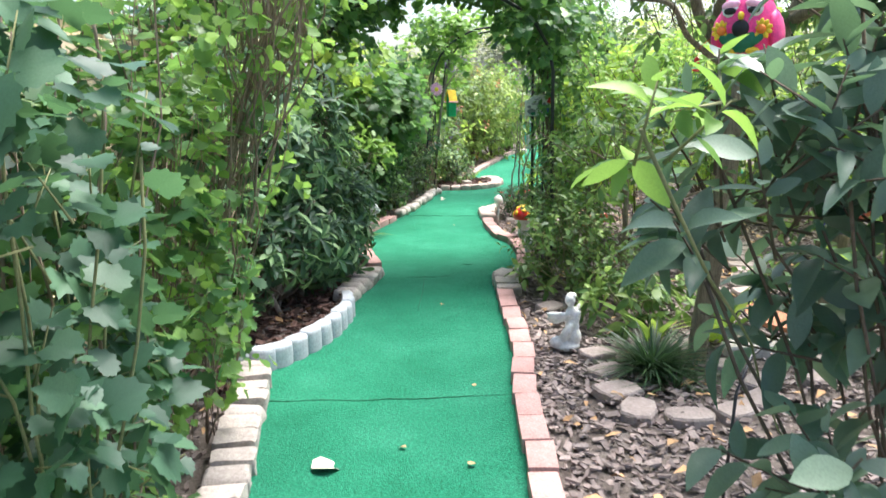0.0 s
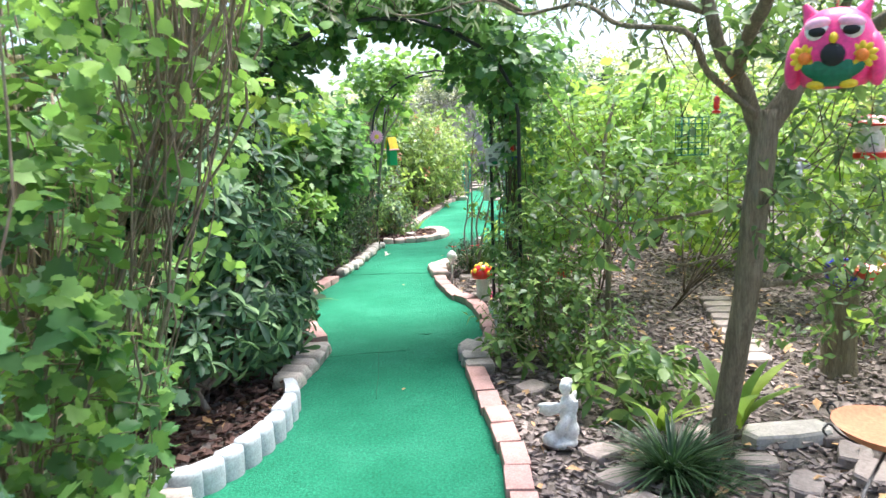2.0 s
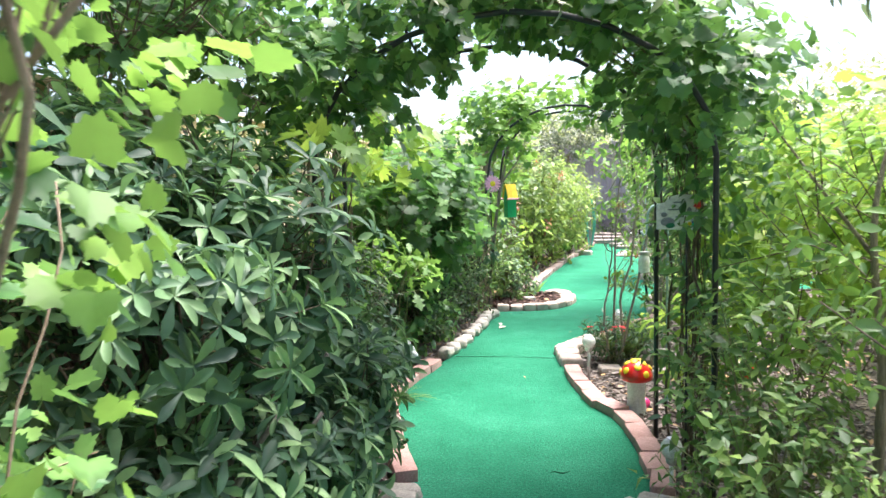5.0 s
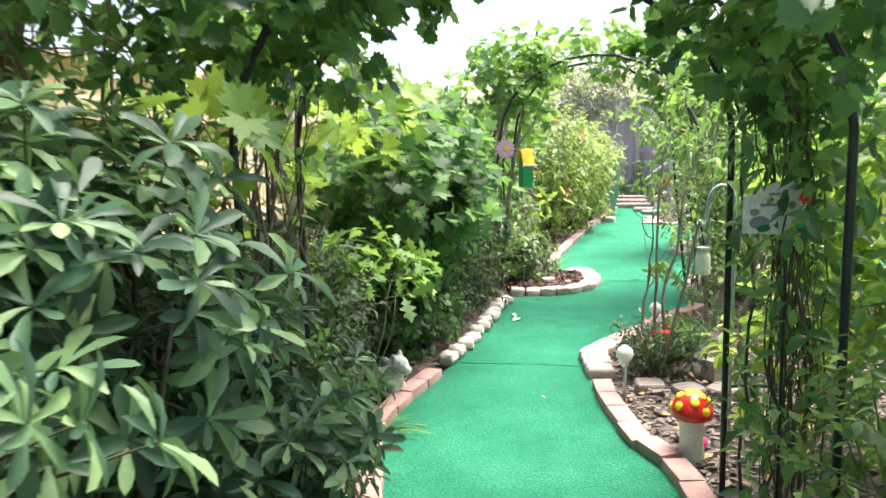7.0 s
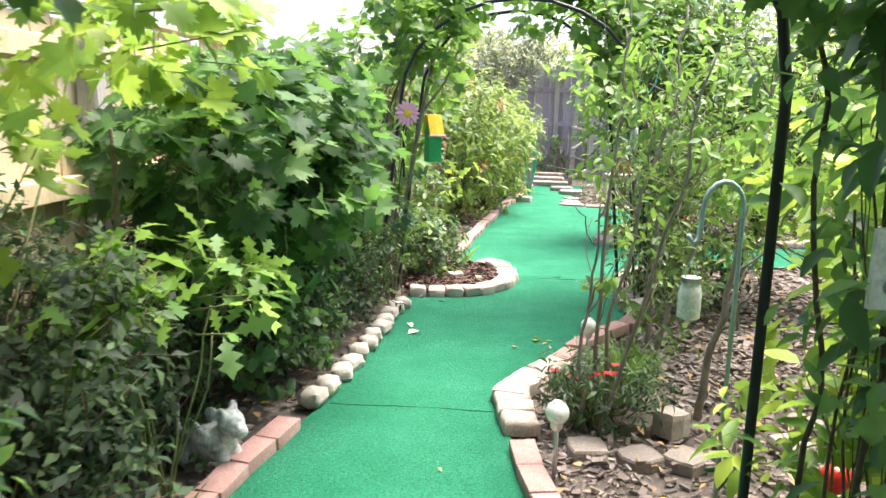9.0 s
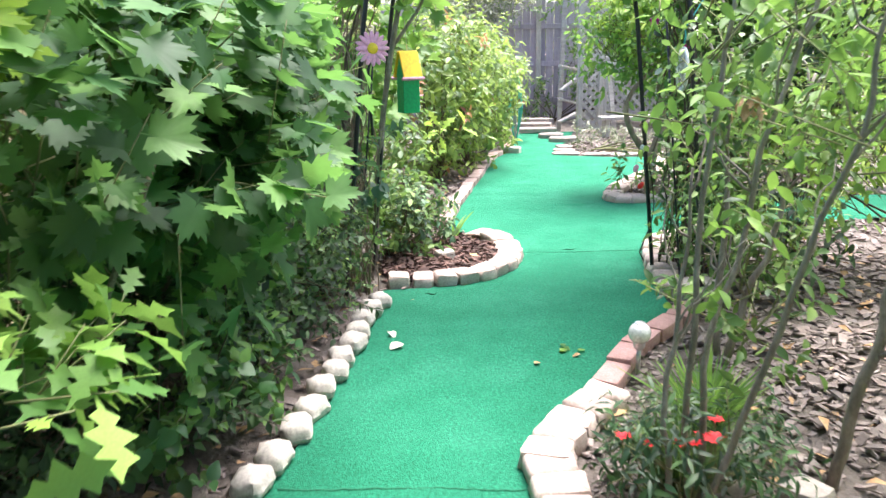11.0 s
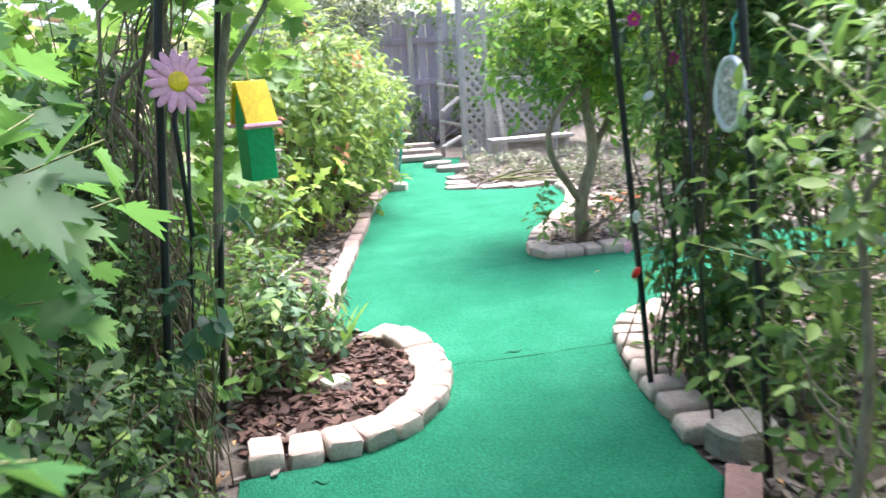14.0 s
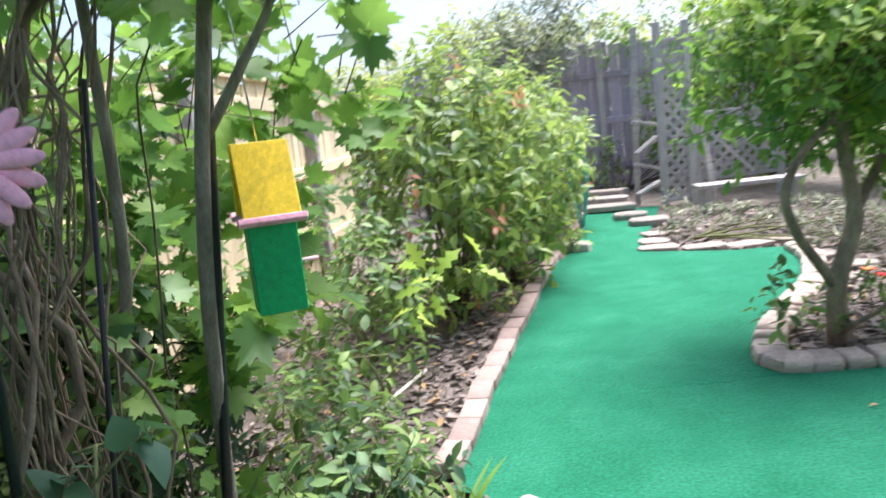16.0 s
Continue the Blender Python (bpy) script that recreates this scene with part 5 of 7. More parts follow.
# flower clump and saplings on the right after the arch
grass_clump((0.8, 7.4, -0.01), 520, 0.26, 0.5, "feathery green flowering clump by the kerb", L_SMALL, 40, "flowering_clump", "plant", 1.0, B_FINE)
shrub("flowering_clump", "low green clump dotted with red flowers", "flower", [(0.78, 7.32, 0)], [((0.78, 7.3, 0.14), (0.22, 0.18, 0.14))], 130, B_LANCE, 0.05, L_GRASS, M_GREENTWIG, per=7, reach=0.1, seed=41)
grass_clump((1.0, 7.72, -0.01), 240, 0.27, 0.6, "light green feathery weeds inside the kerb", L_MID, 47, "weed_tuft", "weed", 2.0, B_FINE)
rng = random.Random(9)
for i in range(9):
    a, r = rng.uniform(0, 6.28), rng.uniform(0.05, 0.2)
    np.random.seed(50 + i)
    k = 9
    ang = np.arange(k) * 2.4
    me = leaf_mesh("flower", B_OVAL, np.zeros((k, 3)), np.column_stack([np.cos(ang), np.sin(ang), np.full(k, 0.5)]), np.tile((0, 0, 1.0), (k, 1)), np.full(k, 0.026))
    f = part("flower", me, L_PETALRED)
    f.location = (0.76 + r * math.cos(a), 7.26 + r * 0.7 * math.sin(a), 0.2 + rng.uniform(0, 0.09))
    tagged(f, "small red blossom on the green clump", "flower", "red blossoms")
    s = part("stalk", Tubes().add([(0, 0, 0), (0.005, 0, -0.1), (0, 0, -0.2)], 0.002, 0.002, 4).mesh("stalk"), M_GREENTWIG, f)


def sapling(name, label, stems, blobs, n, template, size, material, seed, wood=M_BARK, per=6, reach=0.16, r=0.012, **kw):
    b = stems[0][0]
    t = thing(name, b, label, "sapling", "slim saplings")
    rg = random.Random(seed)
    for pts in stems:
        q = [Vector(p) - Vector(b) for p in smooth_path(pts, 7)]
        off = Vector((seed + rg.uniform(0, 9), 0, 0))
        q = [p + noise.noise_vector(p * 2.6 + off) * 0.05 * min(1, p.z * 3) + noise.noise_vector(p * 9 + off) * 0.018 for p in q]
        part("stem", Tubes().add(q, r, r * 0.35, 7).mesh("stem"), wood, t)
        for k in range(6):
            i = rg.randrange(len(q) // 4, len(q) - 1)
            a = rg.uniform(0, 6.28)
            end = q[i] + Vector((math.cos(a) * 0.16, math.sin(a) * 0.16, rg.uniform(0.14, 0.3)))
            part("branch", Tubes().add(wobble(q[i], end, 6, 0.05, rg), r * rg.uniform(0.3, 0.5), r * 0.15, 5).mesh("branch"), wood, t)
    tree_leaves(t, blobs, n, template, size, material, per, reach, seed, twig=M_GREENTWIG, **kw)
    return t


sapling("sapling", "slim multi-stemmed sapling with long light green leaves",
        [[(0.76, 7.25, 0), (0.75, 7.25, 0.6), (0.78, 7.28, 1.2), (0.82, 7.3, 1.75)], [(0.78, 7.27, 0), (0.83, 7.3, 0.6), (0.95, 7.3, 1.2), (1.05, 7.35, 1.7)], [(0.7, 7.22, 0), (0.68, 7.25, 0.5), (0.72, 7.3, 0.95)], [(0.76, 7.2, 0), (0.86, 7.1, 0.6), (0.95, 7.0, 1.15), (1.0, 6.95, 1.5)]],
        [((0.8, 7.3, 1.4), (0.28, 0.28, 0.35)), ((1.05, 7.3, 1.35), (0.28, 0.28, 0.35)), ((0.86, 7.3, 0.8), (0.14, 0.15, 0.3)), ((1.02, 7.0, 1.1), (0.2, 0.2, 0.3))], 85, B_ELL, 0.058, L_MID, 42, per=7, reach=0.15, inner=0.2, wood=M_GREYBARK, r=0.01)
sapling("sapling", "leaning grey-stemmed sapling beside hanging jar", [[(1.22, 7.36, 0), (1.25, 7.3, 0.5), (1.33, 7.3, 1.0), (1.42, 7.35, 1.6)]],
        [((1.42, 7.4, 1.3), (0.35, 0.35, 0.4)), ((1.75, 7.7, 1.2), (0.35, 0.4, 0.4)), ((1.7, 8.0, 0.85), (0.25, 0.3, 0.25))], 170, B_ELL, 0.062, L_MID, 43, r=0.018, inner=0.2, wood=M_GREYBARK)
sapling("sapling", "small-leaved shrubby sapling near the path's bend", [[(1.3, 8.3, 0), (1.32, 8.32, 0.6), (1.3, 8.4, 1.2)], [(1.34, 8.28, 0), (1.5, 8.3, 0.6), (1.65, 8.4, 1.1)]],
        [((1.35, 8.4, 0.9), (0.25, 0.25, 0.4)), ((1.65, 8.5, 0.8), (0.3, 0.3, 0.35)), ((1.5, 8.6, 0.35), (0.25, 0.25, 0.25)), ((1.3, 8.0, 1.2), (0.3, 0.3, 0.35)), ((1.05, 7.6, 0.5), (0.15, 0.2, 0.3))], 330, B_ELL, 0.055, L_SMALL, 44, inner=0.25, wood=M_GREYBARK, r=0.017)
shrub("leafy_shrub", "green shrub row beyond the bark mulch", "shrub", [(2.9, 8.4, 0), (3.4, 9.3, 0)],
      [((2.6, 8.0, 1.1), (0.5, 0.6, 0.6)), ((3.3, 9.0, 0.9), (0.6, 0.6, 0.8)), ((2.9, 9.4, 1.4), (0.5, 0.5, 0.4)), ((2.2, 9.3, 0.7), (0.35, 0.4, 0.5))], 560, B_ELL, 0.08, L_LIGHT, M_TWIG, per=6, reach=0.18, seed=45, inner=0.3)
shrub("leafy_shrub", "young bright leaves climbing by the arch foot", "shrub", [(1.0, 5.9, 0)], [((0.98, 5.95, 0.42), (0.2, 0.2, 0.28)), ((1.15, 6.0, 0.7), (0.2, 0.2, 0.25))], 40, B_ELL, 0.085, L_LIGHT, M_GREENTWIG, per=6, reach=0.14, seed=46, every=1, stem=0.005)

# second arch
A2 = [(-0.24, 9.23), (-0.11, 9.83), (1.46, 8.80), (1.44, 9.43)]
arch("garden_arch", "black iron garden arch wound with dry stems", A2, 1.35, 1.95, "garden arches", 0.15)
LB = [(-0.16, 9.5, 0), (-0.17, 9.5, 0.6), (-0.14, 9.52, 1.3), (0.02, 9.5, 1.65), (0.25, 9.45, 1.9), (0.6, 9.4, 2.0)]
RB = [(1.58, 9.5, 0), (1.58, 9.5, 0.6), (1.54, 9.45, 1.3), (1.38, 9.4, 1.65), (1.05, 9.35, 1.9), (0.6, 9.4, 2.0)]
climbing("arch_vine", "pale dry vine stems wound up the arch post", [LB[:4], LB, [(-0.3, 9.75, 0), (-0.22, 9.7, 0.6), (-0.26, 9.65, 1.2), (-0.1, 9.6, 1.8)]], 40,
         [((-0.15, 9.55, 1.8), (0.3, 0.4, 0.25)), ((-0.3, 9.7, 0.3), (0.2, 0.3, 0.3)), ((-0.32, 9.75, 1.1), (0.15, 0.2, 0.4))], 90, B_VINE5, 0.075, L_VINE, 50, stem=0.0065, wood=M_STEM, stray=0.12)
climbing("arch_vine", "tangled vine with dull green leaves on arch posts", [RB[:4], RB[:4], RB], 18,
         [((1.78, 9.6, 1.2), (0.22, 0.3, 0.6)), ((1.72, 9.5, 0.45), (0.18, 0.26, 0.4)), ((1.6, 9.4, 1.85), (0.35, 0.4, 0.25)), ((1.8, 9.35, 0.2), (0.2, 0.25, 0.2)), ((2.1, 9.5, 1.5), (0.3, 0.3, 0.5))], 1150, B_ELL, 0.062, L_SMALL, 51, stem=0.004, wood=M_TWIG, stray=0.08)
climbing("arch_vine", "leafy vine over the top of the second arch", [LB, RB], 10,
         [((0.0, 9.5, 1.95), (0.3, 0.35, 0.15)), ((0.6, 9.4, 2.0), (0.45, 0.35, 0.14)), ((1.2, 9.3, 1.9), (0.35, 0.35, 0.2)), ((0.1, 9.45, 1.75), (0.25, 0.4, 0.25)), ((1.3, 9.25, 1.72), (0.22, 0.4, 0.22))], 300, B_VINE5, 0.085, L_MID, 52)
shrub("vine_sprig", "small climber with round blue-green leaves by the arch foot", "vine", [(-0.12, 9.3, 0)], [((-0.04, 9.24, 0.86), (0.07, 0.06, 0.07)), ((-0.1, 9.3, 0.6), (0.1, 0.1, 0.25))], 14, B_ROUND, 0.06, L_BLUE, M_GREENTWIG, per=5, reach=0.06, seed=153, every=1, stem=0.004)
shrub("box_hedge", "clipped box-like shrub of tiny bright green leaves", "hedge", [(-0.45, 9.0, 0), (-0.35, 9.25, 0)],
      [((-0.5, 8.95, 0.36), (0.26, 0.36, 0.4)), ((-0.36, 9.2, 0.38), (0.2, 0.24, 0.36)), ((-0.5, 9.5, 0.45), (0.22, 0.3, 0.45))], 800, B_OVAL, 0.034, L_SMALL, M_TWIG, per=9, reach=0.14, seed=154, every=3, stem=0.006, up=1.0)
# leaf colour darkened here to paint the shade behind the left post
shrub("undergrowth", "leaves behind the wound arch post, their shade put into the colour", "undergrowth", [(-0.6, 10.0, 0), (-0.5, 10.4, 0)],
      [((-0.62, 9.95, 0.55), (0.26, 0.35, 0.55)), ((-0.5, 10.45, 0.4), (0.3, 0.35, 0.4)), ((-0.85, 10.3, 0.8), (0.25, 0.4, 0.5)), ((-0.42, 9.75, 0.75), (0.2, 0.25, 0.55))], 680, B_ELL, 0.06, L_PAINTED_SHADE, M_TWIG, per=7, reach=0.15, seed=155, every=3, stem=0.006)
# same darkened leaf colour, painting shade behind the right posts
shrub("undergrowth", "foliage behind the wound arch posts with deep shade in its colour", "undergrowth", [(2.0, 9.8, 0), (2.4, 9.7, 0)],
      [((2.0, 9.85, 1.5), (0.4, 0.3, 0.5)), ((1.78, 9.7, 1.95), (0.4, 0.35, 0.25)), ((2.3, 9.6, 0.9), (0.35, 0.35, 0.5)), ((2.7, 9.8, 1.5), (0.5, 0.4, 0.6)), ((1.9, 9.1, 0.3), (0.25, 0.3, 0.25))], 620, B_ELL, 0.07, L_PAINTED_SHADE, M_TWIG, per=7, reach=0.16, seed=156, every=3, stem=0.006, inner=0.25)
# bare twin stems by the birdhouse
t = tree("twin_stem_tree", "grey slender twin stems against the arch", (-0.1, 9.95, 0), [(-0.1, 9.95, 0), (-0.05, 9.85, 0.6), (0.02, 9.75, 1.1), (0.14, 9.7, 1.7), (0.25, 9.7, 2.3)], 0.018, 0.012,
         [([(-0.35, 9.9, 0), (-0.25, 9.8, 0.6), (-0.12, 9.7, 1.1), (-0.1, 9.65, 1.8)], 0.017, 0.01), ([(0.05, 9.75, 1.25), (0.2, 9.72, 1.45), (0.3, 9.7, 1.7)], 0.012, 0.005)], M_GREYBARK)
tree_leaves(t, [((-0.5, 10.3, 1.5), (0.35, 0.4, 0.4)), ((0.1, 10.6, 1.6), (0.28, 0.3, 0.35)), ((-0.6, 10.1, 0.8), (0.3, 0.3, 0.35)), ((-0.2, 10.6, 1.2), (0.25, 0.3, 0.3)), ((-0.35, 10.1, 0.6), (0.25, 0.3, 0.4)), ((-0.15, 10.4, 0.8), (0.22, 0.25, 0.3)), ((-0.7, 10.6, 1.1), (0.3, 0.4, 0.5))], 250, B_MAPLE, 0.12, L_MID, per=5, reach=0.18, seed=53)
shrub("undergrowth", "mixed low green plants at the arch foot", "undergrowth", [(-0.3, 9.9, 0), (0.1, 10.4, 0)],
      [((-0.35, 9.9, 0.2), (0.26, 0.35, 0.2)), ((0.12, 10.25, 0.2), (0.2, 0.2, 0.2)), ((-0.05, 11.0, 0.16), (0.26, 0.4, 0.18)), ((0.1, 10.0, 0.2), (0.16, 0.16, 0.2)), ((-0.35, 9.75, 0.6), (0.18, 0.18, 0.25))], 260, B_ELL, 0.068, L_SMALL, M_GREENTWIG, per=6, reach=0.14, seed=54, inner=0.2)
shrub("bed_plant", "small dark leafy plant in the rounded mulch bed", "plant", [(0.16, 10.1, 0)], [((0.14, 10.1, 0.22), (0.17, 0.2, 0.18)), ((0.3, 10.35, 0.14), (0.12, 0.1, 0.12))], 75, B_ELL, 0.06, L_PITTO, M_TWIG, per=6, reach=0.1, seed=157, every=1, stem=0.004, inner=0.2)
grass_clump((0.42, 10.45, -0.01), 14, 0.2, 0.6, "light green broad-bladed weed in the rounded bed", L_MID, 155, "weed_tuft", "weed", 2.2)

# hedge on the left beyond the second arch
shrub("hedge_shrub", "rounded yellow-green hedge shrub with reddish tips", "hedge", [(0.5, 12.9, 0), (0.9, 13.8, 0)],
      [((0.45, 12.9, 0.85), (0.5, 0.65, 0.75)), ((0.85, 13.8, 0.8), (0.45, 0.7, 0.75))], 760, B_ELL, 0.095, L_HEDGE, M_TWIG, per=7, reach=0.18, seed=55, every=3, inner=0.45)
HEDGE = bpy.data.objects["hedge_shrub"]
np.random.seed(255)
crown("young_foliage", [((-0.05, 0.0, 0.95), (0.5, 0.65, 0.72)), ((0.35, 0.9, 0.9), (0.45, 0.7, 0.72))], 34, B_ELL, 0.075, 4, 0.1, L_REDTIP, HEDGE, inner=0.9, seed=55)
shrub("hedge_shrub", "yellow-green hedge shrub beside the far turf", "hedge", [(1.3, 15.0, 0), (1.6, 16.2, 0)],
      [((1.15, 15.0, 0.75), (0.42, 0.7, 0.75)), ((1.5, 16.2, 0.7), (0.4, 0.6, 0.7))], 560, B_ELL, 0.095, L_HEDGE, M_TWIG, per=6, reach=0.17, seed=56, every=4, inner=0.5)
shrub("hedge_shrub", "open shrub of light leaves before the hedge", "shrub", [(0.1, 11.6, 0), (0.0, 12.2, 0)],
      [((0.1, 11.7, 0.4), (0.32, 0.5, 0.35)), ((-0.2, 12.2, 0.55), (0.4, 0.6, 0.45))], 200, B_ELL, 0.07, L_SMALL, M_GREENTWIG, per=6, reach=0.16, seed=57, inner=0.3)
shrub("bright_sprig", "arching sprig of yellow-green lobed leaves", "sapling", [(0.25, 11.2, 0)], [((0.45, 11.1, 0.62), (0.16, 0.12, 0.06))], 5, B_OAK, 0.12, L_LIGHT, M_GREENTWIG, per=4, reach=0.1, seed=58, every=1, stem=0.004, singles=30)

# crooked tree on the island
t = tree("crooked_tree", "small crooked multi-stemmed tree in a stone-edged bed", (2.25, 11.75, 0), [(2.25, 11.75, 0), (2.22, 11.7, 0.3), (2.3, 11.7, 0.6), (2.28, 11.75, 1.0), (2.4, 11.8, 1.6)], 0.05, 0.02,
         [([(2.22, 11.7, 0.28), (2.05, 11.65, 0.5), (1.95, 11.6, 0.75), (2.05, 11.6, 0.95), (2.2, 11.65, 1.05)], 0.03, 0.012), ([(2.3, 11.72, 0.6), (2.5, 11.8, 0.9), (2.7, 11.9, 1.4)], 0.028, 0.01), ([(2.28, 11.75, 1.0), (2.1, 11.9, 1.4), (2.0, 12.0, 1.8)], 0.02, 0.007), ([(2.2, 11.7, 0.05), (2.45, 11.6, 0.25), (2.55, 11.55, 0.5)], 0.014, 0.005)], M_STEM)
tree_leaves(t, [((2.2, 11.8, 1.3), (0.48, 0.45, 0.36)), ((2.65, 11.85, 1.05), (0.45, 0.45, 0.33)), ((2.5, 11.9, 1.5), (0.5, 0.45, 0.28)), ((2.95, 12.2, 1.35), (0.45, 0.45, 0.35)), ((1.94, 11.9, 1.2), (0.3, 0.35, 0.3))], 520, B_ELL, 0.08, L_MID, per=7, reach=0.18, seed=59, inner=0.3)
tree_leaves(t, [((2.25, 11.8, 1.45), (0.52, 0.5, 0.33)), ((2.75, 11.9, 1.2), (0.5, 0.5, 0.35))], 400, B_ELL, 0.08, L_LIGHT, per=7, reach=0.18, seed=159, name="young_foliage", inner=0.4)
shrub("undergrowth", "little green plants round the crooked tree", "undergrowth", [(1.98, 11.75, 0), (2.6, 11.8, 0)], [((1.98, 11.75, 0.2), (0.1, 0.12, 0.2)), ((2.5, 11.8, 0.12), (0.3, 0.25, 0.14))], 50, B_ELL, 0.07, L_SMALL, M_GREENTWIG, per=5, reach=0.12, seed=60)
shrub("leafy_shrub", "mass of green and yellow shrubs behind the island", "shrub", [(4.0, 12.5, 0), (4.4, 14, 0), (3.6, 10.0, 0)],
      [((4.0, 12.6, 0.9), (0.7, 0.9, 0.9)), ((4.5, 14.2, 0.9), (0.8, 1.0, 0.9)), ((4.9, 11.4, 1.0), (0.5, 1.2, 1.0)), ((3.6, 9.7, 0.5), (0.5, 0.35, 0.45))], 800, B_ELL, 0.085, L_HEDGE, M_TWIG, per=6, reach=0.2, seed=61, every=5)

t = tree("olive_tree", "grey-green round-headed tree before the end fence", (1.7, 18.7, -0.02), [(1.7, 18.7, -0.02), (1.75, 18.7, 0.9), (1.7, 18.7, 1.8)], 0.06, 0.03, [([(1.73, 18.7, 0.9), (1.3, 18.6, 1.5), (1.1, 18.6, 2.0)], 0.03, 0.01)])
tree_leaves(t, [((1.7, 18.7, 2.1), (0.75, 0.5, 0.5)), ((1.0, 18.5, 1.7), (0.6, 0.5, 0.5)), ((2.3, 18.9, 2.5), (0.5, 0.4, 0.3)), ((0.6, 18.2, 0.8), (0.6, 0.5, 0.8))], 620, B_LANCE, 0.12, L_OLIVE, per=8, reach=0.24, seed=91, inner=0.3)
shrub("leafy_shrub", "tall dark shrubs against the end fence", "shrub", [(3.8, 18.6, 0), (4.8, 18.4, 0)],
      [((3.7, 18.6, 1.3), (0.5, 0.4, 0.9)), ((4.6, 18.0, 1.2), (0.7, 0.6, 1.1)), ((5.4, 16.6, 1.2), (0.7, 0.9, 1.1)), ((3.2, 18.9, 2.2), (0.6, 0.3, 0.3)), ((4.0, 17.9, 1.7), (0.6, 0.4, 0.6)), ((4.9, 17.3, 1.6), (0.7, 0.5, 0.8))], 820, B_OVAL, 0.1, L_SMALL, M_TWIG, per=7, reach=0.24, seed=92, every=5)

# tall trees that close the view
for i, (x, y, h, r, mat) in enumerate(((6.2, 21.5, 2.4, 1.5, L_FAR), (1.5, 22.0, 2.3, 1.0, L_FAR), (3.6, 23.5, 2.1, 1.3, L_FAR), (-0.8, 21.5, 1.6, 1.0, L_FAR), (6.8, 16.5, 2.4, 1.6, L_FAR), (7.4, 11.5, 2.6, 1.8, L_FAR), (7.2, 6.5, 2.4, 1.6, L_FAR), (6.6, 1.8, 2.6, 1.6, L_FAR))):
    t = tree("far_tree", "leafy tree behind the garden fence", (x, y, -0.02), [(x, y, -0.02), (x + 0.1, y, h * 0.5), (x, y + 0.1, h * 0.9)], 0.12, 0.05,
             [([(x + 0.05, y, h * 0.5), (x + r * 0.4, y, h * 0.8), (x + r * 0.6, y, h)], 0.06, 0.02), ([(x + 0.05, y, h * 0.45), (x - r * 0.4, y, h * 0.75), (x - r * 0.6, y + 0.2, h)], 0.06, 0.02)])
    t["group"] = "trees beyond the fence"
    tree_leaves(t, [((x, y, h), (r, r, r * 0.6)), ((x + r * 0.5, y - 0.3, h * 0.65), (r * 0.7, r * 0.7, r * 0.5)), ((x - r * 0.5, y - 0.2, h * 0.7), (r * 0.7, r * 0.7, r * 0.5)), ((x, y - 0.2, h * 0.35), (r * 0.8, r * 0.6, h * 0.3))], 520, B_OVAL, 0.16, mat, per=7, reach=0.34, seed=70 + i, inner=0.35)
# shade trees over the start of the walk
t = tree("shade_tree", "spreading tree between fence and arch", (-1.75, 5.3, -0.02), [(-1.75, 5.3, -0.02), (-1.65, 5.3, 1.0), (-1.5, 5.4, 1.9)], 0.034, 0.022,
         [([(-1.6, 5.3, 1.4), (-1.3, 5.0, 1.8), (-1.0, 4.8, 2.0)], 0.03, 0.008), ([(-1.5, 5.4, 1.8), (-1.4, 6.0, 2.0), (-1.2, 6.5, 2.2)], 0.03, 0.008), ([(-1.65, 5.3, 1.0), (-1.35, 4.9, 1.35), (-1.1, 4.3, 1.5)], 0.022, 0.006), ([(-1.5, 5.4, 1.88), (-1.8, 6.2, 2.3), (-1.85, 7.2, 2.5)], 0.03, 0.008)])
tree_leaves(t, [((-1.35, 5.0, 2.05), (0.5, 0.6, 0.28)), ((-1.2, 4.4, 1.8), (0.4, 0.5, 0.15))], 340, B_VINE5, 0.07, L_VINE, per=6, reach=0.2, seed=93)
# out of view: added only to shade the near left side
t = tree("shade_tree", "unseen tall tree behind the vine hedge, added to cast shade", (-2.6, 0.2, -0.02), [(-2.6, 0.2, -0.02), (-2.5, 0.2, 1.5), (-2.3, 0.3, 3.0)], 0.13, 0.07,
         [([(-2.4, 0.25, 2.2), (-1.6, 0.2, 3.0), (-0.9, 0.2, 3.3)], 0.06, 0.02), ([(-2.3, 0.3, 2.8), (-2.0, 1.2, 3.4), (-1.6, 2.0, 3.6)], 0.05, 0.02)])
tree_leaves(t, [((-2.0, 0.4, 3.4), (1.2, 1.3, 0.6)), ((-1.2, -0.6, 3.3), (0.9, 1.0, 0.5)), ((-2.7, 1.6, 2.6), (0.6, 0.9, 0.7))], 420, B_OVAL, 0.12, L_FAR, per=7, reach=0.3, seed=90)

# ---- ornaments and small things, from near to far ----


def blobby(name, parts, voxel, material):
    """One plain mesh melted together out of ellipsoids."""
    bm = bmesh.new()
    for at, radii, rot in parts:
        ball(bm, radii, at, rot, 14, 10)
    ob = part(name, bm, material)
    m = ob.modifiers.new("melt", "REMESH")
    m.mode, m.voxel_size = "VOXEL", voxel
    s = ob.modifiers.new("soften", "SMOOTH")
    s.factor, s.iterations = 0.5, 4
    ob.data.shade_smooth()
    return ob


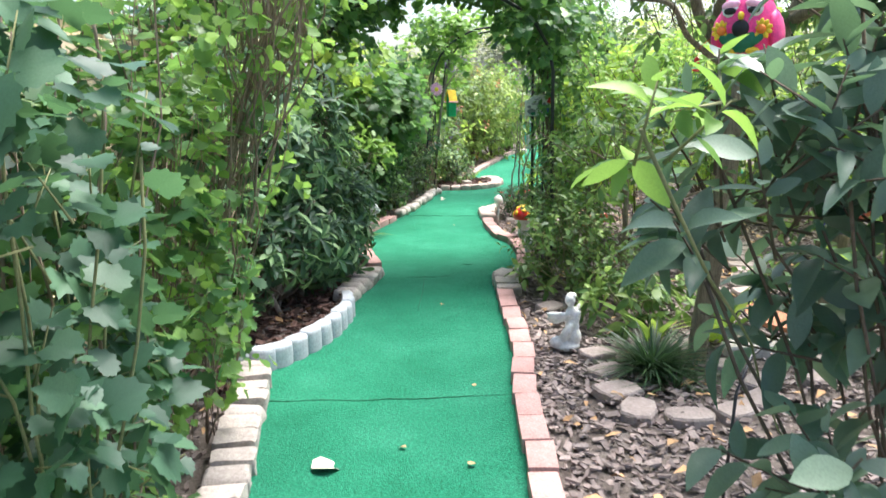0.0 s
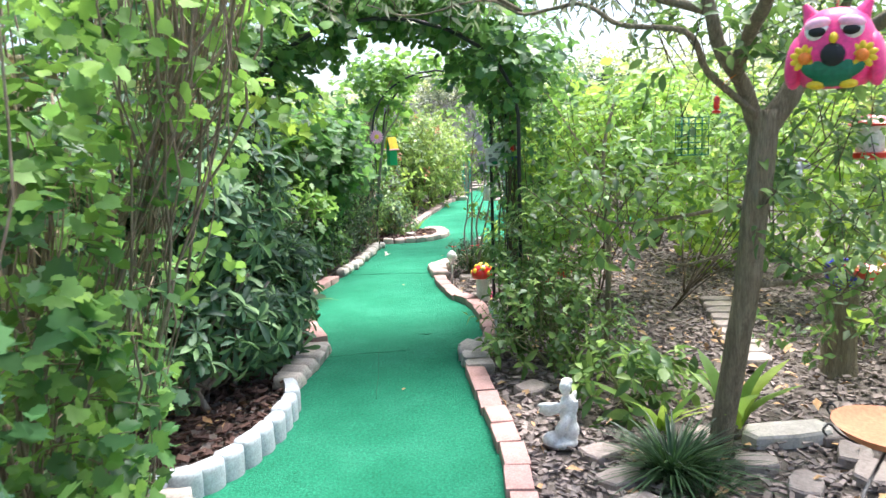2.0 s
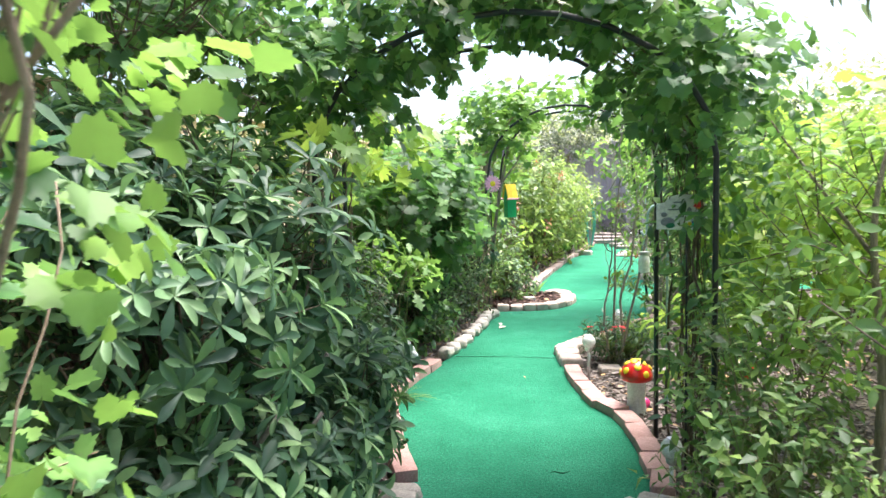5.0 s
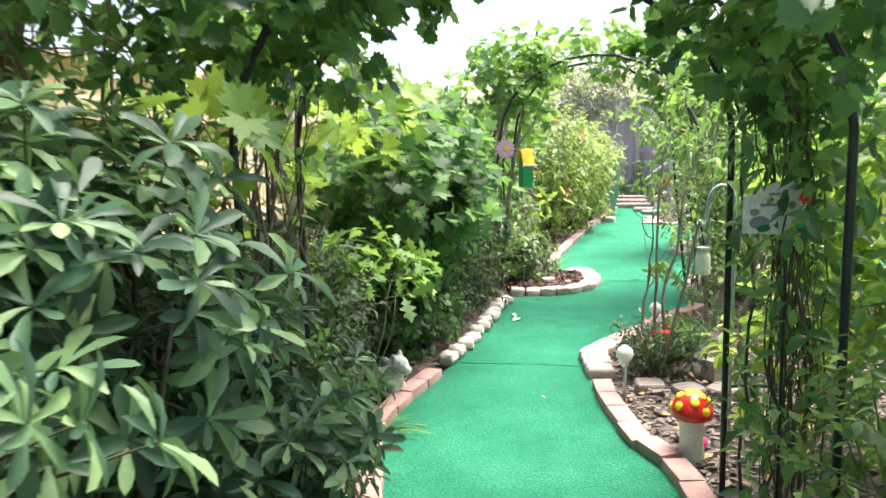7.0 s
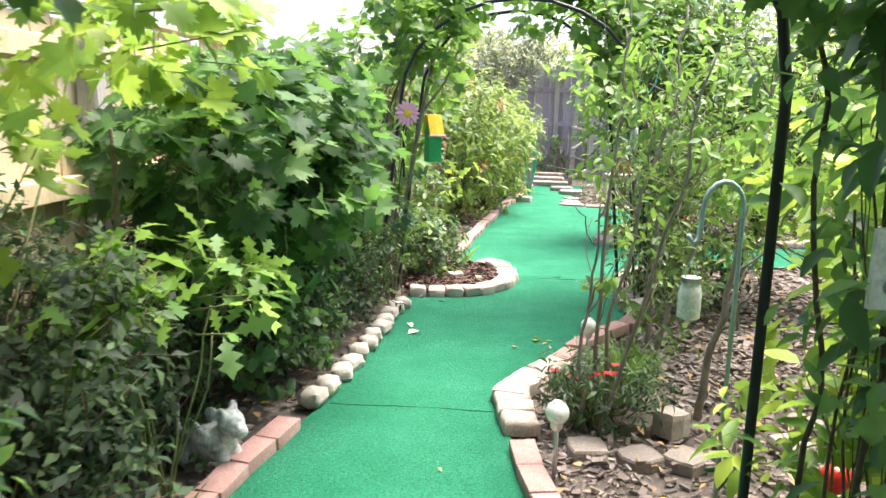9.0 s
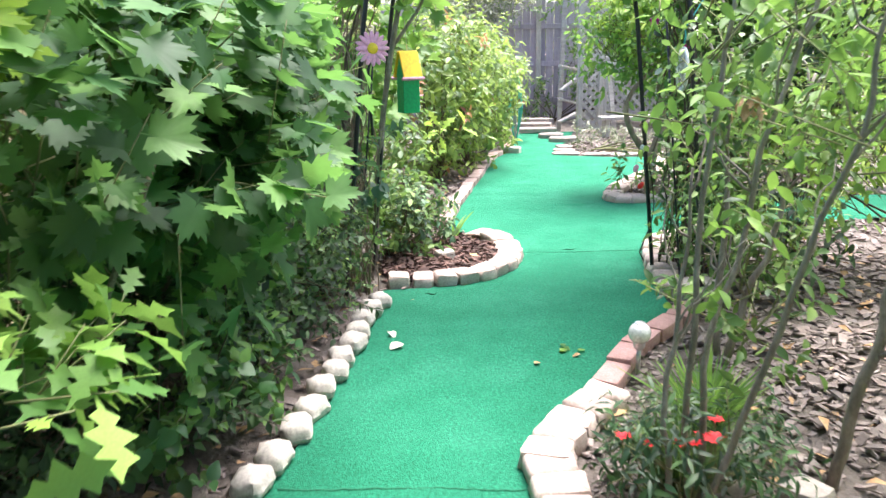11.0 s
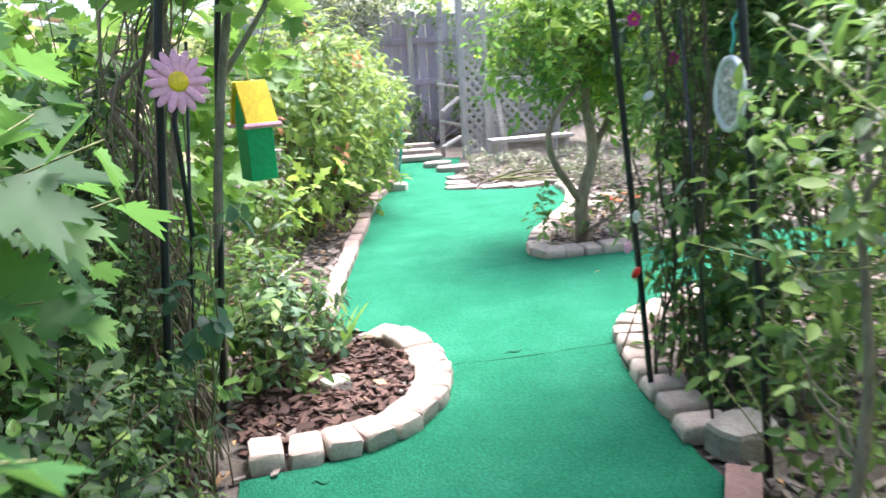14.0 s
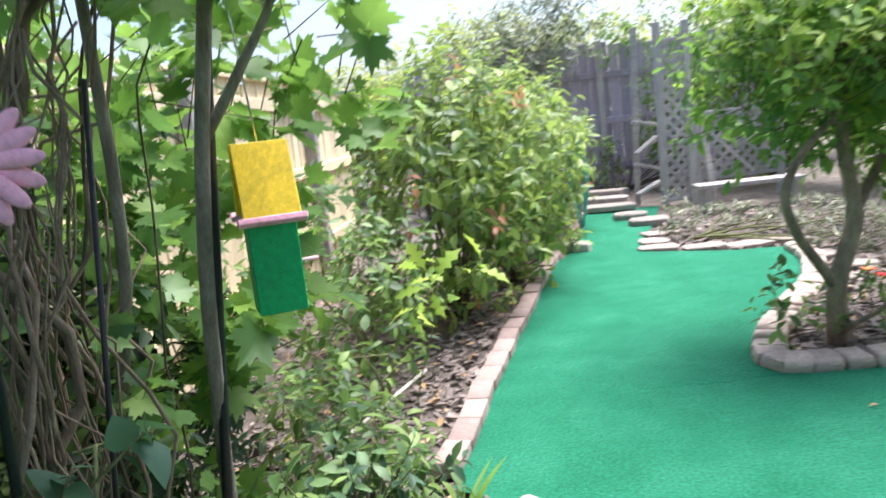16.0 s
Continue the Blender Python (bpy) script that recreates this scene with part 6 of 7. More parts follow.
st = blobby("garden_statue", [((0, 0, 0.018), (0.07, 0.06, 0.026), (0, 0, 0)), ((-0.045, -0.02, 0.04), (0.035, 0.03, 0.028), (0, -20, 0)), ((0.03, 0, 0.06), (0.042, 0.04, 0.05), (0, 0, 0)), ((-0.005, -0.03, 0.085), (0.022, 0.022, 0.05), (0, 30, 0)),
                               ((0.028, 0, 0.115), (0.034, 0.03, 0.05), (0, -6, 0)), ((0.024, 0, 0.165), (0.03, 0.026, 0.042), (0, 4, 0)), ((0.02, 0.0, 0.205), (0.013, 0.013, 0.022), (0, 0, 0)), ((0.016, -0.005, 0.235), (0.025, 0.026, 0.029), (0, 0, 0)), ((0.024, 0.004, 0.255), (0.024, 0.024, 0.014), (0, 0, 0)),
                               ((-0.048, -0.012, 0.158), (0.047, 0.03, 0.013), (-55, -14, 0)), ((-0.05, -0.02, 0.172), (0.05, 0.012, 0.012), (0, 6, 0)), ((-0.04, -0.005, 0.14), (0.035, 0.03, 0.012), (-40, -10, 0)), ((-0.012, -0.018, 0.165), (0.035, 0.011, 0.011), (0, -30, 0)), ((0.05, -0.014, 0.15), (0.012, 0.012, 0.04), (0, 12, 0)), ((0.05, 0.025, 0.17), (0.012, 0.02, 0.045), (0, 20, 0))], 0.0052, M_WHITE)
st.location, st.scale = (0.6, 3.55, -0.01), (1.05, 1.05, 1.05)
tagged(st, "small white plaster child statue holding a shell bowl", "statue")

dog = blobby("garden_statue", [((0, 0, 0.07), (0.10, 0.05, 0.055), (0, -10, 0)), ((0.08, 0, 0.14), (0.045, 0.04, 0.045), (0, 0, 0)), ((0.12, -0.01, 0.13), (0.03, 0.024, 0.022), (0, 0, 0)), ((0.06, 0.035, 0.17), (0.018, 0.012, 0.03), (0, 0, 0)), ((0.07, -0.035, 0.17), (0.018, 0.012, 0.03), (0, 0, 0)), ((0.07, -0.03, 0.03), (0.022, 0.022, 0.045), (0, 0, 0)),
                                ((0.07, 0.03, 0.03), (0.022, 0.022, 0.045), (0, 0, 0)), ((-0.07, -0.035, 0.03), (0.03, 0.025, 0.04), (0, 0, 0)), ((-0.07, 0.035, 0.03), (0.03, 0.025, 0.04), (0, 0, 0)), ((-0.12, 0, 0.09), (0.035, 0.014, 0.014), (0, 30, 0)), ((-0.135, 0, 0.135), (0.013, 0.012, 0.04), (0, 12, 0)), ((-0.02, -0.05, 0.12), (0.05, 0.012, 0.03), (0, 25, 0)), ((-0.02, 0.05, 0.12), (0.05, 0.012, 0.03), (0, 25, 0))], 0.008, surface("weathered_grey_plaster", [(0.3, (0.14, 0.145, 0.15)), (0.48, (0.55, 0.57, 0.58)), (0.7, (0.8, 0.81, 0.81))], 22, 90, 0.8, 0.6))
dog.location, dog.rotation_euler, dog.scale = (-0.72, 6.95, -0.01), (0, 0, radians(-25)), (1.15, 1.15, 1.3)
tagged(dog, "grey and white spotted animal statue under the shrubs", "statue")


def flower_disc(parent, name, petals, length, width, thick, material, centre_material, centre_r, label=""):
    """A flat daisy facing -y: each petal is a part."""
    for k in range(petals):
        a = 2 * math.pi * k / petals
        bm = bmesh.new()
        ball(bm, (width / 2, thick, length / 2), (0, 0, centre_r * 0.6 + length / 2), (0, 0, 0), 10, 8)
        p = part(name, bm, material, parent)
        p.rotation_euler = (radians(4 * math.sin(k * 2.3)), a, 0)
        p.location = (0, 0.002 * (k % 2), 0)
        p.data.shade_smooth()
    bm = bmesh.new()
    ball(bm, (centre_r, thick * 1.8, centre_r), (0, -thick, 0), u=14, v=10)
    c = part("centre", bm, centre_material, parent)
    c.data.shade_smooth()
    return c


# owl birdhouse hanging from the tree
owl = thing("owl_birdhouse", (0.90, 2.31, 1.325), "hot pink owl-shaped birdhouse with sunflowers hanging from a branch", "birdhouse")
owl.rotation_euler[2] = radians(-36)
owl.scale = (1.0, 1.0, 1.0)
bm = lathe(bmesh.new(), [(0.035, 0.0), (0.062, 0.006), (0.078, 0.035), (0.082, 0.075), (0.076, 0.115), (0.06, 0.148), (0.035, 0.165), (0.012, 0.17)], n=24)
smooth(part("body", bm, M_PINK, owl), 70)
for s in (-1, 1):
    bm = bmesh.new()
    bmesh.ops.create_cone(bm, segments=10, radius1=0.026, radius2=0.006, depth=0.05, matrix=pose(s * 0.052, 0, 0.16, 0, s * 28, 0))
    smooth(part("ear", bm, M_PINK, owl), 60)
    bm = ball(bmesh.new(), (0.024, 0.05, 0.06), (s * 0.075, 0.0, 0.06), (0, -s * 8, 0))
    smooth(part("wing", bm, M_PINK, owl), 80)
    bm = ball(bmesh.new(), (0.024, 0.012, 0.022), (s * 0.032, -0.066, 0.118))
    e = smooth(part("eye", bm, M_WHITE, owl), 80)
    bm = ball(bmesh.new(), (0.018, 0.01, 0.012), (s * 0.032, -0.071, 0.115))
    smooth(part("pupil", bm, M_BLACK, e), 80)
    bm = ball(bmesh.new(), (0.026, 0.014, 0.014), (s * 0.032, -0.067, 0.131), (14, s * 12, 0))
    smooth(part("eyelid", bm, M_PALEPINK, e), 80)
    f = thing("sunflower", (s * 0.054, -0.068, 0.062))
    f.parent = owl
    f.name = "sunflower"
    flower_disc(f, "petal", 10, 0.022, 0.014, 0.004, M_YELLOW, M_ORANGE, 0.013)
    bm = ball(bmesh.new(), (0.016, 0.006, 0.028), (s * 0.036, -0.068, 0.035), (0, s * 60, 0), 10, 8)
    part("leaf", bm, M_DARKGREEN, owl)
    bm = ball(bmesh.new(), (0.02, 0.02, 0.01), (s * 0.03, -0.06, 0.006), u=10, v=8)
    part("foot", bm, M_YELLOW, owl)
bm = ball(bmesh.new(), (0.009, 0.014, 0.012), (0, -0.078, 0.1), u=10, v=8)
part("beak", bm, M_YELLOW, owl)
bm = ball(bmesh.new(), (0.044, 0.014, 0.036), (0, -0.067, 0.036))
part("bib", bm, M_DARKGREEN, owl)
bm = ball(bmesh.new(), (0.024, 0.012, 0.024), (0, -0.079, 0.066))
part("entrance_hole", bm, M_BLACK, owl)
part("cord", Tubes().add([(0, 0, 0.165), (0.01, 0.02, 0.3), (0.02, 0.05, 0.47)], 0.002, 0.002, 5).mesh("cord"), M_DRY, owl)

# shepherd's pole with wire holder, saucer, blue pot
pole = thing("garden_stake", (0.81, 2.05, -0.02), "thin black iron garden stake with a curled wire holder", "stake")
part("rod", Tubes().add([(0, 0, 0), (0.03, 0.02, 0.4), (0.1, 0.1, 0.48), (0.27, 0.26, 0.505)], 0.005, 0.004, 6).mesh("rod"), M_IRON, pole)
for k in range(6):
    a = 2.0 + k * math.pi / 3
    c = Vector((0.28, 0.27, 0.512))
    out = Vector((math.cos(a), math.sin(a), 0))
    pts = [c, c + out * 0.07 + Vector((0, 0, -0.002)), c + out * 0.12 + Vector((0, 0, 0.024)), c + out * 0.145 + Vector((0, 0, 0.05)), c + out * 0.16 + Vector((0, 0, 0.035)), c + out * 0.15 + Vector((0, 0, 0.02))]
    part("scroll", Tubes().add(smooth_path(pts, 4), 0.003, 0.003, 5).mesh("scroll"), M_IRON, pole)
saucer = lathe(bmesh.new(), [(0.07, 0.0), (0.105, 0.01), (0.125, 0.03), (0.13, 0.034), (0.12, 0.028), (0.1, 0.016), (0.065, 0.011), (0.005, 0.011)], n=32)
s = smooth(part("saucer", saucer, M_TERRACOTTA), 50)
s.location, s.rotation_euler = (1.09, 2.32, 0.497), (radians(3), radians(2), 0)
tagged(s, "shallow terracotta saucer held in a wire stake", "saucer")
bm = lathe(bmesh.new(), [(0.06, 0), (0.09, 0.05), (0.105, 0.11), (0.1, 0.16), (0.115, 0.18), (0.1, 0.18), (0.085, 0.15), (0.02, 0.14)], n=24)
pot = smooth(part("flower_pot", bm, M_BLUE), 50)
pot.location, pot.scale = (2.2, 4.2, 0.42), (0.8, 0.8, 0.8)
tagged(pot, "cobalt blue glazed pot on a wooden stump", "pot")
bm = lathe(bmesh.new(), [(0.1, -0.02), (0.085, 0.05), (0.08, 0.3), (0.085, 0.42), (0.01, 0.423)], n=12)
for v in bm.verts:
    v.co += noise.noise_vector(v.co * 9) * 0.012
o = smooth(part("stump", bm, M_BARK), 60)
o.location = (2.2, 4.2, 0)
tagged(o, "short rough wooden stump among the shrubs", "stump")

# wire feeder and red feeder in the tree
fd = thing("wire_feeder", (1.25, 3.84, 1.13), "dark green wire cage feeder hanging from a limb", "bird feeder")
for i in range(7):
    z = 0.022 * i * 1.2
    part("wire", Tubes().add([(-0.06, -0.03, z), (0.06, -0.03, z), (0.06, 0.03, z), (-0.06, 0.03, z), (-0.06, -0.03, z)], 0.0025, 0.0025, 4).mesh("wire"), M_DARKGREEN, fd)
for x in (-0.06, -0.03, 0, 0.03, 0.06):
    for y in (-0.03, 0.03):
        part("wire", Tubes().add([(x, y, 0), (x, y, 0.16)], 0.002, 0.002, 4).mesh("wire"), M_DARKGREEN, fd)
part("hanger", Tubes().add([(-0.05, 0, 0.16), (-0.02, -0.1, 0.3), (-0.35, -0.3, 0.58)], 0.002, 0.002, 5).mesh("hanger"), M_IRON, fd)
rf = thing("hummingbird_feeder", (1.045, 3.18, 1.29), "small red and yellow hanging bird feeder", "bird feeder")
rf.scale = (0.5, 0.5, 0.5)
smooth(part("bottle", lathe(bmesh.new(), [(0.012, 0.03), (0.02, 0.04), (0.022, 0.1), (0.008, 0.12)], n=14), M_RED, rf), 60)
smooth(part("tray", lathe(bmesh.new(), [(0.01, 0.0), (0.03, 0.008), (0.03, 0.02), (0.012, 0.03)], n=16), M_RED, rf), 50)
part("hanger", Tubes().add([(0, 0, 0.12), (0.0, -0.1, 0.2), (0.02, -0.22, 0.24)], 0.002, 0.002, 5).mesh("hanger"), M_ORANGE, rf)


# lantern feeder, hanging dish and grey wind ornament beyond the tree
lf = thing("lantern_feeder", (1.96, 3.7, 1.1), "clear lantern bird feeder with red roof and red base", "bird feeder")
smooth(part("roof", lathe(bmesh.new(), [(0.085, 0.13), (0.09, 0.138), (0.06, 0.165), (0.015, 0.178)], n=20), M_RED, lf), 40)
smooth(part("tank", lathe(bmesh.new(), [(0.05, 0.02), (0.055, 0.03), (0.055, 0.13), (0.05, 0.135)], n=20), M_GLOBE, lf), 40)
smooth(part("base", lathe(bmesh.new(), [(0.05, -0.01), (0.08, 0.0), (0.085, 0.02), (0.05, 0.024)], n=20), M_RED, lf), 40)
part("hanger", Tubes().add([(0, 0, 0.175), (-0.05, -0.05, 0.4), (-0.37, -0.38, 0.86)], 0.002, 0.002, 5).mesh("hanger"), M_IRON, lf)
hd = thing("hanging_dish", (1.94, 3.6, 0.6), "red glazed dish hanging in black wires", "planter")
smooth(part("bowl", lathe(bmesh.new(), [(0.04, 0), (0.09, 0.015), (0.115, 0.045), (0.118, 0.05), (0.108, 0.046), (0.08, 0.024), (0.01, 0.016)], n=24), M_RED, hd), 50)
for k in range(3):
    a = k * 2.09 + 0.4
    part("wire", Tubes().add([(0.115 * math.cos(a), 0.115 * math.sin(a), 0.045), (0.07 * math.cos(a), 0.07 * math.sin(a), 0.25), (0, 0, 0.42), (-0.05, 0.0, 0.6)], 0.0025, 0.0025, 5).mesh("wire"), M_IRON, hd)
np.random.seed(171)
crown("foliage", [((0, 0, 0.09), (0.09, 0.09, 0.05))], 16, B_OVAL, 0.05, 5, 0.05, L_LIGHT, hd, inner=0.1, seed=171)
wo = blobby("wind_ornament", [((0, 0, 0.02), (0.025, 0.02, 0.04), (0, 0, 0)), ((0, 0, 0.08), (0.04, 0.03, 0.04), (0, 0, 0)), ((0, 0, 0.14), (0.05, 0.035, 0.03), (0, 0, 0)), ((0, 0, 0.18), (0.04, 0.03, 0.025), (0, 20, 0)), ((-0.05, 0, 0.2), (0.05, 0.012, 0.025), (0, -30, 0)), ((0.05, 0, 0.19), (0.05, 0.012, 0.025), (0, 30, 0)), ((0, 0, 0.26), (0.006, 0.006, 0.08), (0, 0, 0))], 0.007, plain("weathered_zinc", (0.36, 0.37, 0.40), 0.6))
wo.location = (1.98, 4.3, 0.86)
tagged(wo, "weathered grey winged ornament hanging among the leaves", "ornament")

# solar globes
def solar_globe(at, h, label):
    t = thing("solar_globe_light", (at[0], at[1], -0.01), label, "garden light", "solar globe lights")
    smooth(part("globe", ball(bmesh.new(), (0.043, 0.043, 0.043), (0, 0, h), u=24, v=16), M_GLOBE, t), 80)
    smooth(part("collar", lathe(bmesh.new(), [(0.014, h - 0.065), (0.022, h - 0.055), (0.024, h - 0.035), (0.016, h - 0.03)], n=16), M_STEEL, t), 40)
    part("stake", Tubes().add([(0, 0, 0), (0, 0, h - 0.06)], 0.009, 0.009, 10).mesh("stake"), M_STEEL, t)
    smooth(part("cap", lathe(bmesh.new(), [(0.018, h + 0.036), (0.02, h + 0.042), (0.008, h + 0.047)], n=14), M_STEEL, t), 40)
    return t


solar_globe((0.585, 5.05), 0.22, "crackled glass globe light low by the bricks")
solar_globe((0.515, 6.87), 0.25, "crackled glass globe light on a steel stake")
solar_globe((0.93, 8.17), 0.18, "crackled glass globe light beside the bend's bricks")

# toadstool
tm = thing("toadstool", (0.67, 6.16, -0.01), "glossy red ceramic toadstool with yellow spots", "garden ornament")
smooth(part("stalk", lathe(bmesh.new(), [(0.052, 0), (0.056, 0.02), (0.047, 0.09), (0.05, 0.17), (0.06, 0.2)], n=20), M_WHITE, tm), 60)
CAP = [(0.05, 0.19), (0.078, 0.195), (0.086, 0.205), (0.084, 0.23), (0.072, 0.262), (0.05, 0.288), (0.025, 0.301), (0.004, 0.305)]
cap = smooth(part("cap", lathe(bmesh.new(), CAP, n=28), M_RED, tm), 70)
rng = random.Random(3)
for i in range(15):
    a = i * 2.4 + 0.4
    e = 0.12 + 1.4 * (i / 15)
    d = Vector((math.cos(a) * math.cos(e), math.sin(a) * math.cos(e), math.sin(e)))
    c = Vector((0, 0, 0.212)) + Vector((d.x * 0.085, d.y * 0.085, d.z * 0.091))
    bm = bmesh.new()
    ball(bm, (0.0195, 0.0195, 0.007), u=12, v=6)
    sp = part("spot", bm, M_YELLOW, cap)
    sp.location = c
    sp.rotation_euler = d.to_track_quat("Z", "Y").to_euler()
    sp.data.shade_smooth()

# painted welcome plaque on the arch
sg = thing("painted_plaque", (0.69, 5.33, 1.115), "cream enamel plaque with a painted gnome, wired to the arch", "sign")
sg.rotation_euler[2] = radians(4)
bm = bmesh.new()
outline = [(-0.105, -0.065), (0.105, -0.075), (0.108, 0.03), (0.085, 0.05), (0.05, 0.072), (0.0, 0.08), (-0.05, 0.068), (-0.07, 0.045), (-0.105, 0.04)]
lo = [bm.verts.new((x, 0.004, z)) for x, z in outline]
hi = [bm.verts.new((x, -0.004, z)) for x, z in outline]
bm.faces.new(lo)
bm.faces.new(list(reversed(hi)))
for i in range(len(lo)):
    j = (i + 1) % len(lo)
    bm.faces.new((lo[j], lo[i], hi[i], hi[j]))
bmesh.ops.recalc_face_normals(bm, faces=bm.faces)
plate = part("plate", bm, M_CREAM, sg)
M_INK = plain("grey_ink", (0.22, 0.23, 0.24), 0.7)
for x, z, w in ((-0.02, 0.045, 0.03), (-0.035, 0.015, 0.05), (-0.01, -0.015, 0.035)):
    part("lettering", box(bmesh.new(), (w, 0.002, 0.006), (x, -0.006, z)), M_INK, plate)
for m, at, r in ((M_BLUE, (0.068, -0.006, -0.035), (0.028, 0.005, 0.036)), (M_CREAM, (0.068, -0.008, 0.008), (0.017, 0.005, 0.02)), (M_GREENPAINT, (0.068, -0.009, -0.05), (0.03, 0.005, 0.012)), (M_ORANGE, (0.068, -0.009, 0.02), (0.014, 0.005, 0.008)), (M_INK, (-0.06, -0.006, -0.035), (0.03, 0.003, 0.018)), (M_DARKGREEN, (-0.05, -0.007, -0.05), (0.02, 0.003, 0.012)), (M_INK, (-0.075, -0.006, -0.005), (0.013, 0.003, 0.01)), (M_INK, (0.03, -0.006, 0.012), (0.01, 0.003, 0.012)), (M_YELLOW, (0.032, -0.007, -0.045), (0.009, 0.004, 0.009))):
    smooth(part("painted_figure", ball(bmesh.new(), r, at, u=12, v=8), m, plate), 80)
bm = bmesh.new()
bmesh.ops.create_cone(bm, segments=14, radius1=0.022, radius2=0.003, depth=0.065, matrix=pose(0.07, -0.01, 0.055, 0, 6, 0) @ Matrix.Diagonal((1, 0.35, 1, 1)))
part("painted_hat", bm, M_RED, plate)
part("hanger", Tubes().add([(-0.08, 0, 0.04), (0, 0.05, 0.13), (0.08, 0, 0.045)], 0.0015, 0.0015, 5).mesh("hanger"), M_IRON, sg)

# hook with jar
hk = thing("shepherd_hook", (0.88, 6.36, -0.02), "teal metal shepherd's hook standing in mulch", "garden hook")
pts = [(0, 0, 0), (0, 0, 0.5), (0, 0, 1.06)] + [(-0.055 + 0.055 * math.cos(a), 0, 1.06 + 0.075 * math.sin(a)) for a in np.linspace(0.2, math.pi, 9)] + [(-0.115, 0, 0.98), (-0.13, 0, 0.965), (-0.145, 0, 0.99)]
part("rod", Tubes().add(pts, 0.007, 0.007, 8).mesh("rod"), plain("teal_grey_metal", (0.30, 0.42, 0.42), 0.5), hk)
jr = thing("hanging_jar", (0.75, 6.35, 0.74), "cloudy glass jar hanging on a wire loop", "jar")
jr.scale = (0.72, 0.72, 0.8)
smooth(part("glass", lathe(bmesh.new(), [(0.036, 0), (0.043, 0.006), (0.044, 0.085), (0.038, 0.11), (0.034, 0.12), (0.034, 0.135)], n=20), M_GLOBE, jr), 40)
part("wire_loop", Tubes().add([(-0.03, 0, 0.13), (0.0, 0, 0.21), (0.03, 0, 0.13)], 0.002, 0.002, 5).mesh("wire_loop"), M_TEAL, jr)
lid = smooth(part("lid", lathe(bmesh.new(), [(0.037, 0.13), (0.037, 0.145), (0.01, 0.147)], n=18), M_STEEL, jr), 40)

# pinwheel, red toad ornament, glass ball among the stems
pw = thing("pinwheel", (1.04, 6.62, -0.01), "green and silver striped metal pinwheel", "pinwheel")
part("stick", Tubes().add([(0, 0, 0), (0, 0, 0.17)], 0.004, 0.004, 6).mesh("stick"), M_STEEL, pw)
for i in range(12):
    bm = ball(bmesh.new(), (0.009, 0.003, 0.045), (0, 0, 0.05), u=8, v=6)
    b = part("blade", bm, M_DARKGREEN if i % 2 else M_STEEL, pw)
    b.location = (0, -0.012, 0.17)
    b.rotation_euler = (0, i * math.pi / 6, 0)
for at, r, m, nm, lb in (((1.42, 6.66, 0.1), (0.06, 0.05, 0.05), M_RED, "ladybird_ornament", "dull red round garden ornament behind the stems"), ((1.27, 6.6, 0.045), (0.035, 0.035, 0.035), M_RED, "glass_ball", "dark red glass ball lying in the mulch"), ((0.74, 6.28, 0.02), (0.03, 0.03, 0.03), M_PINK, "pink_ball", "small magenta flower ornament behind the toadstool")):
    o = smooth(part(nm, ball(bmesh.new(), r, u=18, v=12), m), 80)
    o.location = at
    tagged(o, lb, "ornament")

# daisy on the arch post
dz = thing("metal_daisy", (-0.05, 9.19, 1.24), "pink painted metal daisy with a yellow centre on a post", "garden ornament")
dz.rotation_euler = (radians(-6), 0, radians(14))
flower_disc(dz, "petal", 16, 0.067, 0.025, 0.004, M_PALEPINK, M_YELLOW, 0.026)
part("rod", Tubes().add([(0, 0.012, 0), (-0.02, 0.03, -0.1), (-0.02, 0.03, -0.4)], 0.007, 0.007, 7).mesh("rod"), M_IRON, dz)

# hanging birdhouse
bh = thing("birdhouse", (0.13, 9.8, 0.895), "green wooden birdhouse with yellow roof on a wire", "birdhouse")
bh.rotation_euler = (0, 0, radians(20))
w, d, h = 0.094, 0.1, 0.21
bm = bmesh.new()
v = [bm.verts.new(q) for q in ((-w / 2, -d / 2, 0), (w / 2, -d / 2, 0), (w / 2, d / 2, 0), (-w / 2, d / 2, 0), (-w / 2, -d / 2, h), (w / 2, -d / 2, h), (w / 2, d / 2, h), (-w / 2, d / 2, h), (-w / 2, 0, h + 0.1), (w / 2, 0, h + 0.1))]
for f in ((0, 3, 2, 1), (0, 1, 5, 4), (2, 3, 7, 6), (1, 2, 6, 9, 5), (3, 0, 4, 8, 7), (4, 5, 9, 8), (6, 7, 8, 9)):
    bm.faces.new([v[i] for i in f])
bmesh.ops.bevel(bm, geom=list(bm.edges), offset=0.002, segments=1, affect="EDGES")
part("body", bm, M_GREENPAINT, bh)
sl = math.atan2(0.1, d / 2)
for s in (-1, 1):
    L = math.hypot(0.1, d / 2) + 0.05
    q = pose(0, s * (d / 4 + 0.012), h + 0.046, -s * math.degrees(sl), 0, 0)
    bm = bmesh.new()
    box(bm, (w + 0.016, L, 0.012), bevel=0.002)
    r = part("roof_panel", bm, M_YELLOW, bh)
    r.matrix_basis = q @ pose(0, 0, 0.008)
    bm = box(bmesh.new(), (w + 0.037, 0.013, 0.02), (0, s * (L / 2), -0.002), bevel=0.002)
    part("trim", bm, M_PALEPINK, r)
part("entrance_hole", ball(bmesh.new(), (0.006, 0.018, 0.018), (w / 2, 0, 0.13), u=14, v=10), M_BLACK, bh)
part("perch", Tubes().add([(w / 2, 0, 0.09), (w / 2 + 0.04, 0, 0.09)], 0.004, 0.004, 7).mesh("perch"), M_PALEPINK, bh)
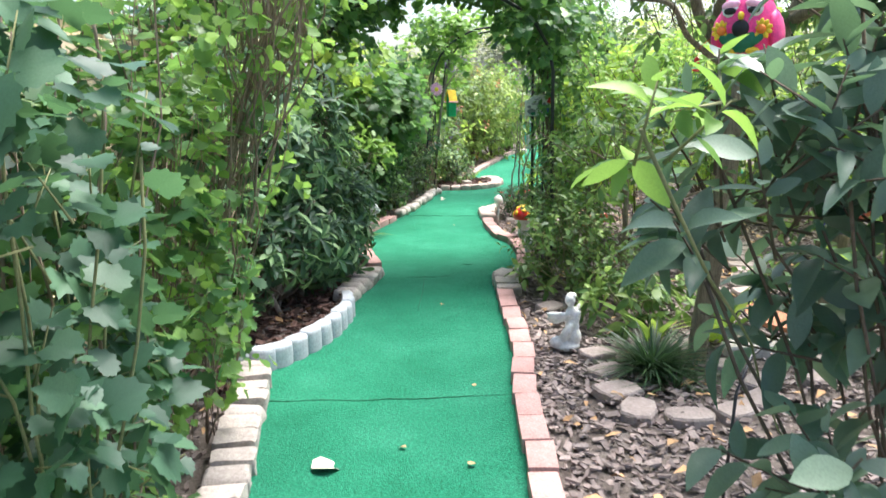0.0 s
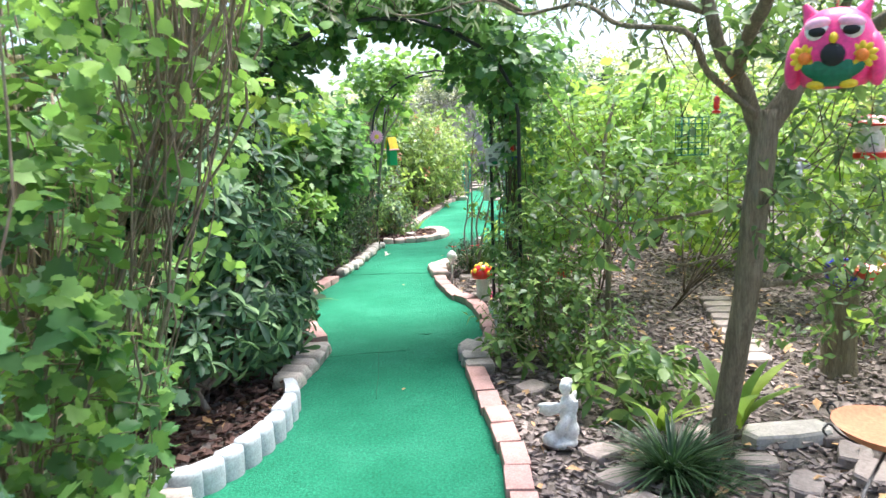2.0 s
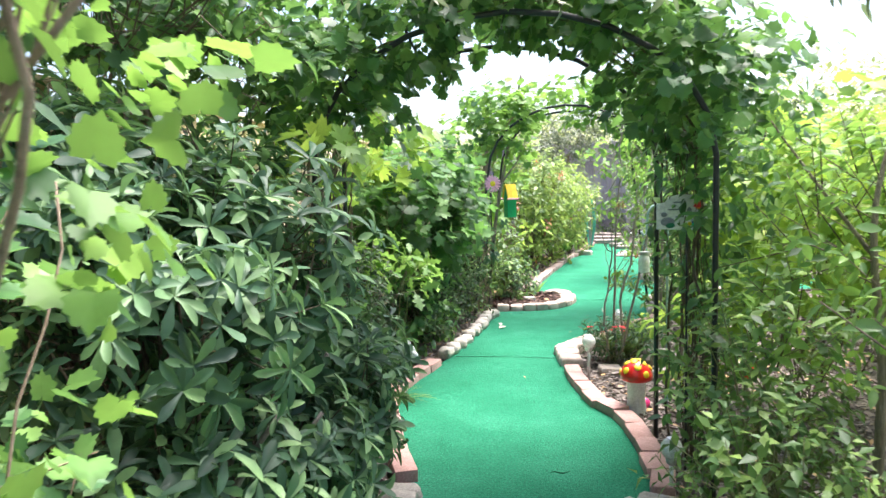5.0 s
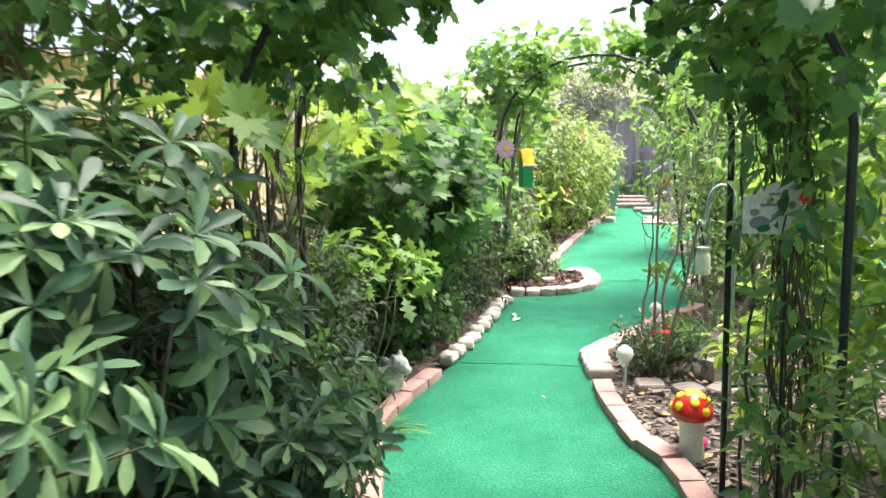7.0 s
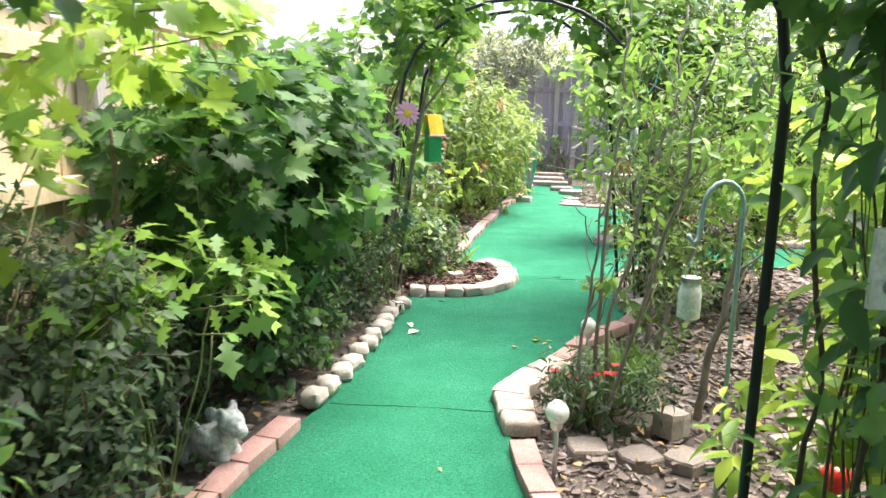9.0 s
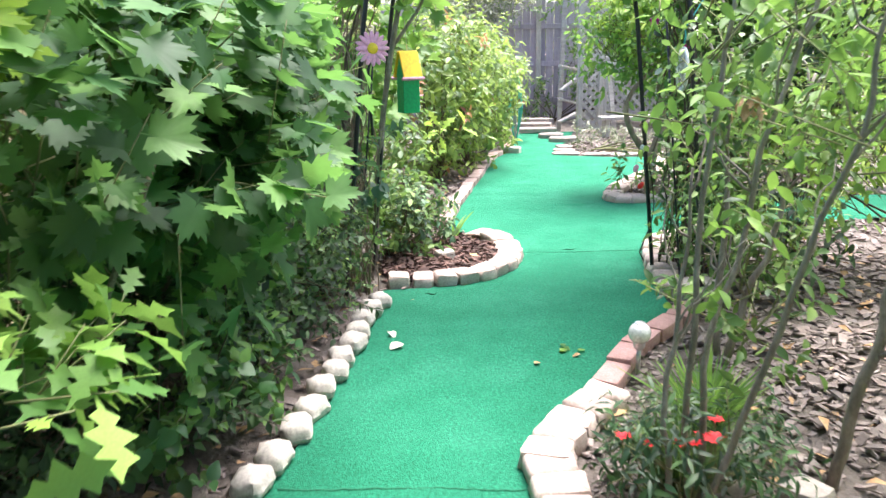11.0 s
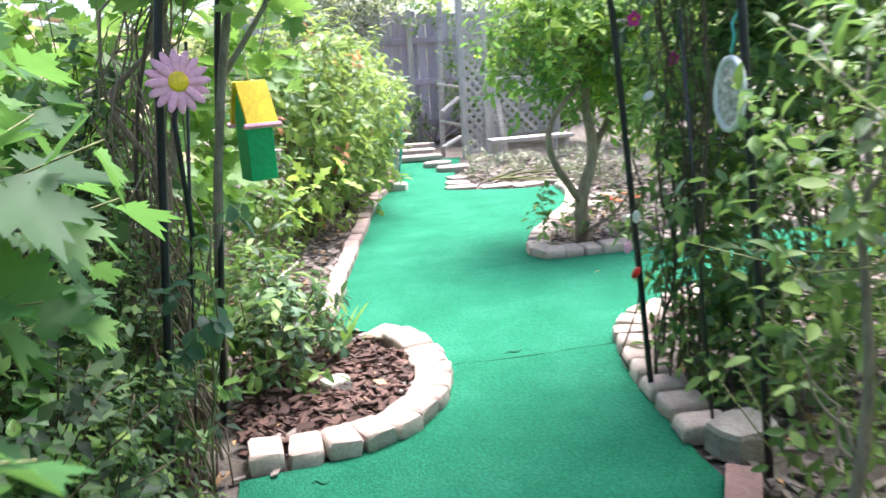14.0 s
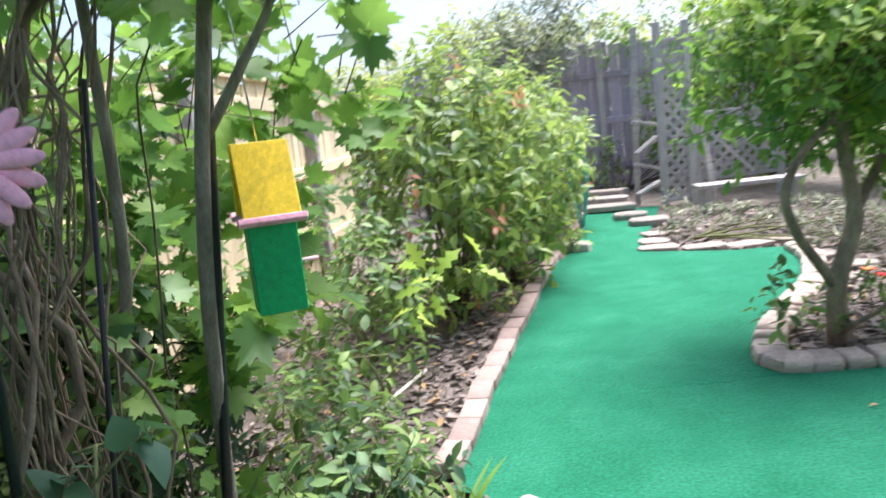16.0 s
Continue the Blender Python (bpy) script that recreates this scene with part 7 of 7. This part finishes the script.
part("hanger", Tubes().add([(0, 0, h + 0.12), (-0.01, 0, h + 0.26), (-0.05, -0.1, h + 0.72)], 0.002, 0.002, 5).mesh("hanger"), M_STEEL, bh)

# medallion, charms and small blossoms on the second arch
md = thing("hanging_medallion", (1.29, 8.81, 1.035), "oval white stained-glass medallion hanging from the arch", "ornament")
md.rotation_euler[2] = radians(-92)
ring = [(0.058 * math.cos(a), 0, 0.09 + 0.088 * math.sin(a)) for a in np.linspace(0, 2 * math.pi, 25)]
part("rim", Tubes().add(ring, 0.009, 0.009, 8).mesh("rim"), M_WHITE, md)
part("glass", ball(bmesh.new(), (0.055, 0.004, 0.085), (0, 0, 0.09), u=20, v=12), surface("mottled_glass", [(0.35, (0.1, 0.15, 0.13)), (0.5, (0.4, 0.36, 0.33)), (0.62, (0.7, 0.7, 0.66))], 60, 140, 0.2, 0.3), md)
part("ribbon", Tubes().add([(0, 0, 0.19), (0.006, 0.004, 0.23), (0.0, 0, 0.26), (-0.06, 0.12, 0.42), (-0.1, 0.16, 0.62)], 0.004, 0.003, 5).mesh("ribbon"), M_TEAL, md)
for i, (x, y, z, m) in enumerate(((1.3, 9.3, 0.72, M_WHITE), (1.27, 9.3, 0.62, M_PALEPINK), (1.3, 9.3, 0.53, M_RED), (1.4, 9.4, 1.1, M_WHITE))):
    c = thing("hanging_charm", (x, y, z), "small dangling shell charm on a thread", "ornament", "charms on the arch")
    smooth(part("shell", ball(bmesh.new(), (0.014, 0.008, 0.022), (0, 0, 0), (0, 20 * i, 0), 10, 8), m, c), 80)
    part("thread", Tubes().add([(0, 0, 0.02), (0.02, 0.02, 0.12), (0.13, 0.05, 0.16)], 0.0012, 0.0012, 4).mesh("thread"), M_TWIG, c)
for i, (x, y, z) in enumerate(((1.61, 9.6, 1.21), (1.72, 9.5, 1.05), (1.4, 9.5, 1.35))):
    f = thing("blossom", (x, y, z), "single magenta blossom on the vine", "flower", "magenta blossoms")
    flower_disc(f, "petal", 5, 0.024, 0.022, 0.004, M_MAGENTA, M_YELLOW, 0.006)

# orange flowers and white stone in the island bed
for i in range(7):
    rng = random.Random(i)
    np.random.seed(i + 200)
    k = 12
    ang = np.arange(k) * 2.4
    me = leaf_mesh("flower", B_OVAL, np.zeros((k, 3)), np.column_stack([np.cos(ang), np.sin(ang), np.full(k, 0.7)]), np.tile((0, 0, 1.0), (k, 1)), np.full(k, 0.05))
    f = part("flower", me, M_ORANGE if i % 3 else L_PETALRED)
    f.location = (2.85 + rng.uniform(-0.16, 0.16), 12.3 + rng.uniform(-0.1, 0.1), 0.12 + rng.uniform(0, 0.06))
    tagged(f, "orange red blossom in the island bed", "flower", "orange blossoms")
    part("stalk", Tubes().add([(0, 0, 0), (0, 0, -0.14)], 0.003, 0.003, 4).mesh("stalk"), M_GREENTWIG, f)
slab((2.78, 12.1, 0), (0.1, 0.08, 0.06), 0, "small white stone beneath orange blossoms", M_WHITE, 140, "rock")

# far bed: flagstones, step slabs
for i, (x, y, a, b) in enumerate(((2.15, 14.45, 0.32, 0.2), (2.48, 14.3, 0.34, 0.2), (2.82, 14.22, 0.34, 0.2), (2.2, 14.75, 0.24, 0.24), (3.15, 14.25, 0.3, 0.2), (2.3, 15.1, 0.2, 0.26), (3.05, 13.6, 0.26, 0.22), (3.12, 13.2, 0.26, 0.2), (2.85, 12.9, 0.24, 0.18))):
    slab((x, y, -0.012), (a * 1.08, b * 0.95, 0.034), 8 * (i % 3) - 8, "pinkish tan flagstone edging the far bed", M_SLAB, 150 + i)
for i, (x, y, w) in enumerate(((2.42, 15.75, 0.42), (2.36, 16.25, 0.36), (2.3, 16.9, 0.62), (2.36, 17.5, 0.62), (2.42, 18.1, 0.62))):
    slab((x, y, 0.0 if i < 2 else 0.02 * (i - 1)), (w, 0.28, 0.06), -8, "pinkish brick-coloured step slab on turf", M_SLAB, 170 + i, "step_slab", 0.5)
shrub("bedding_plants", "low pale green bedding plants in the stone-edged bed", "plant", [(2.55, 14.75, 0)], [((2.5, 14.7, 0.12), (0.16, 0.14, 0.14)), ((2.75, 14.8, 0.1), (0.14, 0.12, 0.12)), ((2.4, 14.95, 0.2), (0.12, 0.12, 0.2)), ((3.0, 14.9, 0.1), (0.35, 0.22, 0.12)), ((3.4, 13.8, 0.14), (0.25, 0.4, 0.15)), ((3.5, 14.6, 0.12), (0.3, 0.3, 0.14))], 190, B_LANCE, 0.07, L_OLIVE, M_GREENTWIG, per=6, reach=0.1, seed=180)


# lattice screen with posts, bench plank and leaning pole
def lattice(name, label, a, b, z0, z1, post_h):
    a, b = Vector(a), Vector(b)
    L = (b - a).length
    t = thing(name, (a.x, a.y, 0), label, "lattice", "lattice screens")
    t.rotation_euler[2] = math.atan2(b.y - a.y, b.x - a.x)
    H = z1 - z0
    step = 0.14
    for layer, sgn in ((0.006, 1), (-0.006, -1)):
        c = -H
        while c < L:
            x0, x1 = c, c + H
            zs, ze = (0, H) if sgn > 0 else (H, 0)
            lo, hi = max(0, x0), min(L, x1)
            if hi - lo > 0.03:
                p = Vector((lo, layer, z0 + (zs + (ze - zs) * (lo - x0) / H)))
                q = Vector((hi, layer, z0 + (zs + (ze - zs) * (hi - x0) / H)))
                ln = (q - p).length
                bm = box(bmesh.new(), (ln, 0.01, 0.045))
                s = part("slat", bm, M_GREYWOOD, t)
                s.location = (p + q) / 2
                s.rotation_euler = (0, -math.atan2(q.z - p.z, q.x - p.x), 0)
            c += step
    for z in (z0, z1):
        part("frame", box(bmesh.new(), (L, 0.03, 0.04), (L / 2, 0, z), bevel=0.003), M_GREYWOOD, t)
    for x in (0, L):
        part("post", box(bmesh.new(), (0.075, 0.075, post_h + 0.03), (x, 0, post_h / 2 - 0.015), bevel=0.006), M_GREYWOOD, t)
    return t


lattice("lattice_screen", "weathered grey wooden lattice screen with tall post", (2.95, 16.95), (3.28, 17.0), 0.05, 1.85, 2.05)
lattice("lattice_screen", "low weathered lattice panel beside the bench", (3.35, 17.02), (4.35, 17.1), 0.25, 1.0, 1.05)
for i, (x, y, l, yaw, z, rx, ry, nm, lb) in enumerate(((2.75, 17.3, 2.1, 0, 1.0, 0, 92, "leaning_board", "tall weathered board leaning by the lattice"), (3.3, 16.5, 1.15, 3, 0.98, -12, 82, "leaning_board", "grey board leaning against the lattice"))):
    bm = box(bmesh.new(), (l, 0.03, 0.07), bevel=0.004)
    o = part(nm, bm, M_GREYWOOD)
    o.location, o.rotation_euler = (x, y, z if i == 0 else 0.55), (radians(rx), radians(ry), radians(yaw))
    tagged(o, lb, "board")
bn = thing("plank_bench", (3.6, 16.2, 0), "low grey plank bench in front of the lattice", "bench")
part("seat", box(bmesh.new(), (1.1, 0.26, 0.045), (0, 0, 0.26), bevel=0.005), M_GREYWOOD, bn)
for x in (-0.45, 0.45):
    part("leg", box(bmesh.new(), (0.06, 0.22, 0.26), (x, 0, 0.11), bevel=0.005), M_GREYWOOD, bn)
for i in range(4):
    bm = box(bmesh.new(), (0.34, 0.1, 0.03), bevel=0.004)
    o = part("shelf_bracket", bm, M_GREYWOOD)
    o.location, o.rotation_euler = (2.82, 17.12, 0.2 + 0.25 * i), (0, radians((-20, 15, -30, 10)[i]), radians(20))
    tagged(o, "broken grey board nailed between the posts", "board", "boards on the lattice post")
part_frame = tagged(part("timber_edging", box(bmesh.new(), (1.6, 0.1, 0.09), (2.1, 18.55, 0.03), (0, 0, -6), bevel=0.006), M_GREYWOOD), "dark weathered timber laid behind the step slabs", "timber")
# hose on a post
hs = thing("garden_hose", (1.78, 15.9, 0), "pale teal garden hose looped over a post", "hose")
part("post", box(bmesh.new(), (0.04, 0.04, 1.0), (0, 0, 0.48), bevel=0.004), M_GREYWOOD, hs)
for k in range(3):
    part("loop", Tubes().add(smooth_path([(0.02, -0.03, 0.02), (0.05 + 0.02 * k, -0.05, 0.5), (0.0, -0.04, 0.95), (-0.05 - 0.02 * k, -0.04, 0.55), (-0.02, -0.05, 0.02)], 6), 0.009, 0.009, 6).mesh("loop"), M_TEAL, hs)
shrub("undergrowth", "dark green plants before the end fence", "undergrowth", [(2.0, 18.9, 0), (3.0, 18.9, 0)], [((1.9, 18.8, 0.4), (0.4, 0.3, 0.45)), ((2.7, 18.9, 0.35), (0.4, 0.25, 0.4)), ((3.6, 18.6, 0.8), (0.4, 0.3, 0.8)), ((4.4, 18.0, 1.0), (0.6, 0.5, 1.0))], 420, B_OVAL, 0.09, L_SMALL, M_TWIG, per=6, reach=0.2, seed=190)
stick = part("fallen_stick", Tubes().add([(-0.1, 10.9, 0.05), (0.1, 11.15, 0.12), (0.3, 11.5, 0.16)], 0.012, 0.008, 6).mesh("fallen_stick"), M_COBBLE)
tagged(stick, "bleached fallen stick among the low plants", "stick")

# dry seed pod caught in the sapling
np.random.seed(301)
n = 14
hb = part("withered_leaf_spray", leaf_mesh("withered_leaf_spray", B_ELL, np.column_stack([np.random.normal(0, 0.012, n), np.random.normal(0, 0.012, n), np.random.uniform(0, 0.04, n)]), unit(n) * 0.5 + (0.1, 0, -1), unit(n), np.random.uniform(0.022, 0.042, n)), M_DRY)
hb.location = (0.75, 7.09, 1.08)
tagged(hb, "withered tan leaves hanging in the sapling", "leaf cluster")
